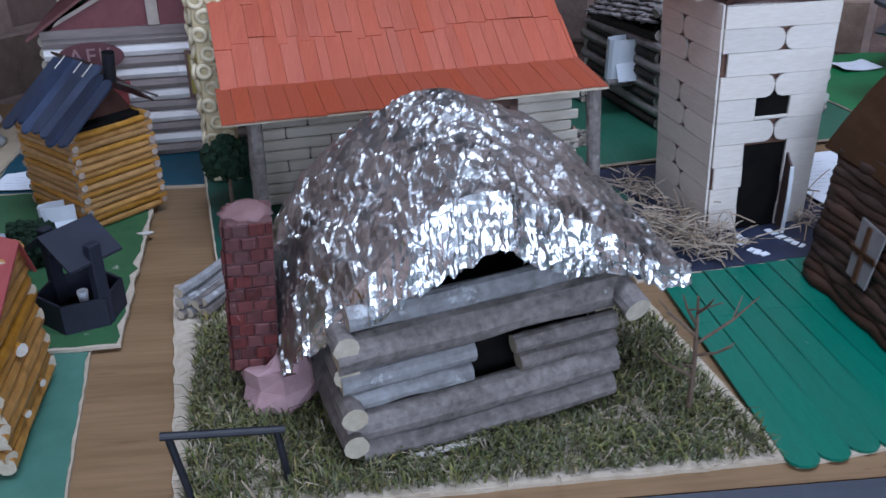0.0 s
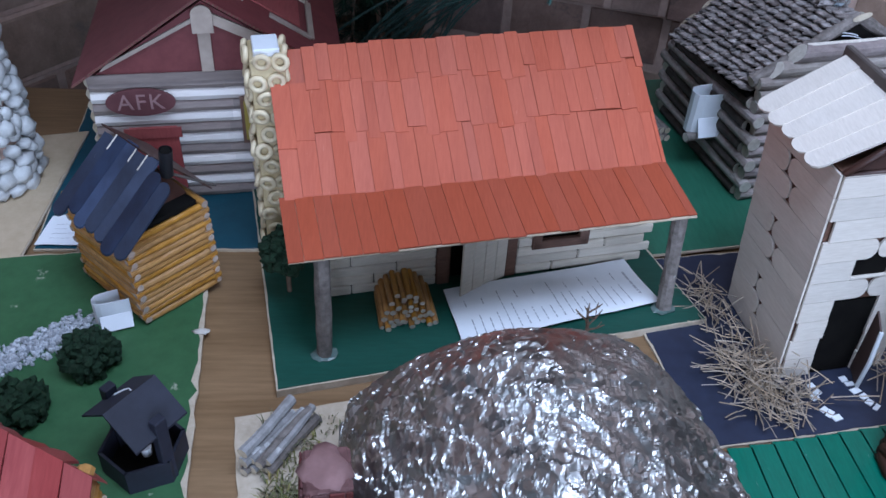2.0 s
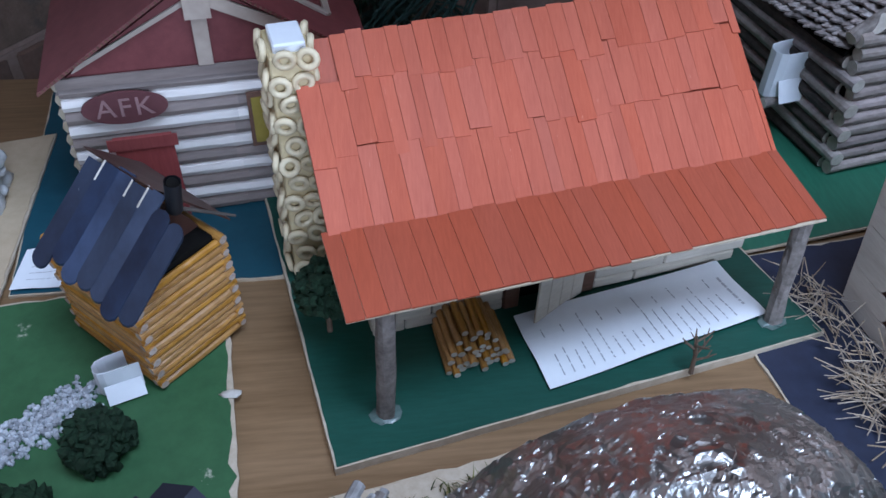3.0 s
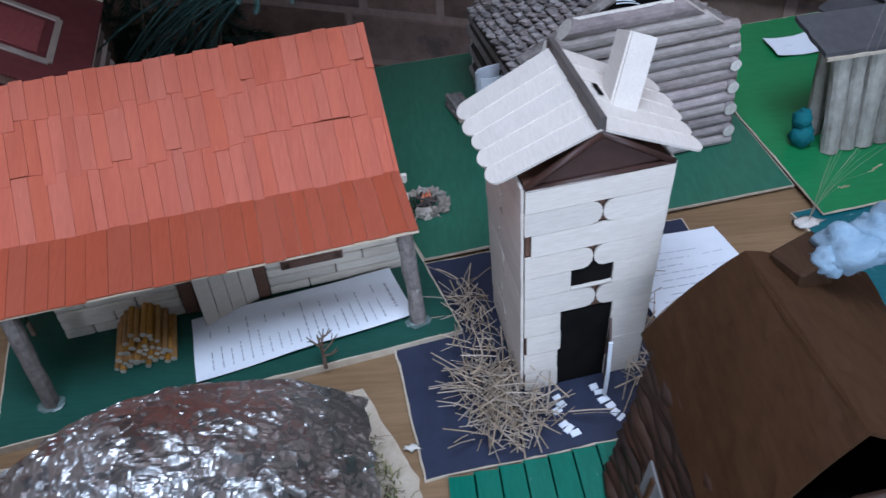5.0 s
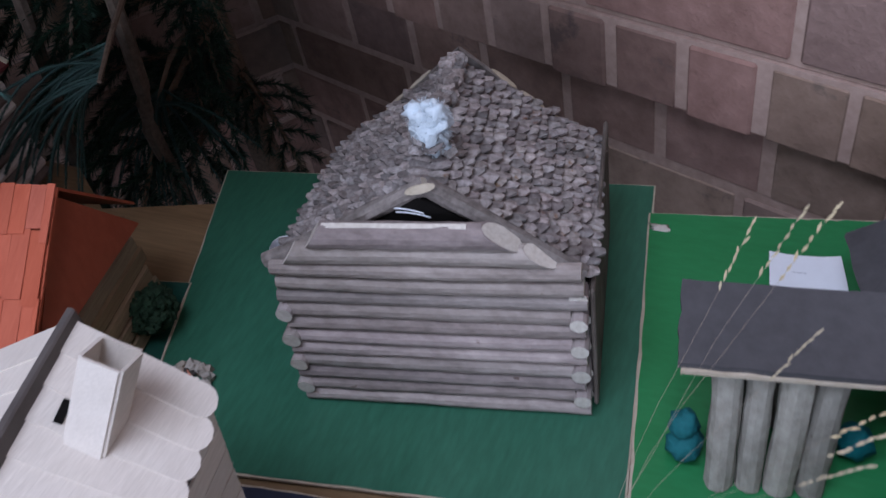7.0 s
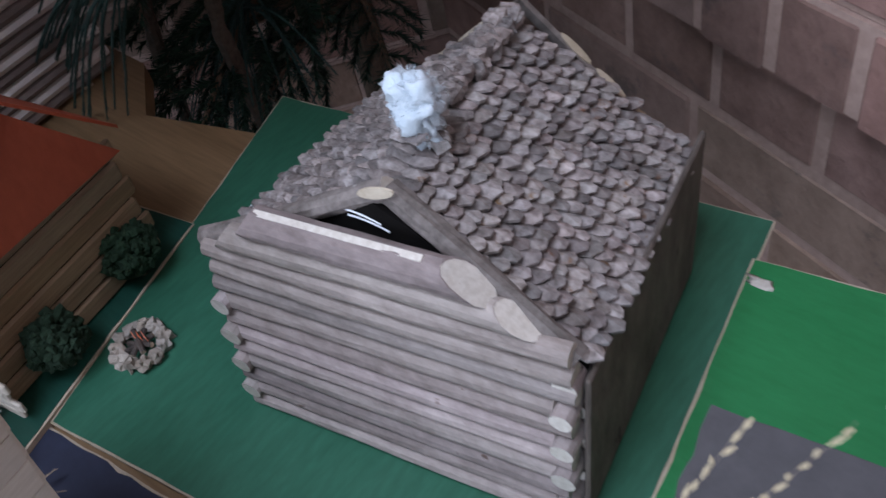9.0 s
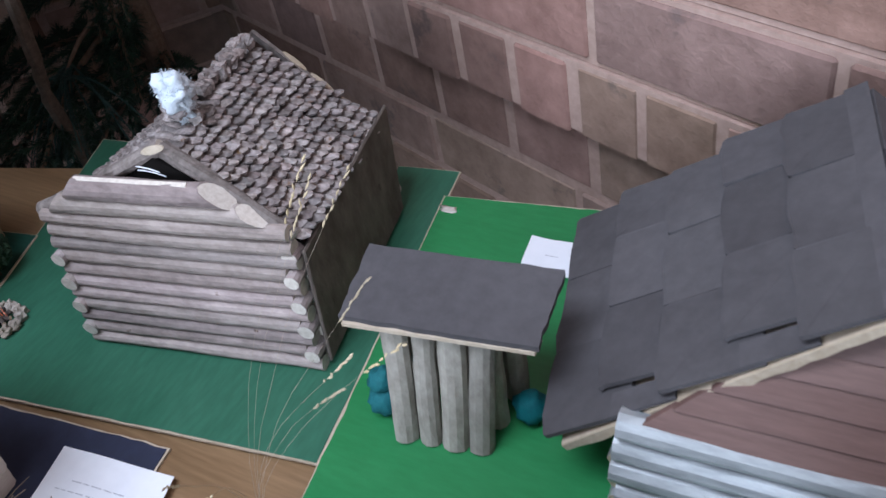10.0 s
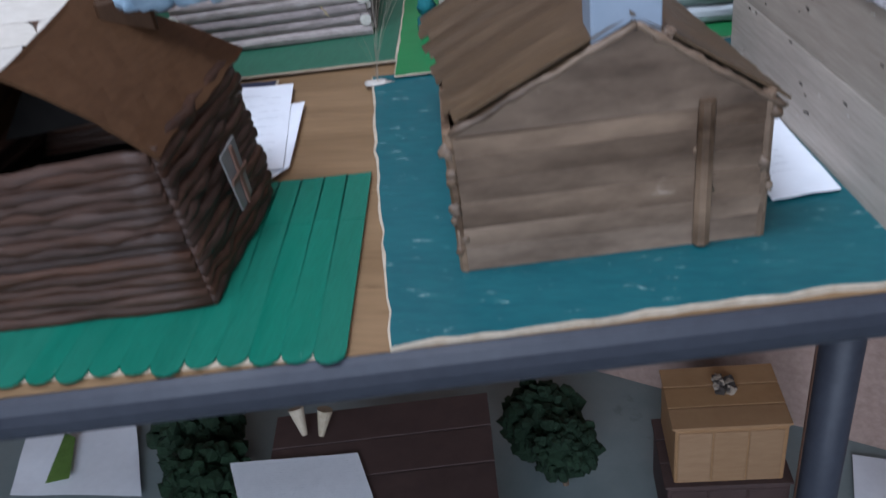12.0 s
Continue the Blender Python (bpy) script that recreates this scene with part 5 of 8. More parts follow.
# ---- slate-roofed house ----
def slate_house():
    th = thing("slate_house", (0.81, 0.99, 0.0085), "silver-grey log house with a slate-grey felt roof", "model house")
    f = axes((0.700, 0.884, 0.0085), 3.5, 0.20)
    W, D, H = 0.192, 0.17, 0.086
    n = 5
    for k in range(n):
        z = H * (k + 0.5) / n
        for a, b, y in ((0.0 + RNG.uniform(-0.003, 0.002), W, 0.0), (0.03, W - 0.06, D - 0.02)):
            g = Geo().log(f(a, y, z), f(b, y, z + RNG.uniform(-0.0006, 0.0006)), H / n * 0.535, 12, 9, 0.04, 0.003)
            part("log", g, [M["silverlog"], M["cut"]], th)
        for x in ((0.002, W - 0.002) if k < 3 else ()):
            g = Geo().log(f(x, 0.004, z), f(x, D - 0.004, z), H / n * 0.52, 8, 4, 0.04)
            part("log", g, [M["silverlog"], M["cut"]], th)
    # near-black core paints the shade behind the silver logs
    g = Geo().box(0.034, W - 0.020, 0.004, D - 0.004, 0, H - 0.002)
    part("inner_box", g.mapped(mapv(f)), M["dark"], th)
    A = (0.121, 0.164)
    rows = 6
    back = lambda z: -0.004 + max(0.0, z - H) * 0.45
    edge = lambda z, s: A[0] + s * ((A[0] - 0.014) if s < 0 else (W - A[0] - 0.004)) * (A[1] + 0.003 - z) / (A[1] + 0.003 - H)
    for k in range(rows):
        z0, z1 = H + (A[1] - H) * k / rows - 0.002, H + (A[1] - H) * (k + 1) / rows - 0.002
        g = Geo().prism([f(edge(z0, -1), back(z0) - 0.0026, z0), f(edge(z0, 1), back(z0) - 0.0026, z0), f(edge(z1, 1), back(z1), z1 - 0.0004), f(edge(z1, -1), back(z1), z1 - 0.0004)], (f(0, 1, 0) - f(0, 0, 0)) * 0.004)
        part("clapboard", g, M["claplank"], th)
    Rf, Rb = Vector((0.822, 0.938, 0.1795)), Vector((0.776, 1.122, 0.168))
    for s, ef, eb in ((-1, Vector((0.666, 0.892, 0.057)), Vector((0.612, 1.082, 0.050))), (1, Vector((0.940, 0.900, 0.045)), Vector((0.892, 1.108, 0.042)))):
        up = (Rb - Rf).cross(ef - Rf).normalized()
        up = up if up.z > 0 else -up
        g = Geo().warp(ef, eb, Rb, Rf, -up * 0.003)
        roof = part("roof", g, M["card"], th, "felt-slated slope with a frayed card edge")
        cols, rws = 3, 5
        for i in range(rws):
            for j in range(cols):
                t0, t1 = i / rws - 0.03, (i + 1) / rws + 0.06
                w0, w1 = max(j / cols + (0.10 * (i % 2)) - 0.006, 0.0), min((j + 1) / cols + 0.10 * (i % 2) - 0.010, 1.01)
                if i == rws - 1:
                    t1 = 1.0
                P = lambda t, w: ef.lerp(Rf, t).lerp(eb.lerp(Rb, t), w)
                lo, hi = up * (0.0062 + RNG.uniform(0, 0.0030)), up * (0.0006 + RNG.uniform(0, 0.0008))
                jt = lambda: (eb - ef).normalized() * RNG.uniform(-0.0015, 0.0015)
                rim = [P(t0 + 0.014, w0) + lo + jt(), P(t0 + 0.002, w0 + 0.006) + lo + jt()] + [P(t0 + RNG.uniform(-0.014, 0.006), w0 + (w1 - w0) * q) + lo + up * RNG.uniform(-0.0006, 0.0006) for q in (0.25, 0.5, 0.75)] + [P(t0 + 0.002, w1 - 0.006) + lo + jt(), P(t0 + 0.014, w1) + lo + jt(), P(t1, w1) + hi, P(t1, w0) + hi]
                part("slate", Geo().prism(rim, up * 0.0030), M["slate"], roof)
            if i % 2:
                P = lambda t, w: ef.lerp(Rf, t).lerp(eb.lerp(Rb, t), w)
                part("slate", Geo().prism([P(i / rws, 0.0) + up * 0.004, P(i / rws, 0.085) + up * 0.004, P((i + 1) / rws, 0.085) + up * 0.001, P((i + 1) / rws, 0.0) + up * 0.001], up * 0.0022), M["slate"], roof)
        # frayed bargeboard
        n = 24
        rim = [ef.lerp(Rf, k / n) - (f(0, 1, 0) - f(0, 0, 0)) * 0.001 - up * (0.0055 + 0.0070 * abs(noise.noise(Vector((k * 0.9, s, 0))))) for k in range(n + 1)]
        top = [ef.lerp(Rf, k / n) - (f(0, 1, 0) - f(0, 0, 0)) * 0.001 - up * 0.0005 for k in range(n, -1, -1)]
        g = Geo().prism(rim + top, (f(0, 1, 0) - f(0, 0, 0)) * 0.003)
        part("bargeboard", g, M["cut"], roof, "frayed pale card edge")
    cap = Geo().prism([Rf + Vector((-0.012, 0, -0.004)), Rb + Vector((-0.012, 0, -0.004)), Rb + EZ * 0.005, Rf + EZ * 0.005], EZ * 0.002)
    part("ridge_cap", cap, M["slate"], th)


slate_house()


# ---- chocolate-brown house ----
def chocolate_house():
    th = thing("chocolate_house", (0.37, 0.51, 0.004), "dark chocolate-brown house with wavy stacked walls", "model house")
    b = [Vector(p) for p in ((0.2760, 0.428, 0.004), (0.4690, 0.466, 0.004), (0.268, 0.562, 0.004))]
    t = [Vector(p) for p in ((0.312, 0.466, 0.092), (0.452, 0.480, 0.108), (0.306, 0.606, 0.092))]

    def f(x, y, z):
        o, ux, uy = b[0].lerp(t[0], z), (b[1] - b[0]).lerp(t[1] - t[0], z), (b[2] - b[0]).lerp(t[2] - t[0], z)
        return o + ux * x + uy * y
    # near-black core, coloured as the shade inside the walls
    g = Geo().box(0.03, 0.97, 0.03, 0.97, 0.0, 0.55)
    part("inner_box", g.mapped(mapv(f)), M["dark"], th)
    n = 16
    for k in range(n):
        z = (k + 0.5) / n
        for a, c in (((0, 0), (1, 0)), ((1, 0), (1, 1)), ((1, 1), (0, 1)), ((0, 1), (0, 0))):
            p, q = f(a[0], a[1], z), f(c[0], c[1], z)
            d = (q - p).normalized()
            pts = [p.lerp(q, i / 8) + Vector((d.y, -d.x, 0)) * (noise.noise(Vector((i * 1.3, k * 1.7, a[0] * 5 + a[1] * 9))) * 0.0052 - 0.001) + EZ * noise.noise(Vector((i * 0.7, k, 3))) * 0.0022 for i in range(9)]
            part("strip", Geo().tube(pts, [0.0050 + 0.0008 * noise.noise(Vector((i * 1.1, k, 7))) for i in range(9)], 8, True, 0, None, 0.10), M["chocolate"], th, smooth=True)
    rf, rb = Vector((0.3720, 0.482, 0.158)), Vector((0.3500, 0.612, 0.163))
    el0, el1 = Vector((0.299, 0.455, 0.086)), Vector((0.297, 0.620, 0.084))
    er0, er1 = f(1.05, -0.03, 0.97), f(1.05, 1.12, 0.97)
    for a, c in ((el0, el1), (er0, er1)):
        m = 10
        rim = [a.lerp(c, k / m) + EZ * noise.noise(Vector((k * 1.1, a.x * 40, 0))) * 0.0035 for k in range(m + 1)]
        bk = [c.lerp(rb, k / 6) + Vector((0, 0.006, 0)) * noise.noise(Vector((k * 1.7, c.x * 30, 2))) for k in range(1, 6)]
        up = (c - a).cross(rf - a).normalized()
        up = up if up.z > 0 else -up
        g = Geo()
        # fan over the slope, slightly bowed
        N, K = 12, 10
        gr = []
        for i in range(N + 1):
            for j in range(K + 1):
                p = a.lerp(c, i / N).lerp(rf.lerp(rb, i / N), j / K)
                bow = 0.004 * math.sin(math.pi * j / K) - 0.002 * math.sin(math.pi * i / N)
                edge = 0.0030 * noise.noise(Vector((i * 0.9, a.x * 40, 5))) if j == 0 else 0.0
                gr.append(p + up * bow + up * noise.noise(p * 60) * 0.0012 + (a - rf).normalized() * edge)
        g.add(gr, [(i * (K + 1) + j, (i + 1) * (K + 1) + j, (i + 1) * (K + 1) + j + 1, i * (K + 1) + j + 1) for i in range(N) for j in range(K)])
        nv = len(g.v)
        g.add([p - up * 0.0025 for p in gr], [(i * (K + 1) + j, i * (K + 1) + j + 1, (i + 1) * (K + 1) + j + 1, (i + 1) * (K + 1) + j) for i in range(N) for j in range(K)])
        idx = [i * (K + 1) for i in range(N + 1)] + [N * (K + 1) + j for j in range(1, K + 1)] + [i * (K + 1) + K for i in range(N - 1, -1, -1)] + [j for j in range(K - 1, 0, -1)]
        g.f += [(p, p + nv, q + nv, q) for p, q in zip(idx, idx[1:] + idx[:1])]
        g.m += [0] * len(idx)
        part("roof", g, M["chocroof"], th, "smooth chocolate-brown painted card slope", smooth=False)
    # front gable: a near-black panel whose colour makes the opening's shade
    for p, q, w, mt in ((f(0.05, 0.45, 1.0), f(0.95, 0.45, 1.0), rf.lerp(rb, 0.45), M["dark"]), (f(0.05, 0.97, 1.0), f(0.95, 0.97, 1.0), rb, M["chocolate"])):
        part("gable", Geo().prism([p, q, w - EZ * 0.006], (0, 0.002, 0)), mt, th, "near-black panel painted as the shade of the open gable" if mt is M["dark"] else "")
    # flattened chimney box with blue wool
    fc = axes((0.377, 0.588, 0.122), 28, 0.0, 0.0)
    g = Geo().box(0, 0.036, 0, 0.026, 0, 0.040, 0.002)
    ch = part("chimney", g.mapped(mapv(fc)), M["chocroof"], th, "square brown card chimney")
    g = Geo()
    for k, (x, y, z, r) in enumerate(((0.410, 0.604, 0.166, 0.0185), (0.424, 0.606, 0.173, 0.0150), (0.440, 0.612, 0.168, 0.0205), (0.453, 0.618, 0.160, 0.0130), (0.398, 0.600, 0.161, 0.0110))):
        q = Geo().blob((x, y, z), r, 22, 15, 0.40, k + 3, squash=(1.05, 0.9, 0.85))
        g.add(q.v, q.f)
        g.fluff((x, y, z), r, 260, 0.0036, k, (1.05, 0.9, 0.85))
    part("smoke", g, M["wool"], ch, "tuft of pale blue wool smoke", smooth=True)
    g = Geo()
    for k in range(3):
        q = Geo().blob(el0 + Vector((0.004 + 0.005 * k, -0.002, -0.002 + 0.003 * (k % 2))), 0.0042, 9, 6, 0.9, k, squash=(1.2, 0.5, 0.7))
        g.add(q.v, q.f)
    part("torn_corner", g, M["cutwhite"], th, "pale torn card at the roof corner")
    # panes on the two long walls
    for x, s in ((-0.055, -1), (1.055, 1)):
        g = Geo().prism([f(x, 0.44, 0.28), f(x, 0.60, 0.30), f(x + s * 0.01, 0.60, 0.68), f(x + s * 0.01, 0.40, 0.66)], (0.0015 * s, 0, 0))
        pane = part("window", g, M["window_grey"], th, "grey plastic window pane")
        for ya, yb, za, zb in ((0.50, 0.53, 0.29, 0.66), (0.41, 0.61, 0.46, 0.50)):
            g = Geo().prism([f(x + s * 0.012, ya, za), f(x + s * 0.012, yb, za), f(x + s * 0.02, yb, zb), f(x + s * 0.02, ya, zb)], (0.0016 * s, 0, 0))
            part("bar", g, M["brownwood"] if s > 0 else M["chocroof"], pane)


chocolate_house()


# ---- umber house with a grey card chimney ----
def umber_house():
    th = thing("umber_house", (0.71, 0.62, 0.0045), "brown painted house with a card chimney and cotton cloud", "model house")
    f = axes((0.626, 0.505, 0.0045), 11.8, 0.0)
    W, D = 0.181, 0.235
    A = (0.106, 0.146)
    H = 0.092
    # the walls grow lower towards the back, most on the far side
    sunk = lambda p: f(p[0], p[1], p[2] * (1 - (0.17 + 0.14 * p[0] / W) * max(0.0, p[1]) / D))
    cuts = [0.0, 0.017, 0.031, 0.049, 0.064, 0.079, H]
    for z0, z1 in zip(cuts, cuts[1:]):
        for (a, b, c, d) in ((-0.001, W, -0.003, 0.0), (0.0, W, D, D + 0.003), (-0.003, 0.0, 0.0, D), (W, W + 0.003, 0.0, D)):
            j = RNG.uniform(0, 0.0026)
            g = Geo().box(a - j, b + RNG.uniform(0, 0.0022), c - RNG.uniform(0, 0.0007), d + j * 0.5, z0, z1, 0.0004)
            part("board", g.mapped(sunk), M["umber"], th)
    for x, y in ((0, 0), (W, 0)):
        g = Geo().tube([f(x, y, 0), f(x, y, H + 0.004)], [0.0042, 0.0040], 9, rough=0.1)
        part("corner_post", g, M["umber"], th)
    g = Geo().tube([f(W * 0.80, -0.004, 0.002), f(W * 0.80, -0.004, H + 0.006)], [0.0054, 0.0050], 9, rough=0.16)
    part("corner_post", g, M["umber"], th)
    # near-black filler coloured as the shade under the roof
    g = Geo().box(0.002, W - 0.002, 0.002, D - 0.002, 0, H - 0.010)
    part("inner_box", g.mapped(sunk), M["dark"], th)
    Y = f(0, 1, 0) - f(0, 0, 0)
    for y, s in ((-0.004, 0.0), (D, 1.0)):
        g = Geo().prism([f(0, y, H + 0.002 - 0.034 * s), f(W - 0.004 * s, y, H - 0.036 * s), f(A[0] + 0.008 - 0.010 * s, y, A[1] - 0.003 - 0.021 * s), f(A[0] - 0.008 - 0.012 * s, y, A[1] - 0.003 - 0.021 * s)], Y * 0.004)
        part("gable", g, M["umber"], th)
    rf, rb = f(A[0], 0.004, A[1] + 0.002), Vector((0.667, 0.774, 0.1375))
    for s, ef, eb in ((-1, f(0.004, 0.003, 0.0985), Vector((0.557, 0.760, 0.076))), (1, f(W + 0.014, 0.003, 0.086), Vector((0.751, 0.798, 0.073)))):
        up = (eb - ef).cross(rf - ef).normalized()
        up = up if up.z > 0 else -up
        roof = part("roof", Geo().warp(ef - up * 0.002, eb - up * 0.002, rb - up * 0.002, rf - up * 0.002, -up * 0.0015), M["umberroof"], th, "brown painted slope of narrow strips")
        n = 13
        for k in range(n):
            w0, w1 = k / n, (k + 1) / n
            P = lambda t, w: ef.lerp(rf, t).lerp(eb.lerp(rb, t), w)
            e = RNG.uniform(-0.05, 0.015)
            lift = up * RNG.uniform(0.0003, 0.0007)
            g = Geo().prism([P(e, w0) + lift, P(e + RNG.uniform(-0.01, 0.01), w1 + 0.001) + lift, P(1.0, w1 + 0.001) + lift, P(1.0, w0) + lift], up * 0.0014)
            part("strip", g, M["umberroof"], roof)
    daubs = random.Random(52)
    verge = lambda x: 0.0985 + (A[1] + 0.003 - 0.0985) * x / A[0] if x < A[0] else 0.0885 + (A[1] + 0.003 - 0.0885) * (W + 0.010 - x) / (W + 0.010 - A[0])
    for x0, x1 in ((0.0, A[0]), (A[0], W + 0.008)):
        pts = [f(x, -0.0035 + 0.0015 * noise.noise(Vector((x * 90, 3, 0))), verge(x) - 0.0030 + 0.0016 * noise.noise(Vector((x * 70, 0, 0)))) for x in [x0 + (x1 - x0) * k / 22 for k in range(23)]]
        part("verge", Geo().tube(pts, [0.0019 + 0.0012 * noise.noise(Vector((k * 0.8, x0 * 60, 5))) for k in range(23)], 8, rough=0.45), M["umber"], th, "clotted brown paint along the gable edge", smooth=True)
    for k in range(16):
        x, z = daubs.choice((0.0, W * 0.80, W)) + daubs.uniform(-0.004, 0.004), daubs.uniform(0.006, 0.088)
        g = Geo().blob(f(x, -0.003, z), daubs.uniform(0.0022, 0.0040), 8, 6, 0.9, k + 40, squash=(1.1, 0.6, 1.4))
        part("daub", g, M["umber"], th, smooth=True)
    g = Geo().tube([rf + (rb - rf) * (k / 12) + EZ * (0.002 + 0.0012 * noise.noise(Vector((k * 1.3, 0, 0)))) for k in range(13)], [0.0020] * 13, 7, rough=0.5)
    part("ridge", g, M["umberroof"], th)
    g = Geo().box(0.083, 0.1215, 0.004, 0.032, 0.118, 0.196, 0.0008)
    ch = part("chimney", g.mapped(mapv(f)), M["greycard"], th, "blue-grey card chimney box")
    g = Geo()
    for k in range(7):
        q = Geo().blob(f(0.079 + 0.0075 * k, 0.003, 0.122 + 0.003 * k - 0.002 * abs(k - 4)), RNG.uniform(0.0028, 0.0045), 7, 5, 0.7, k)
        g.add(q.v, q.f)
    part("flashing", g, M["umber"], ch, "daubed brown paint round the chimney foot")
    g = Geo()
    for k, (x, z, r) in enumerate(((x * 0.74 + 0.0310, z - 0.002 + 0.35 * (z - 0.203), r * 0.82) for x, z, r in ((0.066, 0.205, 0.012), (0.080, 0.212, 0.017), (0.095, 0.216, 0.020), (0.110, 0.213, 0.016), (0.122, 0.205, 0.012), (0.096, 0.203, 0.017), (0.079, 0.201, 0.013), (0.112, 0.203, 0.014)))):
        c = f(x, 0.018 + 0.004 * math.sin(k * 2.0), z)
        q = Geo().blob(c, r * 1.08, 24, 16, 0.15, k, squash=(1, 0.8, 0.85))
        g.add(q.v, q.f)
        g.fluff(c, r, 300, 0.0034, k, (1, 0.8, 0.85))
    part("cloud", g, M["cotton"], ch, "white cotton-wool smoke cloud", smooth=True)


umber_house()


# ---- plywood house with a reed roof ----
def plywood_house():
    th = thing("plywood_house", (0.93, 0.70, 0.0042), "weathered plywood house with grey reed roof and stone chimney", "model house")
    f = axes((0.812, 0.795, 0.0042), -74.7, 0.0)
    L, D, H = 0.262, 0.20, 0.132
    n = 2
    for k in range(n):
        z0, z1 = H * k / n, H * (k + 1) / n - 0.0003
        for a, b, c, d in ((0, L, -0.003, 0), (0, L, D, D + 0.003), (-0.003, 0, 0, D), (L, L + 0.003, 0, D)):
            g = Geo().box(a, b, c - RNG.uniform(0, 0.0004), d, z0, z1, 0.0004)
            part("plank", g.mapped(mapv(f)), M["weather"], th)
    # solid core in near-black, inside shade put in by colour
    g = Geo().box(0.001, L - 0.001, 0.001, D - 0.001, 0, H)
    part("inner_box", g.mapped(mapv(f)), M["dark"], th)
    slits = random.Random(77)
    for k in range(30):
        x, z, le = slits.uniform(0.02, L - 0.02), slits.uniform(0.012, H - 0.012), slits.uniform(0.002, 0.006)
        g = Geo().prism([f(x, -0.0036, z), f(x + le, -0.0036, z + slits.uniform(-0.0006, 0.0006)), f(x + le * 0.9, -0.0036, z + 0.0013), f(x + le * 0.1, -0.0036, z + 0.0009)], f(0, -0.0003, 0) - f(0, 0, 0))
        part("slit", g, M["barkdark" if k % 3 else "cutwhite"], th)
    X = f(1, 0, 0) - f(0, 0, 0)
    for x in (-0.003, L):
        g = Geo().prism([f(x, 0, H), f(x, D, H), f(x, D / 2, 0.215)], X * 0.003)
        part("gable", g, M["weather"], th)
    for s, ye in ((-1, -0.008), (1, D + 0.008)):
        e0, e1, r0, r1 = f(-0.012, ye, H - 0.004), f(L + 0.012, ye, H - 0.004), f(-0.012, D / 2, 0.222), f(L + 0.012, D / 2, 0.222)
        up = (e1 - e0).cross(r0 - e0).normalized()
        up = up if up.z > 0 else -up
        roof = part("roof", Geo().prism([e0, e1, r1, r0], -up * 0.003), M["thatch"], th, "grey reed thatch slope")
        g = Geo()
        for k in range(1500 if s < 0 else 250):
            a = RNG.random()
            t0 = RNG.uniform(-0.02, 0.8)
            p = e0.lerp(e1, a).lerp(r0.lerp(r1, a), t0) + up * RNG.uniform(0.0, 0.002)
            d = ((r0 - e0).normalized() + (e1 - e0).normalized() * (RNG.choice((-0.55, 0.5)) + RNG.gauss(0.0, 0.20))).normalized()
            g.stick(p, p + d * RNG.uniform(0.018, 0.045), d.cross(up), up, RNG.uniform(0.0005, 0.0010), 0.0004, False, False)
        part("reeds", g, M["thatch"], roof, kind="stuff")
    p, q = f(-0.014, -0.010, H - 0.003), f(-0.014, D / 2, 0.226)
    part("bargeboard", Geo().stick(p, q, EZ, -X, 0.009, 0.003, False, False), M["cutwhite"], th, "pale wooden bargeboard")
    g = Geo().box(0.000, 0.034, -0.006, 0.046, 0.105, 0.158, 0.002)
    ch = part("chimney", g.mapped(mapv(f)), M["sidebark"], th, "chimney of peach-coloured stones")
    for k in range(260):
        z = 0.112 + 0.048 * RNG.random()
        face = RNG.randrange(3)
        if face == 0:
            c = f(0.035, RNG.uniform(-0.006, 0.046), z)
        elif face == 1:
            c = f(RNG.uniform(0.0, 0.034), -0.007, z)
        else:
            c = f(RNG.uniform(0.0, 0.034), RNG.uniform(-0.006, 0.046), 0.159)
        g = Geo().blob(c, RNG.uniform(0.0026, 0.0046), 7, 5, 0.9, k, squash=(1.2, 1.1, 0.75))
        part("stone", g, M["peach"], ch)
    c = f(0.014, 0.026, 0.167)
    g = Geo().blob(c, 0.0085, 12, 8, 0.5, 2)
    q = Geo().blob(c + Vector((0.002, 0.004, 0.014)), 0.0045, 10, 8, 0.5, 6, squash=(0.7, 0.7, 1.8))
    g.add(q.v, q.f)
    part("smoke", g, M["cottonblue"], ch, "twist of white cotton smoke", smooth=True)


plywood_house()


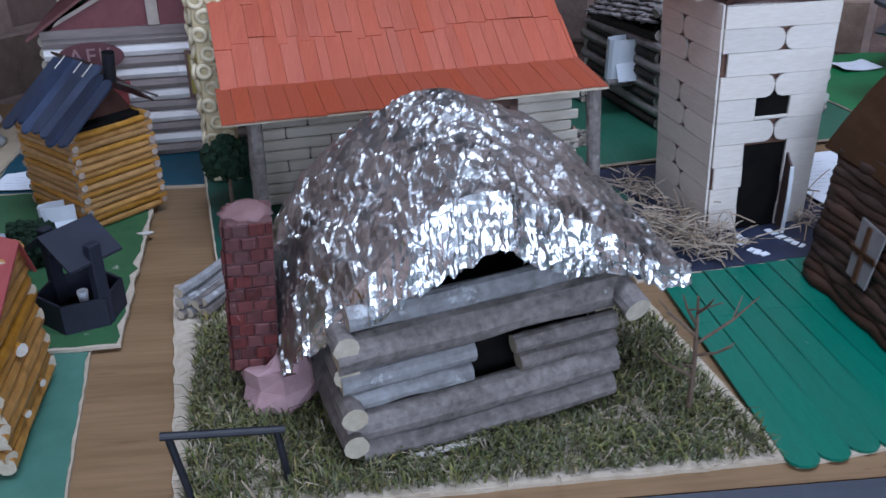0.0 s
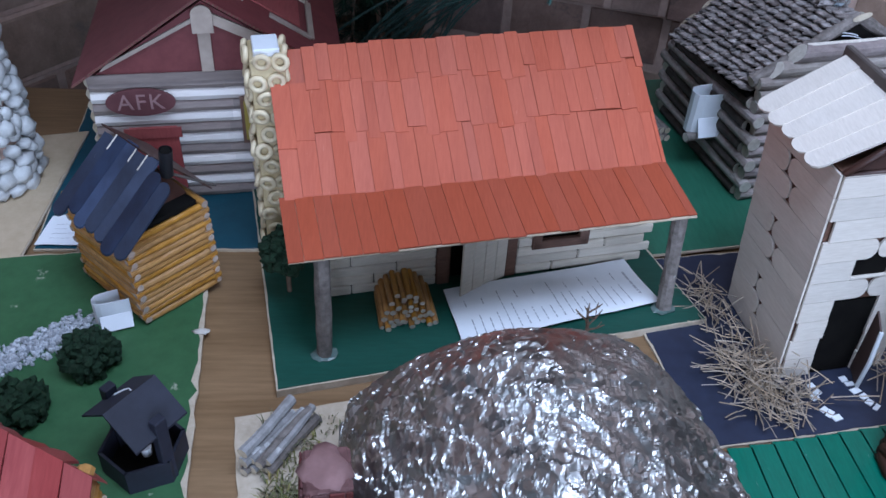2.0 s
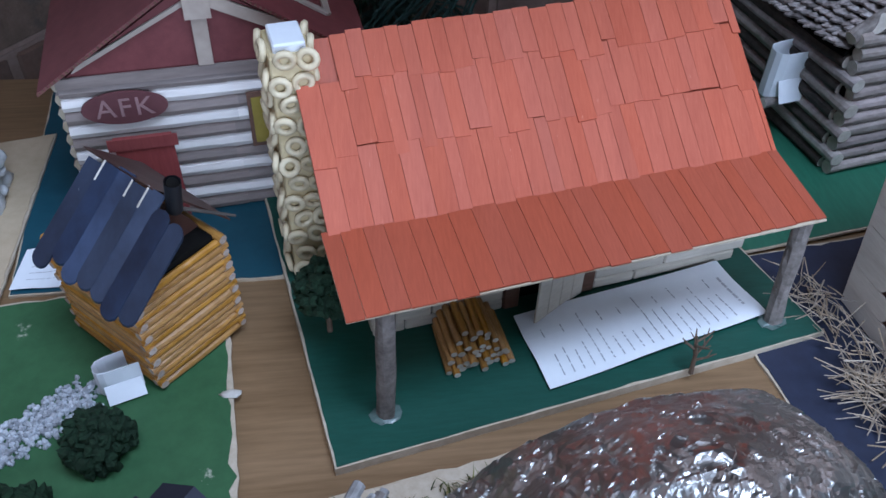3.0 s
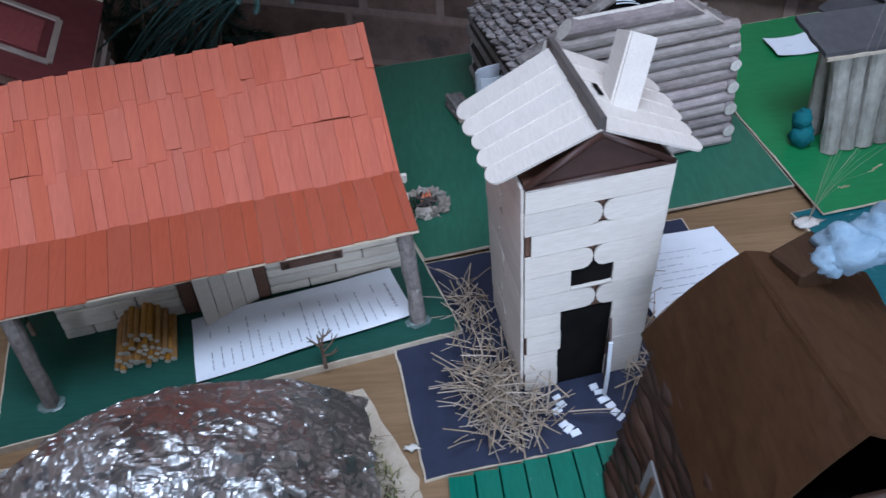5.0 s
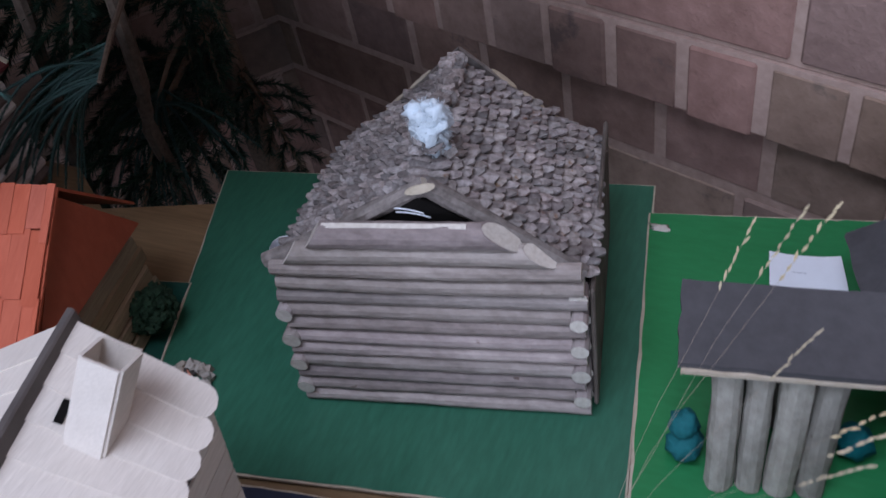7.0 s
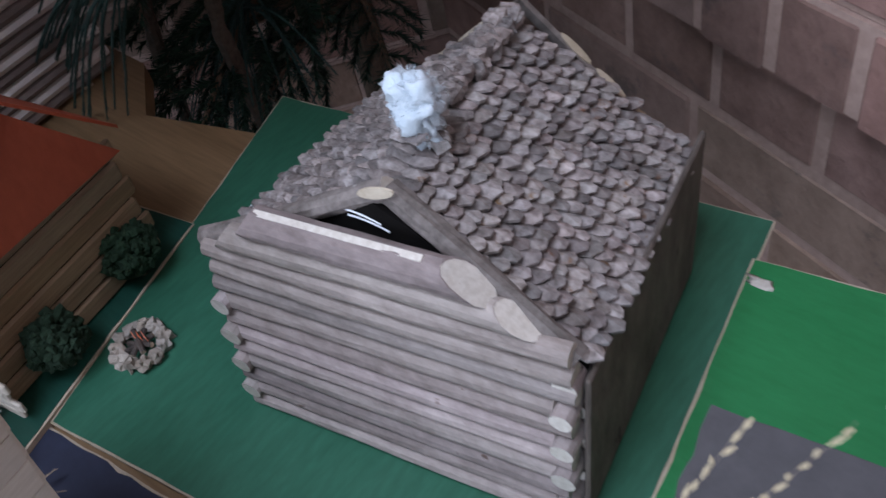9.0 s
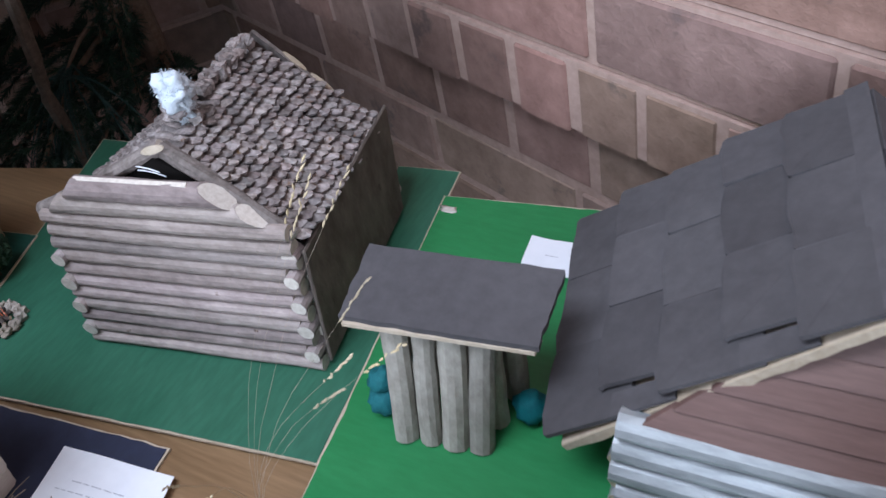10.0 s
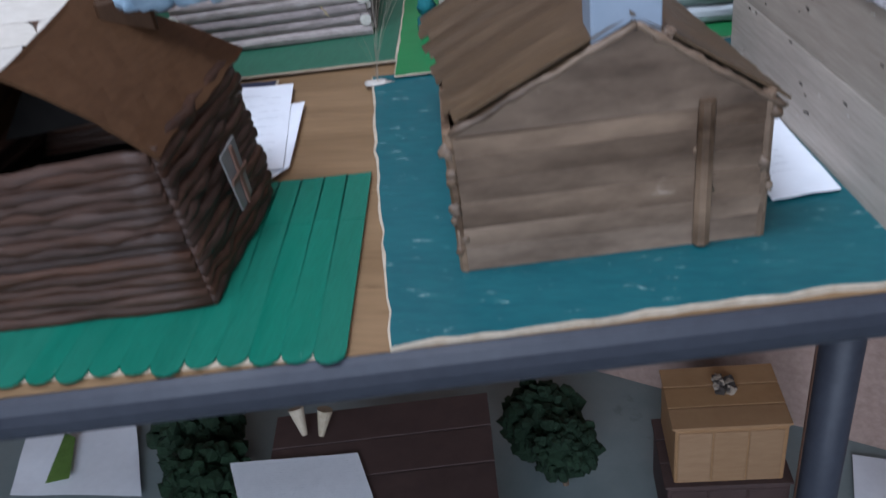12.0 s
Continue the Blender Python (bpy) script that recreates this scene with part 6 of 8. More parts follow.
# ---- amber twig outhouse ----
def outhouse():
    th = thing("twig_outhouse", (-0.285, 0.74, 0.0064), "amber varnished twig hut with a navy plank roof", "model hut")
    f = axes((-0.280, 0.700, 0.0064), 46, 0.06)
    W, D, r = 0.069, 0.082, 0.00285
    n = 15
    for k in range(n):
        z = r + k * 0.00545
        e = 0.004 if k % 2 else 0.0015
        for a, b in ((f(-e, 0, z), f(W + e, 0, z)), (f(-e, D, z), f(W + e, D, z))):
            part("twig", Geo().log(a, b, r * RNG.uniform(0.92, 1.08), 9, 6, 0.09, 0.010), [M["amber"], M["twigend"]], th)
        z += 0.0027
        e = 0.0015 if k % 2 else 0.004
        for x in (0, W):
            part("twig", Geo().log(f(x, -e, z), f(x, D + e, z), r * RNG.uniform(0.92, 1.08), 9, 6, 0.09, 0.010), [M["amber"], M["twigend"]], th)
    # the hut is open here; this brown panel is added for its dark inside
    part("gable", Geo().prism([f(0.004, 0.016, 0.083), f(W - 0.002, 0.016, 0.083), f(W - 0.006, 0.016, 0.092), f(0.043, 0.016, 0.121)], f(0, 0.002, 0) - f(0, 0, 0)), M["darkgloss"], th, "dark brown panel added for the hut's dark inside")
    # gaps between twigs get their shade from this near-black core
    g = Geo().box(0.003, W - 0.003, 0.003, D - 0.003, 0, 0.084)
    part("inner_box", g.mapped(mapv(f)), M["dark"], th)
    # roof planks
    rz = 0.1245
    for k in range(7):
        y0 = -0.017 + 0.0136 * k
        y1 = y0 + 0.0140
        e = (0.006, 0.003, 0.007, 0.008, 0.006, 0.011, 0.004)[k]
        j2 = (-0.004, -0.002, 0.004, 0.002, 0.005, 0.003, 0.001)[k]
        lo, hi, up = f(-0.021 + e, (y0 + y1) / 2, 0.074 + e * 0.7), f(0.042 + j2, (y0 + y1) / 2, rz - 0.004 + j2 * 0.75), 0.0004 * (k % 2)
        g = Geo().stick(lo + EZ * up, hi + EZ * up, f(0, 1, 0) - f(0, 0, 0), EZ, 0.0148, 0.0020, True, k in (0, 1))
        plank = part("roof_plank", g, M["navyroof"], th, "navy painted stick with a broken end")
        if k in (2, 3, 5):
            a = hi + EZ * (up + 0.0022) + (f(0, 1, 0) - f(0, 0, 0)) * 0.0062
            b = a.lerp(lo + EZ * (up + 0.0022) + (f(0, 1, 0) - f(0, 0, 0)) * 0.0062, (0.16, 0.30, 0.20)[k % 3])
            part("bare_edge", Geo().stick(a, b, f(0, 1, 0) - f(0, 0, 0), EZ, 0.0013, 0.0005, False, False), M["cutwhite"], plank, "bare splintered wood")
    g = Geo().prism([f(W + 0.010, -0.002, 0.090), f(W + 0.012, D + 0.004, 0.090), f(0.045, D + 0.004, rz), f(0.045, 0.020, rz)], EZ * 0.002)
    part("roof_back", g, M["darkgloss"], th, "dark brown rear slope")
    part("loose_twig", Geo().tube([f(0.052, 0.010, 0.112), f(W + 0.012, -0.006, 0.095)], [0.0014, 0.0010], 7), M["barkdark"], th, "dark broken twig")
    part("stovepipe", Geo().tube([f(0.050, 0.010, 0.112), f(0.050, 0.004, 0.1365)], [0.0052, 0.0052], 14, False), M["black"], th, "short black stovepipe", smooth=True)
    # near-black disc paints the shade in the pipe's mouth
    part("pipe_inside", Geo().tube([f(0.050, 0.0045, 0.1345), f(0.050, 0.004, 0.1350)], [0.0040, 0.0040], 14), M["dark"], th)


outhouse()


# ---- striped house with the oval sign ----
def striped_house():
    th = thing("striped_house", (-0.245, 0.95, 0.0034), "white and brown striped log house with a maroon roof", "model house")
    f = axes((-0.349, 0.873, 0.0034), 7.0, 0.07)
    W, D, H = 0.212, 0.16, 0.122
    n = 11
    for k in range(n):
        z = H * (k + 0.5) / n
        mt = M["paintlogw"] if k % 2 else M["paintlogg"]
        cut = 0.118 + 0.004 * math.sin(k)
        for a, b in ((0.0, cut), (cut, W)):
            part("log", Geo().log(f(a, 0, z), f(b, 0, z), H / n * 0.56, 8, 5, 0.05, 0.003), [mt, M["cut"]], th)
        for x in (0, W):
            part("log", Geo().log(f(x, 0.005, z), f(x, D, z), H / n * 0.54, 8, 4, 0.05), [mt, M["cut"]], th)
    # near-black core colours the gaps between logs as shade
    g = Geo().box(0.003, W - 0.003, 0.004, D, 0, H)
    part("inner_box", g.mapped(mapv(f)), M["dark"], th)
    Y = f(0, 1, 0) - f(0, 0, 0)
    ap = f(0.104, -0.004, 0.191)
    part("gable", Geo().prism([f(0.0, -0.004, H + 0.001), f(W, -0.004, H + 0.001), ap], Y * 0.004), M["maroon"], th, "maroon card gable")
    part("gable_sill", Geo().stick(f(0.0, -0.006, H + 0.003), f(W, -0.006, H + 0.003), EZ, -Y, 0.008, 0.002, False, False), M["paintlogg"], th)
    for x in (0.014, W - 0.014):
        part("gable_stick", Geo().stick(f(x, -0.005, H + 0.012), f(0.104, -0.005, 0.180), EZ + (f(1, 0, 0) - f(0, 0, 0)) * 0.9, -Y, 0.0095, 0.002, True, True), M["greystick"], th, "greige stick on the gable")
    part("gable_stick", Geo().stick(f(0.104, -0.0075, H + 0.008), f(0.104, -0.0075, 0.182), f(1, 0, 0) - f(0, 0, 0), -Y, 0.0105, 0.002, False, False), M["greystick"], th)
    part("gable_block", Geo().stick(f(0.104, -0.010, 0.166), f(0.104, -0.010, 0.190), f(1, 0, 0) - f(0, 0, 0), -Y, 0.018, 0.002, False, True), M["greystick"], th)
    for s, xe in ((-1, -0.012), (1, W + 0.012)):
        e0, e1, r0, r1 = f(xe, -0.012, H - 0.002), f(xe, D + 0.01, H - 0.002), f(0.104, -0.012, 0.196), f(0.104, D + 0.01, 0.196)
        roof = part("roof", Geo().prism([e0, e1, r1, r0], EZ * 0.003), M["maroon"], th, "maroon corrugated card slope")
        up = (e1 - e0).cross(r0 - e0).normalized()
        up = up if up.z > 0 else -up
        for k in range(38):
            p = e0.lerp(r0, (k + 0.5) / 38) - Y * 0.001
            part("flute", Geo().tube([p + EZ * 0.0015, p + EZ * 0.0015 + Y * 0.004], [0.0010, 0.0010], 6), M["brownwood"], roof)
        if s > 0:
            P = lambda a, b: e0.lerp(r0, a).lerp(e1.lerp(r1, a), b) + up * 0.003
            for a, b in (((0.25, 0.20), (0.25, 0.62)), ((0.25, 0.62), (0.75, 0.62)), ((0.75, 0.20), (0.75, 0.62)), ((0.25, 0.20), (0.55, 0.20))):
                p, q = P(*a), P(*b)
                part("roof_stick", Geo().stick(p, q, up.cross(q - p), up, 0.006, 0.002, False, False), M["greystick"], roof, "greige stick framing the skylight")
            part("skylight", Geo().prism([P(0.33, 0.26), P(0.33, 0.56), P(0.68, 0.56), P(0.68, 0.26)], up * 0.0015), M["maroonlight"], roof)
        part("ridge_stick", Geo().stick(r0 + EZ * 0.004 + up * 0.001, r1 + EZ * 0.004 + up * 0.001, (r0 - e0), up, 0.010, 0.002, True, True), M["greystick"], th)
        part("verge_strip", Geo().stick(e1 + EZ * 0.003, r1 + EZ * 0.003, e1 - e0, up, 0.004, 0.002, False, False), M["cut"], th)
    # oval sign with its letters
    c = f(0.0425, -0.0085, 0.1035)
    X = f(1, 0, 0) - f(0, 0, 0)
    g = Geo().prism([c + X * 0.030 * math.cos(q) + EZ * 0.0135 * math.sin(q) for q in [2 * math.pi * k / 28 for k in range(28)]], -Y * 0.002)
    sign = part("sign", g, M["signred"], th, "oval maroon sign lettered AFK")
    cu = bpy.data.curves.new("letters", "FONT")
    cu.body, cu.size, cu.align_x, cu.align_y, cu.extrude, cu.space_character = "AFK", 0.021, "CENTER", "CENTER", 0.0003, 1.15
    tmp = bpy.data.objects.new("letters", cu)
    scene.collection.objects.link(tmp)
    dep = bpy.context.evaluated_depsgraph_get()
    me = bpy.data.meshes.new_from_object(tmp.evaluated_get(dep))
    bpy.data.objects.remove(tmp)
    lt = new("letters", me)
    me.materials.clear()
    me.materials.append(M["faded_letter"])
    lt.parent = sign
    lt.matrix_basis = Matrix.Translation(c - Y * 0.0024 - ORG[sign.name]) @ Euler((radians(86), 0, radians(7))).to_matrix().to_4x4()
    g = Geo().prism([f(0.030, -0.0075, 0.0), f(0.072, -0.0075, 0.0), f(0.070, -0.0075, 0.078), f(0.028, -0.0075, 0.078)], -Y * 0.003)
    door = part("door", g, M["maroonlight"], th, "dusty red plank door")
    part("lintel", Geo().stick(f(0.024, -0.011, 0.074), f(0.074, -0.011, 0.074), EZ, -Y, 0.010, 0.0015, False, False), M["maroonlight"], door)
    g = Geo().prism([f(0.128, -0.0075, 0.058), f(0.155, -0.0075, 0.058), f(0.155, -0.0075, 0.104), f(0.128, -0.0075, 0.104)], -Y * 0.002)
    win = part("window", g, M["brownwood"], th, "olive-yellow shuttered window")
    part("pane", Geo().prism([f(0.131, -0.0095, 0.062), f(0.152, -0.0095, 0.062), f(0.152, -0.0095, 0.100), f(0.131, -0.0095, 0.100)], -Y * 0.0015), M["olive"], win)


striped_house()


# ---- things on the grass board ----
def grass_patch():
    """Dry moss and grass round the foil cabin: many short bent blades."""
    poly = [Vector((x, y, 0)) for x, y in ((-0.154, 0.366), (0.161, 0.374), (0.131, 0.560), (0.096, 0.645), (-0.178, 0.598))]
    inside = lambda p: all((b - a).cross(p - a).z > 0 for a, b in zip(poly, poly[1:] + poly[:1]))
    rng = random.Random(5)
    g = Geo()
    n = 0
    while n < 15000:
        p = Vector((rng.uniform(-0.18, 0.158), rng.uniform(0.364, 0.65), 0))
        d = 0.5 + 0.5 * noise.noise(p * 30)
        if not inside(p) or rng.random() > 0.25 + d:
            continue
        if -0.055 < p.x < 0.075 and 0.43 < p.y < 0.57:
            continue
        if p.y > 0.54 and rng.random() < 0.72:
            continue
        h = rng.uniform(0.003, 0.0105) * (0.55 + 0.8 * d)
        a = rng.uniform(0, 6.283)
        t = Vector((math.cos(a), math.sin(a), 0))
        lean = rng.uniform(0.3, 1.6)
        w = rng.uniform(0.00035, 0.0008)
        s = Vector((-t.y, t.x, 0)) * w
        z0 = 0.003 + 0.0035 * d * rng.random()
        b = p + EZ * z0
        m = b + t * h * lean * 0.4 + EZ * h * 0.7
        e = b + t * h * lean + EZ * h * (1.0 - 0.25 * lean)
        g.add([b - s, b + s, m + s * 0.8, m - s * 0.8, e], [(0, 1, 2, 3), (3, 2, 4)])
        n += 1
    dry = Geo()
    for k in range(900):
        p = Vector((rng.uniform(-0.16, 0.155), rng.uniform(0.368, 0.62), 0.004))
        if not inside(p) or noise.noise(p * 22 + EZ * 3) < -0.05 or (-0.055 < p.x < 0.075 and 0.43 < p.y < 0.57):
            continue
        a, h = rng.uniform(0, 6.283), rng.uniform(0.008, 0.021)
        t = Vector((math.cos(a), math.sin(a), 0))
        s = Vector((-t.y, t.x, 0)) * 0.0004
        m, e = p + t * h * 0.45 + EZ * h * rng.uniform(0.25, 0.6), p + t * h + EZ * h * rng.uniform(0.05, 0.5)
        dry.add([p - s, p + s, m + s, m - s, e], [(0, 1, 2, 3), (3, 2, 4)])
    solo("dry_blades", dry, M["straw"], (0, 0.5, 0.003), "loose straw-coloured dry blades among the moss", "grass", kind="stuff")
    solo("grass", g, M["grass"], (0, 0.5, 0.003), "patchy dry green-brown moss and grass", "grass", kind="stuff")


grass_patch()


def bare_twig(base, h, n, seed, label):
    """A little leafless tree: a stem and forking side twigs."""
    rng = random.Random(seed)
    base = Vector(base)
    th = thing("bare_twig", base, label, "twig")
    top = base + Vector((rng.uniform(-0.004, 0.004), 0.004, h))
    part("stem", Geo().tube([base, base.lerp(top, 0.5) + EX * 0.001, top], [0.0018, 0.0014, 0.0007], 7), M["twig"], th)
    for k in range(n):
        a = base.lerp(top, 0.35 + 0.6 * k / n)
        q = rng.uniform(0, 6.28)
        d = Vector((math.cos(q), math.sin(q), rng.uniform(0.5, 1.1)))
        le = h * rng.uniform(0.25, 0.45)
        b = a + d * le * 0.6
        br = part("branch", Geo().tube([a, b, b + (d + EZ * 0.3) * le * 0.4], [0.0010, 0.0008, 0.0004], 6), M["twig"], th)
        e = b + Vector((math.cos(q + 0.9), math.sin(q + 0.9), 0.7)) * le * 0.4
        part("shoot", Geo().tube([b, e], [0.0006, 0.0003], 5), M["twig"], br)


bare_twig((0.124, 0.412, 0.003), 0.078, 7, 3, "bare grey twig stuck in the dry grass")
bare_twig((0.072, 0.676, 0.008), 0.034, 6, 8, "small bare twig on the dark green board")

# black tubular hurdle at the edge of the grass
hur = thing("black_hurdle", (-0.125, 0.375, 0.003), "small black rail on two legs in the grass", "rail")
pl, pr = Vector((-0.1595, 0.371, 0.0475)), Vector((-0.1010, 0.3815, 0.0385))
part("rail", Geo().tube([pl, pr], [0.0022, 0.0022], 10), M["black"], hur)
for p, q in ((pl + Vector((0.004, 0, -0.001)), Vector((-0.1490, 0.371, 0.003))), (pr + Vector((-0.004, 0, -0.001)), Vector((-0.1015, 0.382, 0.003)))):
    part("leg", Geo().tube([p, q], [0.0020, 0.0020], 10), M["black"], hur)

fw = thing("firewood_bundle", (-0.165, 0.577, 0.003), "small heap of grey split twigs on the cardboard", "firewood")
for k in range(9):
    a = Vector((-0.185 + 0.0055 * (k % 4), 0.553 + 0.002 * (k % 3), 0.0075 + 0.0075 * (k // 4)))
    b = a + Vector((0.028, 0.045, 0.001)) + Vector((RNG.uniform(-0.004, 0.004), RNG.uniform(-0.004, 0.004), 0))
    part("stick", Geo().log(a, b, RNG.uniform(0.0030, 0.0042), 8, 5, 0.1, 0.02), [M["birch" if k % 3 else "bark"], M["cut"]], fw)

# ---- round the orange house ----
pile = thing("woodpile", (-0.070, 0.715, 0.008), "stacked amber twigs with pale sawn ends", "woodpile")
fp = axes((-0.094, 0.688, 0.008), 8)
rowsn = (10, 9, 8, 6, 4)
for r_, n_ in enumerate(rowsn):
    for k in range(n_):
        x = 0.0245 + (k - (n_ - 1) / 2) * 0.0049
        y0 = RNG.uniform(-0.002, 0.006) + 0.003 * r_
        part("twig", Geo().log(fp(x, y0, 0.0026 + 0.0045 * r_), fp(x + RNG.uniform(-0.001, 0.001), 0.047 + RNG.uniform(-0.003, 0.003), 0.0026 + 0.0045 * r_), 0.0025 * RNG.uniform(0.85, 1.1), 8, 3, 0.06), [M["amber"], M["cutwhite"]], pile)


def sheet(corners, label, lines=(), sag=0.0015, n=14, name="paper_sheet", seed=1, lift=0.0):
    """A thin sheet of paper with plain grey bars for its unreadable lines: each line is (u0, u1, v, height)."""
    c = [Vector(p) for p in corners]

    def P(u, v, up=0.0):
        p = c[0].lerp(c[1], u).lerp(c[3].lerp(c[2], u), v)
        w = noise.noise(Vector((u * 2.2, v * 2.2, seed * 5.1)))
        return p + EZ * (sag * (0.6 + w) + up + lift * (u - 0.5) ** 2 * 4)
    th = thing(name, c[0], label, "paper")
    g = Geo()
    g.v = [P(i / n, j / n) for j in range(n + 1) for i in range(n + 1)] + [P(i / n, j / n, 0.0004) for j in range(n + 1) for i in range(n + 1)]
    m = n + 1
    o = m * m
    for j in range(n):
        for i in range(n):
            q = (j * m + i, j * m + i + 1, (j + 1) * m + i + 1, (j + 1) * m + i)
            g.f += [q[::-1], tuple(k + o for k in q)]
    rim = [i for i in range(m)] + [j * m + n for j in range(1, m)] + [n * m + i for i in range(n - 1, -1, -1)] + [j * m for j in range(n - 1, 0, -1)]
    g.f += [(a, b, b + o, a + o) for a, b in zip(rim, rim[1:] + rim[:1])]
    g.m = [0] * len(g.f)
    pp = part("page", g, M["paper"], th, smooth=False)
    for u0, u1, v, h in lines:
        # a line of plain word-long bars
        g = Geo()
        words = random.Random(int(u0 * 1000 + v * 7000) + seed)
        u = u0
        while u < u1 - 0.01:
            e = min(u1, u + words.uniform(0.03, 0.11))
            vs = []
            for i in range(4):
                q = u + (e - u) * i / 3
                vs += [P(q, v - h * 0.3, 0.0007), P(q, v + h * 0.3, 0.0007)]
            g.add(vs, [(2 * i, 2 * i + 2, 2 * i + 3, 2 * i + 1) for i in range(3)])
            u = e + words.uniform(0.012, 0.025)
        part("text_bar", g, M["ink"], pp)
    return th


# score sheets
lines = []
rl = random.Random(4)
for k in range(19):
    v = 0.08 + 0.044 * k
    lines.append((0.10, 0.10 + rl.uniform(0.2, 0.5), v, 0.009))
    if k % 2 == 0:
        lines.append((0.62, 0.62 + rl.uniform(0.1, 0.22), v, 0.009))
lines.append((0.22, 0.75, 0.94, 0.020))
sheet([(-0.027, 0.670, 0.009), (-0.040, 0.736, 0.009), (0.124, 0.775, 0.010), (0.144, 0.721, 0.010)], "white score sheet lying on the dark green board", [(a, b, v, h) for a, b, v, h in lines], 0.003, seed=2)
l2 = [(0.14 + 0.1 * (k % 2), 0.50 + 0.1 * (k % 3), 0.10 + 0.045 * k, 0.007) for k in range(18)] + [(0.72, 0.90, 0.10 + 0.09 * k, 0.006) for k in range(9)]
sheet([(0.441, 0.603, 0.0040), (0.462, 0.640, 0.0042), (0.437, 0.760, 0.0046), (0.340, 0.720, 0.0040)], "second white sheet under the first", (), 0.0012, seed=7)
sheet([(0.356, 0.618, 0.0056), (0.459, 0.634, 0.0056), (0.413, 0.800, 0.0054), (0.314, 0.788, 0.0054)], "white score sheet lying on the wood laminate", l2, 0.002, seed=3)
sheet([(0.816, 0.575, 0.0056), (0.860, 0.588, 0.0056), (0.823, 0.746, 0.0056), (0.780, 0.737, 0.0056)], "white sheet between the brown and plywood houses", [(0.25, 0.6, 0.2 + 0.06 * k, 0.006) for k in range(10)], 0.002, seed=5)
sheet([(0.560, 1.056, 0.0095), (0.614, 1.060, 0.0095), (0.605, 1.098, 0.0095), (0.555, 1.092, 0.0095)], "small white card on the bright green board", [(0.3, 0.5, 0.5, 0.03)], 0.0012, seed=6, lift=0.003)
sheet([(-0.400, 0.800, 0.0045), (-0.350, 0.800, 0.0045), (-0.352, 0.850, 0.0045), (-0.396, 0.842, 0.0045)], "white slip of paper under the navy roof", [(0.2, 0.8, 0.2 + 0.15 * k, 0.02) for k in range(4)], 0.001, seed=9)


def curled_card(o, yaw, w, h, label):
    """A card note bent round on itself, standing on its edge."""
    th = thing("folded_card", o, label, "card")
    f = axes(o, yaw)
    rim = [(1.0, 0.0), (0.6, -0.01), (0.2, 0.0), (0.06, 0.05), (0.0, 0.16), (0.01, 0.30), (0.10, 0.42), (0.30, 0.47), (0.75, 0.50)]
    g = Geo()
    for (x0, y0), (x1, y1) in zip(rim, rim[1:]):
        g.prism([f(x0 * w, y0 * w, 0), f(x1 * w, y1 * w, 0), f(x1 * w, y1 * w, h), f(x0 * w, y0 * w, h)], f(0, 0.0006, 0) - f(0, 0, 0))
    part("leaf", g, M["paper"], th)
    g = Geo().prism([f(0.12 * w, -0.010, 0.001), f(0.98 * w, -0.010, 0.001), f(0.98 * w, -0.001, h * 0.42), f(0.12 * w, -0.001, h * 0.42)], (f(0, 1, 0) - f(0, 0, 0)) * 0.0006)
    part("leaf", g, M["paper"], th)


curled_card((0.219, 0.934, 0.046), 12, 0.044, 0.044, "curled bluish white card hanging out of the cabin wall")
curled_card((-0.318, 0.694, 0.0075), 20, 0.028, 0.022, "folded white card by the gravel path")
lg = thing("small_woodpile", (0.215, 1.010, 0.0062), "little heap of grey twigs behind the cabin", "woodpile")
for k in range(6):
    a = Vector((0.205 + 0.006 * (k % 3), 0.985 + 0.004 * (k // 3), 0.010 + 0.007 * (k // 3)))
    part("twig", Geo().log(a, a + Vector((-0.012, 0.034, 0)), 0.0036, 8, 4, 0.08), [M["bark"], M["cut"]], lg)
br = thing("wall_twig", (0.243, 0.943, 0.036), "short grey twig sticking out of the cabin wall", "twig")
part("twig", Geo().log((0.216, 0.934, 0.043), (0.268, 0.947, 0.043), 0.0048, 9, 4, 0.06), [M["bark"], M["cutwhite"]], br)


def tufted(base, r, h, label, name="bush", stem=True, seed=0, group=""):
    """A sponge-like shrub: an uneven heap of small tufts on a short stem."""
    rng = random.Random(seed)
    base = Vector(base)
    th = thing(name, base, label, "shrub", group)
    part("stem", Geo().tube([base, base + EZ * h * 0.5], [r * 0.10, r * 0.08], 7), M["twig"], th)
    g = Geo()
    c = base + EZ * (h - r * 0.9)
    for k in range(170):
        d = Vector((rng.gauss(0, 1), rng.gauss(0, 1), rng.gauss(0, 1))).normalized()
        p = c + Vector((d.x, d.y, d.z * 0.85)) * r * rng.uniform(0.70, 1.0)
        q = Geo().blob(p, r * rng.uniform(0.12, 0.24), 6, 4, 0.8, k)
        g.add(q.v, q.f)
    q = Geo().blob(c, r * 0.80, 12, 8, 0.5, seed, squash=(1, 1, 0.85))
    g.add(q.v, q.f)
    part("foliage", g, M["bush"], th)


tufted((-0.170, 0.737, 0.008), 0.021, 0.062, "dark green sponge tree on a short stem", "sponge_tree", True, 1)
tufted((0.108, 0.902, 0.008), 0.020, 0.044, "dark green sponge shrub behind the house", seed=2, group="sponge shrubs")
tufted((0.130, 0.825, 0.008), 0.020, 0.044, "dark green sponge shrub beside the house", seed=3, group="sponge shrubs")
tufted((-0.312, 0.653, 0.0064), 0.021, 0.032, "dark green sponge shrub by the gravel path", stem=False, seed=4, group="sponge shrubs")
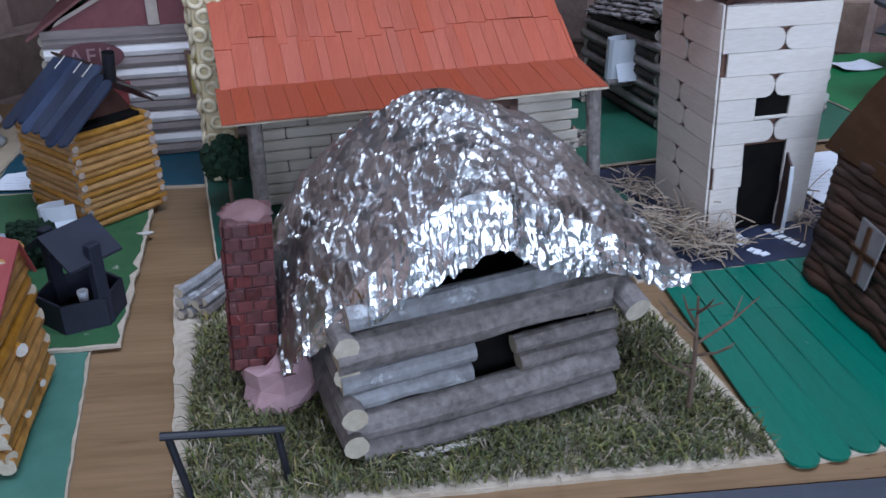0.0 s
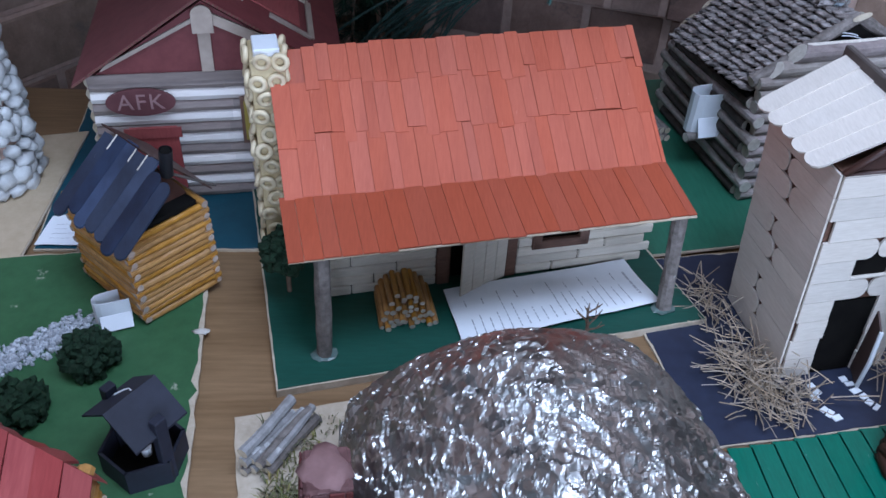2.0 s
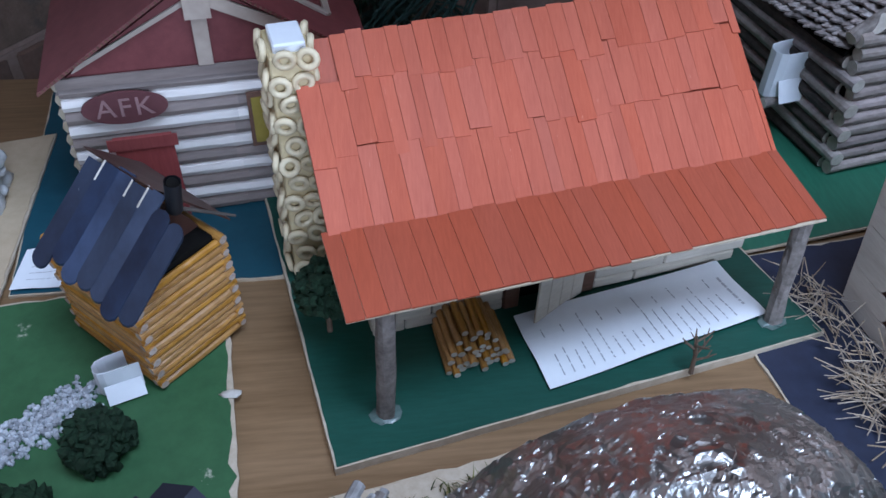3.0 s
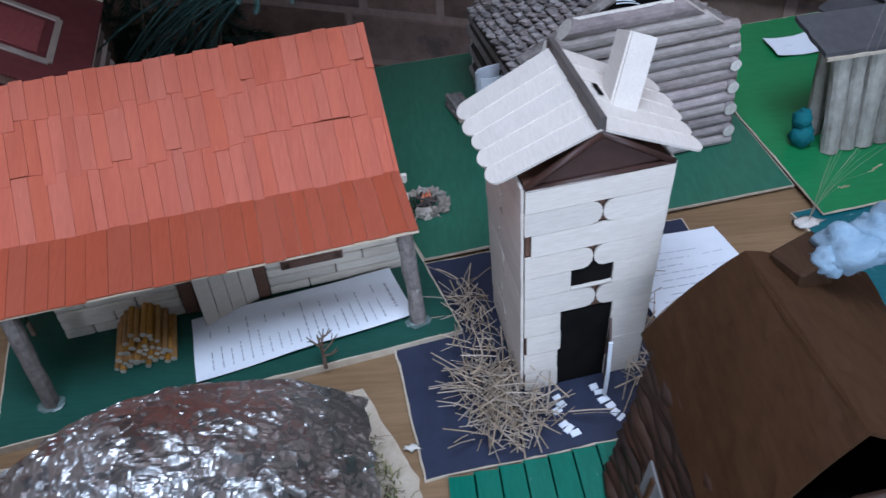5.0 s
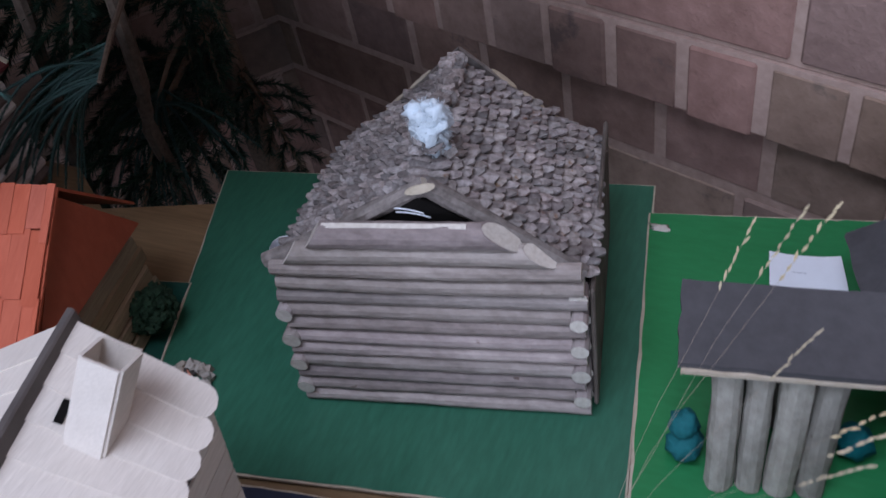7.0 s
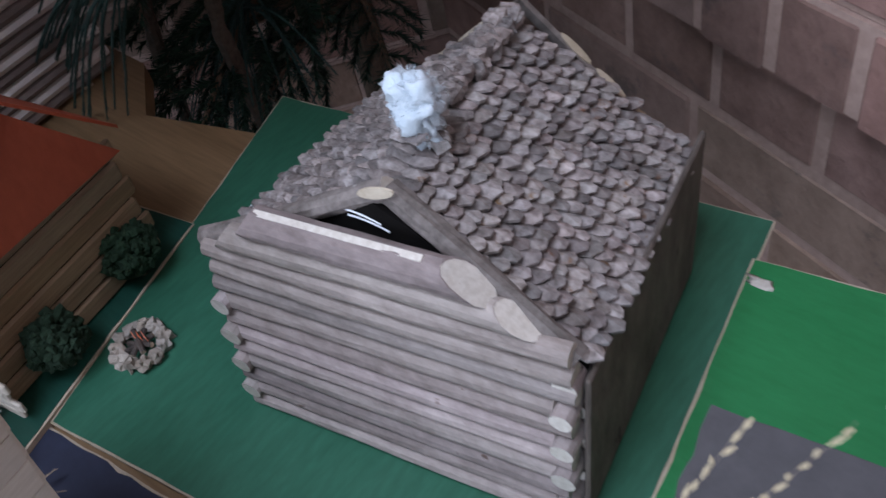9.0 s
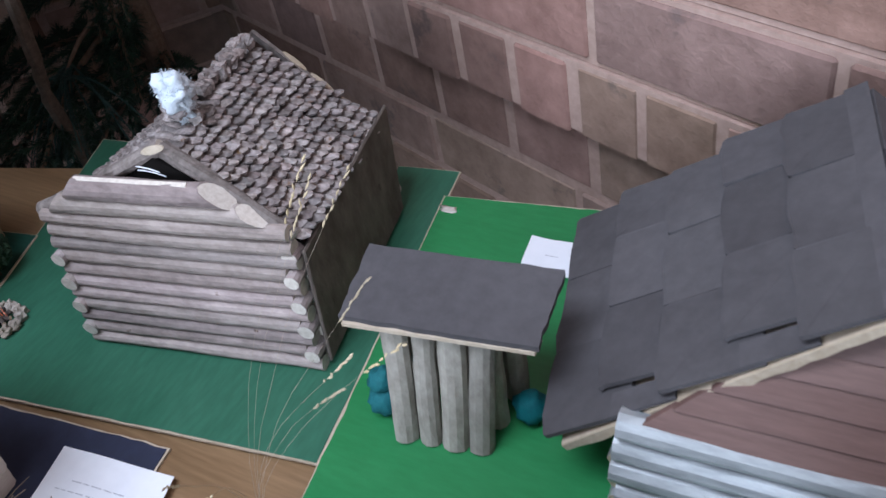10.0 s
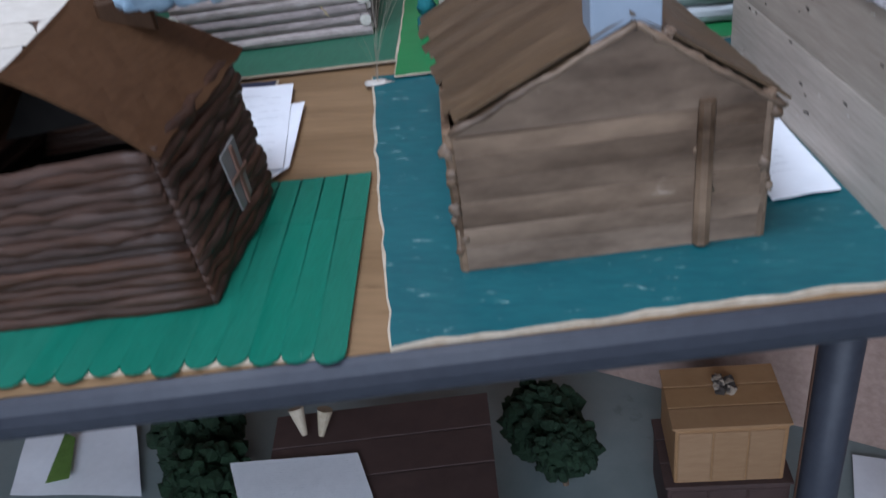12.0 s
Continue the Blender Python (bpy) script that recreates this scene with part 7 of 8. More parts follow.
tufted((-0.352, 0.606, 0.0064), 0.022, 0.028, "low dark green sponge shrub", stem=False, seed=5, group="sponge shrubs")


# ---- stone fire ring ----
fire = thing("fire_ring", (0.161, 0.860, 0.0062), "ring of beige pebbles round a little paper campfire", "campfire")
for k in range(11):
    a = 2 * math.pi * k / 11
    g = Geo().blob((0.161 + 0.0175 * math.cos(a), 0.860 + 0.0155 * math.sin(a), 0.0062 + 0.004), RNG.uniform(0.0045, 0.0064), 8, 6, 0.9, k, squash=(1.1, 1, 0.85))
    part("pebble", g, M["stone"], fire)
for k in range(4):
    a = 0.4 + 0.8 * k
    d = Vector((math.cos(a), math.sin(a), 0)) * 0.010
    c = Vector((0.161, 0.860, 0.0095 + 0.001 * k))
    part("log", Geo().log(c - d, c + d + EZ * 0.003, 0.0020, 7, 3), [M["barkdark"], M["cut"]], fire)
for k in range(3):
    c = Vector((0.158 + 0.003 * k, 0.860 + 0.002 * k, 0.011))
    g = Geo().prism([c + Vector((-0.0022, 0, 0)), c + Vector((0.0022, 0, 0)), c + Vector((0.0014, 0, 0.006)), c + Vector((0.0003, 0, 0.0115)), c + Vector((-0.0016, 0, 0.005))], (0, 0.0005, 0))
    part("flame", g, M["flame"], fire, "orange paper flame")

# ---- straw and torn white stepping stones round the tower ----
def straw():
    rng = random.Random(9)
    g = Geo()
    spots = [((0.196, 0.646), 0.016, 0.040, 240), ((0.218, 0.616), 0.022, 0.012, 110), ((0.186, 0.730), 0.013, 0.025, 70), ((0.318, 0.700), 0.010, 0.035, 60), ((0.312, 0.642), 0.012, 0.010, 26)]
    for (cx, cy), sx, sy, n in spots:
        for k in range(n):
            p = Vector((cx + rng.gauss(0, sx * 0.62), cy + rng.gauss(0, sy * 0.62), 0.0045 + abs(rng.gauss(0, 0.006))))
            a = rng.uniform(0, 6.28)
            d = Vector((math.cos(a), math.sin(a), rng.uniform(-0.15, 0.45)))
            le = rng.uniform(0.010, 0.034)
            bend = Vector((-d.y, d.x, 0)) * rng.uniform(-0.008, 0.008)
            q = [p, p + d * le * 0.5 + bend * 0.6 + EZ * 0.001, p + d * le + bend]
            q = [Vector((v.x, v.y, max(v.z, 0.0040))) for v in q]
            if 0.224 < q[0].x < 0.30 and 0.652 < q[0].y < 0.73:
                continue
            g.tube(q, [rng.uniform(0.00030, 0.00062)] * 3, 4, False)
    solo("straw", g, M["straw"], (0.2, 0.65, 0.003), "loose pale straw heaped at the tower foot", "straw", kind="stuff")


straw()
for k, (x, y) in enumerate(((0.2455, 0.632), (0.2475, 0.6255), (0.2435, 0.6205), (0.2495, 0.604), (0.2535, 0.600), (0.2465, 0.608), (0.2775, 0.634), (0.2795, 0.627), (0.2835, 0.621), (0.2855, 0.615), (0.2890, 0.610), (0.2745, 0.639))):
    a = RNG.uniform(0, 3)
    w, h = RNG.uniform(0.0028, 0.0042), RNG.uniform(0.0018, 0.0030)
    e1, e2 = Vector((math.cos(a * 0.25), math.sin(a * 0.25), 0)) * w, Vector((-math.sin(a * 0.25), math.cos(a * 0.25), 0)) * h
    c = Vector((x, y, 0.0031))
    solo("paper_scrap", Geo().prism([c - e1 - e2, c + e1 - e2 * 0.8, c + e1 * 0.9 + e2, c - e1 * 1.1 + e2 * 0.8], EZ * 0.0008), M["paper"], c, "torn white paper scrap laid as stepping stone", "scrap", "stepping stones")

# glue smear and seams on the boards
for k, (x, y, z, r) in enumerate(((0.470, 1.105, 0.0085, 0.006), (0.497, 0.798, 0.0047, 0.009), (0.135, 0.600, 0.0033, 0.004), (-0.236, 0.690, 0.0066, 0.005))):
    g = Geo().blob((x, y, z), r, 12, 6, 0.9, k + 3, squash=(1.4, 0.7, 0.10))
    solo("glue_smear", g, M["cutwhite"], (x, y, z), "dried white glue smear on the board", "glue", "glue smears", smooth=True)


# ---- dry seed-head grass at the corner of the teal board ----
def seed_grass():
    th = thing("seed_grass", (0.497, 0.797, 0.0047), "sprig of dry pale seed-head grass glued upright", "dry grass")
    rng = random.Random(21)
    base = Vector((0.497, 0.797, 0.005))
    tips = [(0.078, 0.091, 0.245), (0.088, 0.054, 0.28), (0.058, 0.083, 0.24), (0.123, 0.009, 0.215), (0.128, 0.038, 0.192), (0.091, 0.064, 0.196), (0.043, -0.057, 0.16), (0.0, -0.068, 0.117), (-0.016, -0.063, 0.095), (0.116, 0.003, 0.195), (0.098, -0.070, 0.20)]
    for k, t in enumerate(tips):
        t = Vector(t)
        pts = [base + Vector((t.x * q ** 1.6, t.y * q ** 1.6, t.z * q)) + Vector((noise.noise(Vector((k, q * 3, 0))), noise.noise(Vector((k, q * 3, 5))), 0)) * 0.006 * q for q in [i / 8 for i in range(9)]]
        st = part("stalk", Geo().tube(pts, [0.00013 - 0.000008 * i for i in range(9)], 4), M["straw"], th)
        g = Geo()
        for j in range(8):
            q = 0.87 + 0.13 * j / 8
            i = min(int(q * 8), 7)
            p = pts[i].lerp(pts[i + 1], q * 8 - i)
            d = (pts[i + 1] - pts[i]).normalized() + Vector((rng.uniform(-1, 1), rng.uniform(-1, 1), rng.uniform(-0.3, 0.3))) * 0.35
            g.tube([p, p + d * 0.0022, p + d * 0.0045], [0.0002, 0.0007, 0.0002], 5)
        part("seed_head", g, M["drygrass"], st, kind="stuff")


seed_grass()


# ---- well ----
def well():
    th = thing("wishing_well", (-0.254, 0.563, 0.0064), "navy card wishing well with six sides and a pitched roof", "model well")
    c, R, h = Vector((-0.252, 0.565, 0.0064)), 0.0285, 0.021
    ang = [radians(20 + 60 * k) for k in range(6)]
    for k in range(6):
        a, b = [c + Vector((math.cos(q), math.sin(q), 0)) * R for q in (ang[k], ang[(k + 1) % 6])]
        n = ((a + b) / 2 - c).normalized()
        part("side_panel", Geo().prism([a, b, b * 1.0 + EZ * h, a + EZ * h], -n * 0.002), M["well_navy_shaded"], th)
    # near-black plate: the shade down the well is in its colour
    part("shaft_floor", Geo().prism([c + Vector((math.cos(q), math.sin(q), 0)) * (R - 0.003) + EZ * 0.002 for q in ang], EZ * 0.001), M["dark"], th)
    e = Vector((0.80, -0.60, 0))
    for s in (-1, 1):
        p = c + e * s * (R - 0.005)
        f = axes(p, math.degrees(math.atan2(e.y, e.x)))
        part("post", Geo().box(-0.0034, 0.0034, -0.0045, 0.0045, 0.0, 0.060, 0.0006).mapped(mapv(f)), M["well_navy_shaded"], th)
    f = axes(c, math.degrees(math.atan2(e.y, e.x)) + 90)
    for s in (-1, 1):
        g = Geo().prism([f(-0.021, s * 0.026, 0.047), f(0.021, s * 0.026, 0.047), f(0.021, 0, 0.066), f(-0.021, 0, 0.066)], EZ * 0.0018)
        roof = part("roof", g, M["well_navy_shaded"], th, "navy card roof slope")
        if s > 0:
            P = lambda x, y: f(x, y, 0.066 - 0.019 * y / 0.026 + 0.0024)
            part("thread", Geo().tube([P(0.004, 0.004), P(0.006, 0.009), P(0.005, 0.013), P(0.000, 0.018)], [0.0005] * 4, 6), M["paper"], roof, "loose white thread")
    part("axle", Geo().tube([f(-0.002, -0.026, 0.040), f(-0.002, 0.026, 0.040)], [0.0016, 0.0016], 8), M["well_navy_shaded"], th)
    g = Geo().tube([c + Vector((0.003, -0.004, 0.012)), c + Vector((0.003, -0.004, 0.020))], [0.0030, 0.0038], 10)
    part("bucket", g, M["paper"], th, "tiny white bucket")


well()


# ---- red-roofed twig cabin at the table edge ----
def red_cabin():
    th = thing("red_roof_cabin", (-0.30, 0.46, 0.003), "amber twig cabin with a dusty red plank roof", "model house")
    u, v = Vector((-0.870, 0.493, 0)), Vector((-0.070, 0.998, 0))
    o = Vector((-0.249, 0.404, 0.003))
    f = lambda a, b, z: o + u * a + v * b + EZ * z
    L, D, r, rng = 0.125, 0.088, 0.0046, random.Random(63)
    for k in range(8):
        z = r + 0.0085 * k
        e = 0.004 if k % 2 else 0.0
        for b in (0.0, D):
            part("twig", Geo().log(f(-e, b, z), f(L + e, b, z), r * rng.uniform(0.85, 1.15), 9, 6, 0.12, 0.012), [M["amber"], M["cut"]], th)
        for a in (0.0, L):
            part("twig", Geo().log(f(a, -0.004 + e, z + 0.004), f(a, D + 0.004 - e, z + 0.004), r * rng.uniform(0.85, 1.15), 9, 6, 0.12, 0.012), [M["amber"], M["cut"]], th)
    for k in range(11):
        a, z = 0.008 + 0.010 * k, rng.uniform(0.020, 0.062)
        c = f(a, -0.006, z)
        part("twig_end", Geo().log(c, c - v * 0.008 + Vector((rng.uniform(-0.006, 0.006), 0, rng.uniform(-0.004, 0.003))), 0.0042, 9, 2, 0.1), [M["amber"], M["cut"]], th, "short amber twig with a sawn end")
    # the cabin's inside shade is painted on this core
    g = Geo().box(0.004, L - 0.004, 0.004, D - 0.004, 0, 0.066).mapped(lambda p: f(p[0], p[1], p[2]))
    part("inner_box", g, M["dark"], th)
    for b, z in ((0.045, 0.052), (0.062, 0.018), (0.030, 0.020)):
        part("knot", Geo().log(f(-0.008, b, z), f(0.004, b, z), 0.0040 if z > 0.03 else 0.0024, 9, 2), [M["amber"], M["cutwhite"]], th, "pale sawn knot")
    for k in range(4):
        z, q = 0.070 + 0.0075 * k, 0.016 * k
        for a in (0.0, L):
            part("twig", Geo().log(f(a, 0.012 + q, z), f(a, D, z), r, 9, 4, 0.1), [M["amber"], M["cut"]], th)
    rz, ez = 0.100, 0.073
    for s, be in ((-1, -0.008), (1, D + 0.010)):
        n = 7
        for k in range(n):
            a0, a1 = -0.009 + (L + 0.020) * k / n, -0.009 + (L + 0.020) * (k + 1) / n - 0.0005
            e, fan = rng.uniform(-0.004, 0.003), 0.0025 * math.sin(k * 2.3)
            g = Geo().prism([f(a0 + fan, be + s * e, ez), f((a0 + a1) / 2 + fan, be + s * (e + 0.002), ez), f(a1 + fan * 0.4, be + s * e, ez), f(a1, 0.080, rz), f(a0, 0.080, rz)], EZ * (0.0018 + 0.0008 * (k % 2)))
            part("roof_plank", g, M["maroonlight"], th)
    g = Geo().box(0.066, 0.084, 0.050, 0.070, 0.080, 0.140, 0.001).mapped(lambda p: f(p[0], p[1], p[2]))
    part("chimney", g, M["darkgloss"], th, "dark brown chimney")


red_cabin()


# ---- gravel path and pebble tower ----
rg = random.Random(31)
g = Geo()
for k in range(900):
    t = rg.random()
    c = Vector((-0.325, 0.700, 0)).lerp(Vector((-0.400, 0.640, 0)), t) + Vector((rg.uniform(-1, 1) * 0.011, -rg.uniform(-1, 1) * 0.0145, 0))
    q = Geo().blob((c.x, c.y, 0.0070 + rg.random() * 0.001), rg.uniform(0.0010, 0.0022), 5, 4, 0.6, k)
    g.add(q.v, q.f)
solo("gravel_path", g, M["gravel"], (-0.36, 0.67, 0.0064), "path of fine blue-grey gravel on the green board", "path", kind="stuff")


def pebble_tower():
    th = thing("pebble_tower", (-0.474, 0.905, 0.006), "round tower clad in grey-white pebbles", "model tower")
    c = Vector((-0.474, 0.905, 0.006))
    rad = lambda z: 0.047 - 0.055 * z
    g = Geo().tube([c, c + EZ * 0.17, c + EZ * 0.36], [rad(0) - 0.003, rad(0.17) - 0.003, rad(0.36) - 0.003], 24)
    core = part("core", g, M["mortar"], th)
    rng = random.Random(8)
    k = 0
    z = 0.006
    row = 0
    while z < 0.36:
        r = rad(z)
        n = int(2 * math.pi * r / 0.0150)
        for i in range(n):
            a = 2 * math.pi * (i + 0.5 * (row % 2)) / n + rng.uniform(-0.05, 0.05)
            p = c + Vector((math.cos(a) * r, math.sin(a) * r, z + rng.uniform(-0.002, 0.002)))
            s = rng.uniform(0.0060, 0.0105)
            g = Geo().blob(p, s, 8, 6, 0.45, k, squash=(rng.uniform(0.8, 1.3), rng.uniform(0.8, 1.3), rng.uniform(0.6, 1.1)))
            if math.sin(a) < 0.35 and k < 300 or k < 0:
                part("pebble", g, M["pebble"], core, smooth=True)
                k += 1
            elif math.sin(a) < 0.6:
                part("pebble", g, M["pebble"], core, smooth=True) if k < 300 else None
                k += 1
        z += 0.0125
        row += 1


pebble_tower()

# teal pompom and pink shells beside the umber house
g = Geo().blob((0.776, 0.800, 0.016), 0.0115, 14, 10, 0.4, 1)
solo("pompom_shrub", g, M["tealball"], (0.776, 0.800, 0.0045), "teal pompom shrub on the teal board", "shrub", "teal shrubs", smooth=True)
for k, (x, y) in enumerate(((0.775, 0.779), (0.781, 0.764), (0.772, 0.766))):
    g = Geo().blob((x, y, 0.0045 + 0.004), 0.0058, 10, 7, 0.5, k, squash=(1, 1.2, 0.7))
    solo("shell_pebble", g, M["clay"] if k < 2 else M["cutwhite"], (x, y, 0.0045), "pale pink shell-like pebble on the teal board", "pebble", "shell pebbles", smooth=True)

# gilded cone cluster behind the slate house
th = thing("cone_cluster", (0.925, 1.060, 0.0), "tall cluster of yellow-brown cone scales", "cone")
part("core", Geo().tube([(0.925, 1.060, 0.0), (0.925, 1.060, 0.13)], [0.016, 0.013], 10), M["barkdark"], th)
for k in range(70):
    a = k * 2.4
    z = 0.01 + 0.13 * k / 70
    p = Vector((0.925 + 0.018 * math.cos(a), 1.060 + 0.018 * math.sin(a), z))
    part("scale", Geo().blob(p, 0.0062, 7, 5, 0.5, k, squash=(1, 1, 0.8)), M["pasta"] if k % 3 else M["olive"], th)


# ---- fir branches in the dark corner ----
def fir():
    th = thing("fir_tree", (-0.12, 1.34, FLOOR), "dark green fir tree in the corner, with an unseen crown added for shade", "fir tree")
    rng = random.Random(17)
    base = Vector((-0.12, 1.34, FLOOR))
    top = base + Vector((0.02, -0.02, 1.75))
    part("trunk", Geo().tube([base.lerp(top, k / 8) + Vector((0.008 * math.sin(k), 0.006 * math.cos(k * 1.3), 0)) for k in range(9)], [0.026 - 0.0023 * k for k in range(9)], 10, rough=0.08), M["twig"], th)
    # bare pale stems that rise from the root
    for pts in (((-0.235, 1.14, -0.40), (-0.227, 1.13, -0.155), (-0.200, 1.125, -0.044), (-0.180, 1.13, 0.046), (-0.150, 1.15, 0.30)), ((-0.090, 1.16, -0.40), (-0.068, 1.13, 0.017), (-0.050, 1.13, 0.075), (-0.040, 1.16, 0.35)), ((-0.300, 1.10, -0.40), (-0.345, 1.05, 0.00), (-0.335, 1.07, 0.12), (-0.25, 1.15, 0.45))):
        fine = [Vector(a).lerp(Vector(b), i / 5) for a, b in zip(pts, pts[1:]) for i in range(5)]
        part("stem", Geo().tube(fine, [0.0075 + 0.001 * math.sin(i * 1.9) for i in range(len(fine))], 8, rough=0.2), M["stem"], th, "bare brown stem")
    boughs = [(0.40, 250, 0.34, -0.10), (0.40, 330, 0.30, -0.16), (0.42, 205, 0.36, -0.12), (0.44, 285, 0.20, -0.10), (0.50, 300, 0.22, -0.16), (0.52, 235, 0.34, -0.14), (0.53, 195, 0.32, -0.10), (0.36, 160, 0.25, -0.05), (0.56, 265, 0.24, -0.17), (0.57, 315, 0.22, -0.17), (0.60, 220, 0.32, -0.14), (0.62, 340, 0.24, -0.14), (0.66, 250, 0.34, -0.16), (0.67, 305, 0.28, -0.18), (0.72, 270, 0.32, -0.12)]
    # further low boughs, added to darken the corner
    boughs += [(0.36 + 0.32 * k / 12, 195 + (k * 77.7) % 150, 0.20 + 0.16 * ((k * 0.618) % 1), -0.14) for k in range(6)]
    low = len(boughs)
    # sixty boughs above the view, added to block light from the corner
    boughs += [(0.68 + 0.30 * k / 60, 215 + (k * 61.8) % 110, 0.64 - 0.25 * k / 60, -0.02) for k in range(60)]
    for nb, (h, az, le, drop) in enumerate(boughs):
        unseen_crown = nb >= low
        if not unseen_crown and az > 280:
            le *= 0.5
        a = base.lerp(top, h)
        d = Vector((math.cos(radians(az)), math.sin(radians(az)), 0))
        pts = [a + d * le * q + EZ * (0.06 * q + drop * 1.5 * q * q) for q in [i / 8 for i in range(9)]]
        br = part("branch", Geo().tube(pts, [0.0055 - 0.0005 * i for i in range(9)], 6), M["twig"], th)
        g = Geo()
        paths = [pts]
        for k in range(14):
            q = 0.22 + 0.75 * k / 14
            i = min(int(q * 8), 7)
            p = pts[i].lerp(pts[i + 1], q * 8 - i)
            s = 1 if k % 2 else -1
            side = Vector((-d.y, d.x, 0)) * s
            l2 = le * 0.42 * (1.1 - q)
            paths.append([p, p + (d * 0.7 + side) * l2 * 0.55 - EZ * l2 * 0.12, p + (d * 0.9 + side * 0.9) * l2 - EZ * l2 * 0.5])
        for pa in paths:
            g.tube(pa, [0.0009] * len(pa), 3, False)
            length = sum((v - u).length for u, v in zip(pa, pa[1:]))
            for k in range(int(length / (0.0011 if unseen_crown else 0.0004))):
                q = rng.random() * (len(pa) - 1)
                i = int(q)
                p = pa[i].lerp(pa[i + 1], q - i)
                dd = (pa[i + 1] - pa[i]).normalized()
                rad = Vector((rng.gauss(0, 1), rng.gauss(0, 1), rng.gauss(0, 1)))
                rad = (rad - dd * rad.dot(dd)).normalized()
                n = (dd * 0.8 + rad).normalized()
                w = n.cross(dd).normalized() * (0.0022 if unseen_crown else 0.0010)
                e = p + n * rng.uniform(0.009, 0.015) * (1.7 if unseen_crown else 1.25)
                g.add([p - w, p + w, e], [(0, 1, 2)])
        part("needles", g, M["needle"], br, kind="stuff")
    # nearer boughs whose branchlets hang down like bottle brushes
    sprays = [(0.68, (0.074, 0.862, 0.290), [(0.112, 0.841, 0.240), (0.100, 0.896, 0.244), (0.073, 0.845, 0.231), (0.044, 0.858, 0.218), (0.030, 0.866, 0.222), (0.052, 0.905, 0.250)]),
              (0.50, (0.020, 1.030, 0.155), [(-0.220, 1.000, -0.037), (-0.190, 1.000, 0.010), (-0.150, 0.995, -0.020), (-0.110, 0.995, -0.005), (-0.080, 1.000, 0.007), (-0.050, 1.000, 0.030), (-0.170, 1.000, 0.030), (-0.100, 1.010, 0.060)]),
              (0.44, (-0.095, 1.170, 0.005), [(-0.200, 1.120, -0.150), (-0.170, 1.110, -0.180), (-0.140, 1.100, -0.190), (-0.110, 1.100, -0.180), (-0.085, 1.100, -0.140), (-0.060, 1.100, -0.100), (-0.030, 1.110, -0.080), (-0.210, 1.150, -0.090), (-0.130, 1.120, -0.120), (0.000, 1.130, -0.060), (0.030, 1.140, -0.050)])]
    for h, knee, ends in sprays:
        a, knee = base.lerp(top, h), Vector(knee)
        pts = [a.lerp(knee, i / 6) + EZ * 0.03 * math.sin(math.pi * i / 6) for i in range(7)]
        br = part("branch", Geo().tube(pts, [0.0050 - 0.0005 * i for i in range(7)], 7), M["twig"], th)
        g = Geo()
        fine = 1.0 if h > 0.6 else 0.6
        ends = [Vector(e) for e in ends]
        if fine < 1.0:
            ends += [e.lerp(q, 0.5) + Vector((rng.uniform(-0.02, 0.02), rng.uniform(-0.02, 0.02), rng.uniform(-0.01, 0.03))) for e, q in zip(ends, ends[1:])] + [e + Vector((rng.uniform(-0.02, 0.02), rng.uniform(-0.01, 0.03), rng.uniform(0.0, 0.05))) for e in ends]
        for e in ends:
            start = pts[-1].lerp(pts[4], rng.uniform(0, 0.5 if fine < 1 else 0.12))
            pa = [start.lerp(e, i / 8) + EZ * (0.026 if fine < 1 else 0.010) * math.sin(math.pi * i / 8) for i in range(9)]
            g.tube(pa, [0.0012 - 0.0001 * i for i in range(9)], 4, False)
            length = (e - start).length
            for k in range(int(length / 0.00010)):
                q = (rng.random() ** 0.8) * 7.999
                i = int(q)
                p, dd = pa[i].lerp(pa[i + 1], q - i), (pa[i + 1] - pa[i]).normalized()
                rad = Vector((rng.gauss(0, 1), rng.gauss(0, 1), rng.gauss(0, 1)))
                rad = (rad - dd * rad.dot(dd)).normalized()
                nd = (dd * 1.7 + rad).normalized()
                w = nd.cross(dd).normalized() * 0.00036 * fine
                g.add([p - w, p + w, p + nd * rng.uniform(0.0065, 0.0105) * fine * (1.15 - 0.05 * q)], [(0, 1, 2)])
        part("needles", g, M["needle_lit"], br, kind="stuff")


fir()

# ---- things on the floor under the table edge ----
fl = FLOOR


def floor_box(o, yaw, w, d, h, mat, label, lid=None):
    th = thing("model_box", o, label, "box")
    f = axes(o, yaw)
    part("body", Geo().box(0, w, 0, d, 0, h, 0.002).mapped(mapv(f)), mat, th)
    n = 3
    for k in range(n):
        part("panel", Geo().box(0.004 + k * (w - 0.008) / n, 0.002 + (k + 1) * (w - 0.008) / n, -0.002, 0.0, 0.004, h - 0.004, 0.001).mapped(mapv(f)), mat, th)
        part("lid_panel", Geo().box(-0.004, w + 0.004, k * d / n, (k + 1) * d / n - 0.0015, h, h + 0.004, 0.001).mapped(mapv(f)), mat, th)
    return f, th


floor_box((0.772, 0.872, fl), 7, 0.160, 0.13, 0.115, M["darkcarton"], "dark brown card box on the floor under the table")
f, th = floor_box((0.780, 0.879, fl + 0.120), 7, 0.142, 0.115, 0.100, M["carton"], "tan cardboard model house standing on a dark box")
for k in range(14):
    p = f(0.072 + 0.010 * math.cos(k * 2.1), 0.070 + 0.010 * math.sin(k * 1.7), 0.108 + 0.003 * (k % 3))
    part("chip", Geo().blob(p, 0.007, 7, 5, 0.6, k), M["straw"] if k % 2 else M["barkdark"], th)
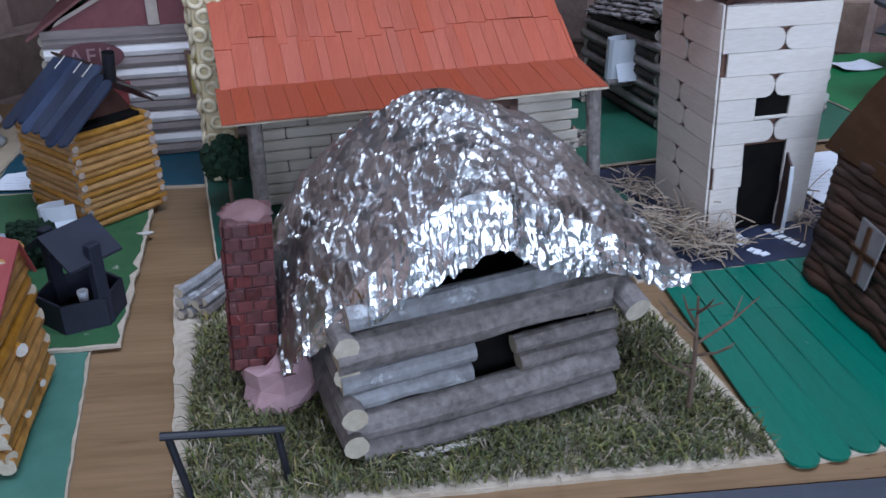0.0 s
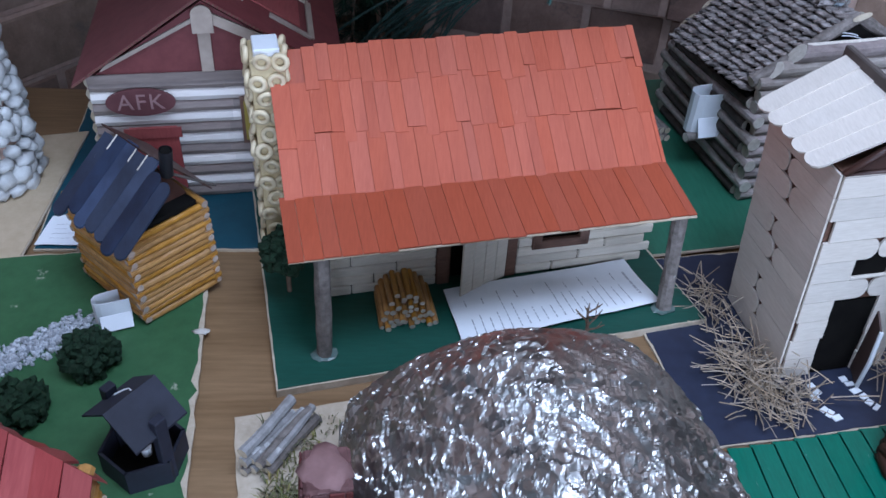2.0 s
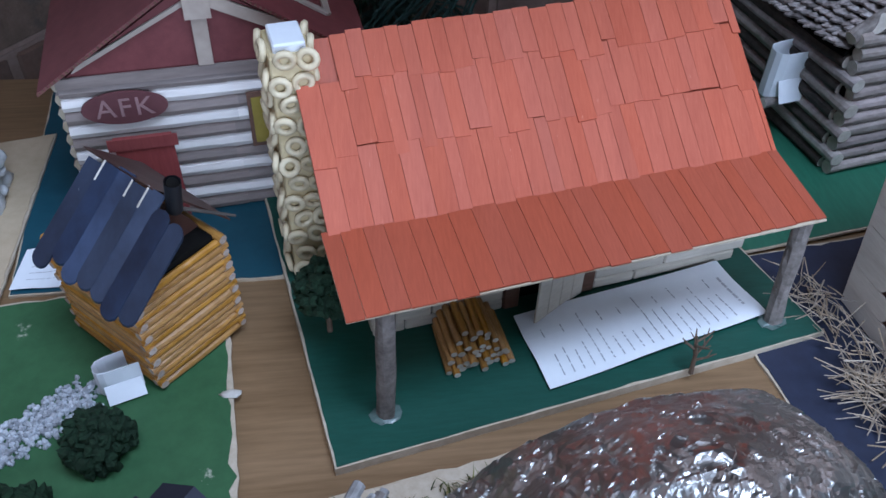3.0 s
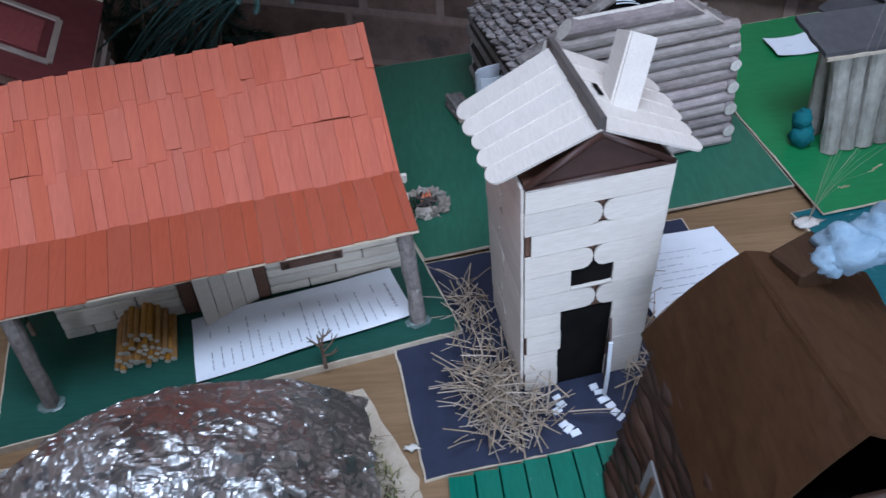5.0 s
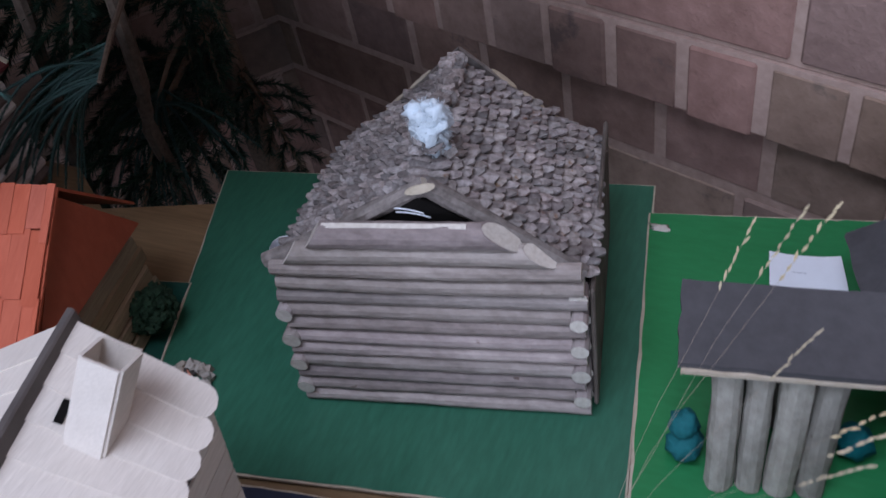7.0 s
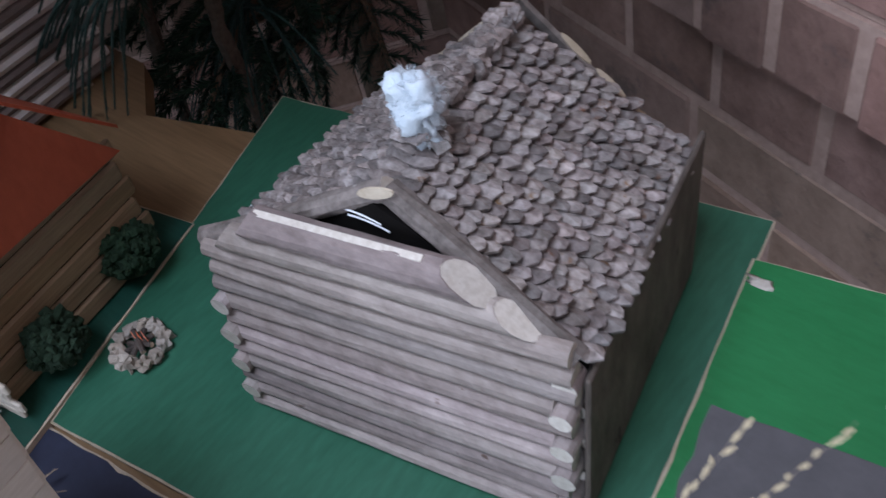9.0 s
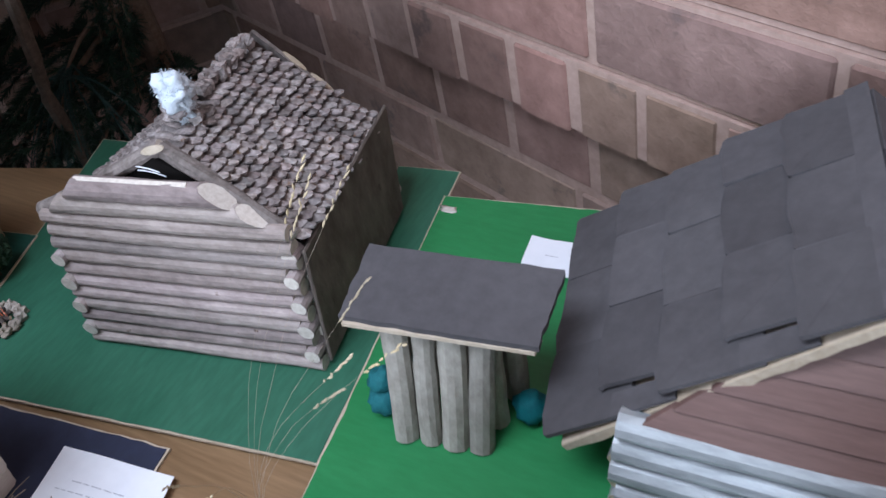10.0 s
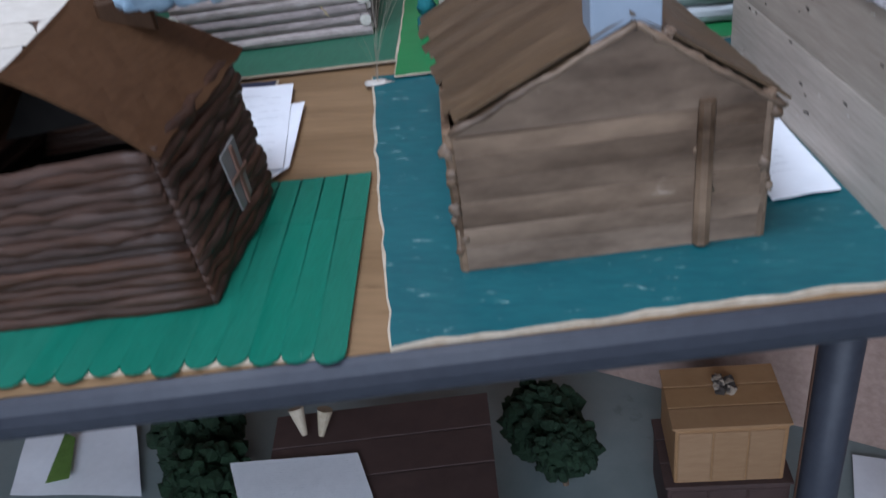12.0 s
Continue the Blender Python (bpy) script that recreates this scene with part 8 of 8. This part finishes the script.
floor_box((0.279, 0.695, fl), 12, 0.290, 0.19, 0.216, M["darkcarton"], "large dark brown card model house on the floor")
nz = fl + 0.2225
sheet([(0.252, 0.700, nz), (0.420, 0.728, nz), (0.371, 0.817, nz), (0.200, 0.788, nz)], "white lined note sheet lying on the dark box", [(0.04, 0.96, 0.08 + 0.042 * k, 0.004) for k in range(21)], 0.001, seed=12)
sheet([(-0.30, 0.880, fl + 0.004), (-0.06, 0.893, fl + 0.004), (-0.146, 1.053, fl + 0.02), (-0.351, 1.043, fl + 0.02)], "pale blank card lying on the floor", (), 0.004, seed=13)
for k, (x, y, r) in enumerate(((0.02, 0.99, 0.075), (0.08, 0.88, 0.07), (0.586, 1.03, 0.062), (0.625, 0.97, 0.05))):
    tufted((x, y, fl), r, 0.13, "dark green foliage clump on the floor", "foliage_clump", False, 40 + k, "floor foliage")
th = thing("leaf_blade", (-0.235, 0.93, fl), "fresh green leaf lying on the pale card", "leaf")
part("blade", Geo().prism([(-0.24, 0.90, fl + 0.016), (-0.20, 0.91, fl + 0.020), (-0.23, 0.99, fl + 0.030), (-0.255, 1.00, fl + 0.030)], (0.002, 0, 0.001)), M["leafgreen"], th)
for k, (x, dx) in enumerate(((0.288, -0.010), (0.312, 0.008))):
    th = thing("paper_cone", (x, 0.845, nz), "little cream paper cone on the dark box", "cone", "paper cones")
    part("cone", Geo().tube([(x, 0.845, nz), (x + dx, 0.86, nz + 0.035)], [0.004, 0.011], 12), M["cut"], th)
for k, (x, y) in enumerate(((0.938, 0.876), (0.965, 0.900))):
    th = thing("wooden_batten", (x, y, fl), "thin brown wooden batten standing on end", "batten", "battens")
    part("batten", Geo().box(x - 0.006, x + 0.006, y - 0.004, y + 0.004, fl, fl + 0.42, 0.001), M["brownwood"], th)
sheet([(1.02, 0.86, fl + 0.003), (1.25, 0.83, fl + 0.003), (1.28, 1.02, fl + 0.003), (1.05, 1.05, fl + 0.003)], "pale blue paper sheet on the floor", (), 0.003, seed=15)

# ---- single bricks of the walls ----
brick_wall(wall_r, WALL_O, RIGHT, rows_r, -0.75, 0.95, 0.5, 1)
brick_wall(wall_l, CORNER, LEFT, rows_l, 0.02, 1.25, 0.5, -1)
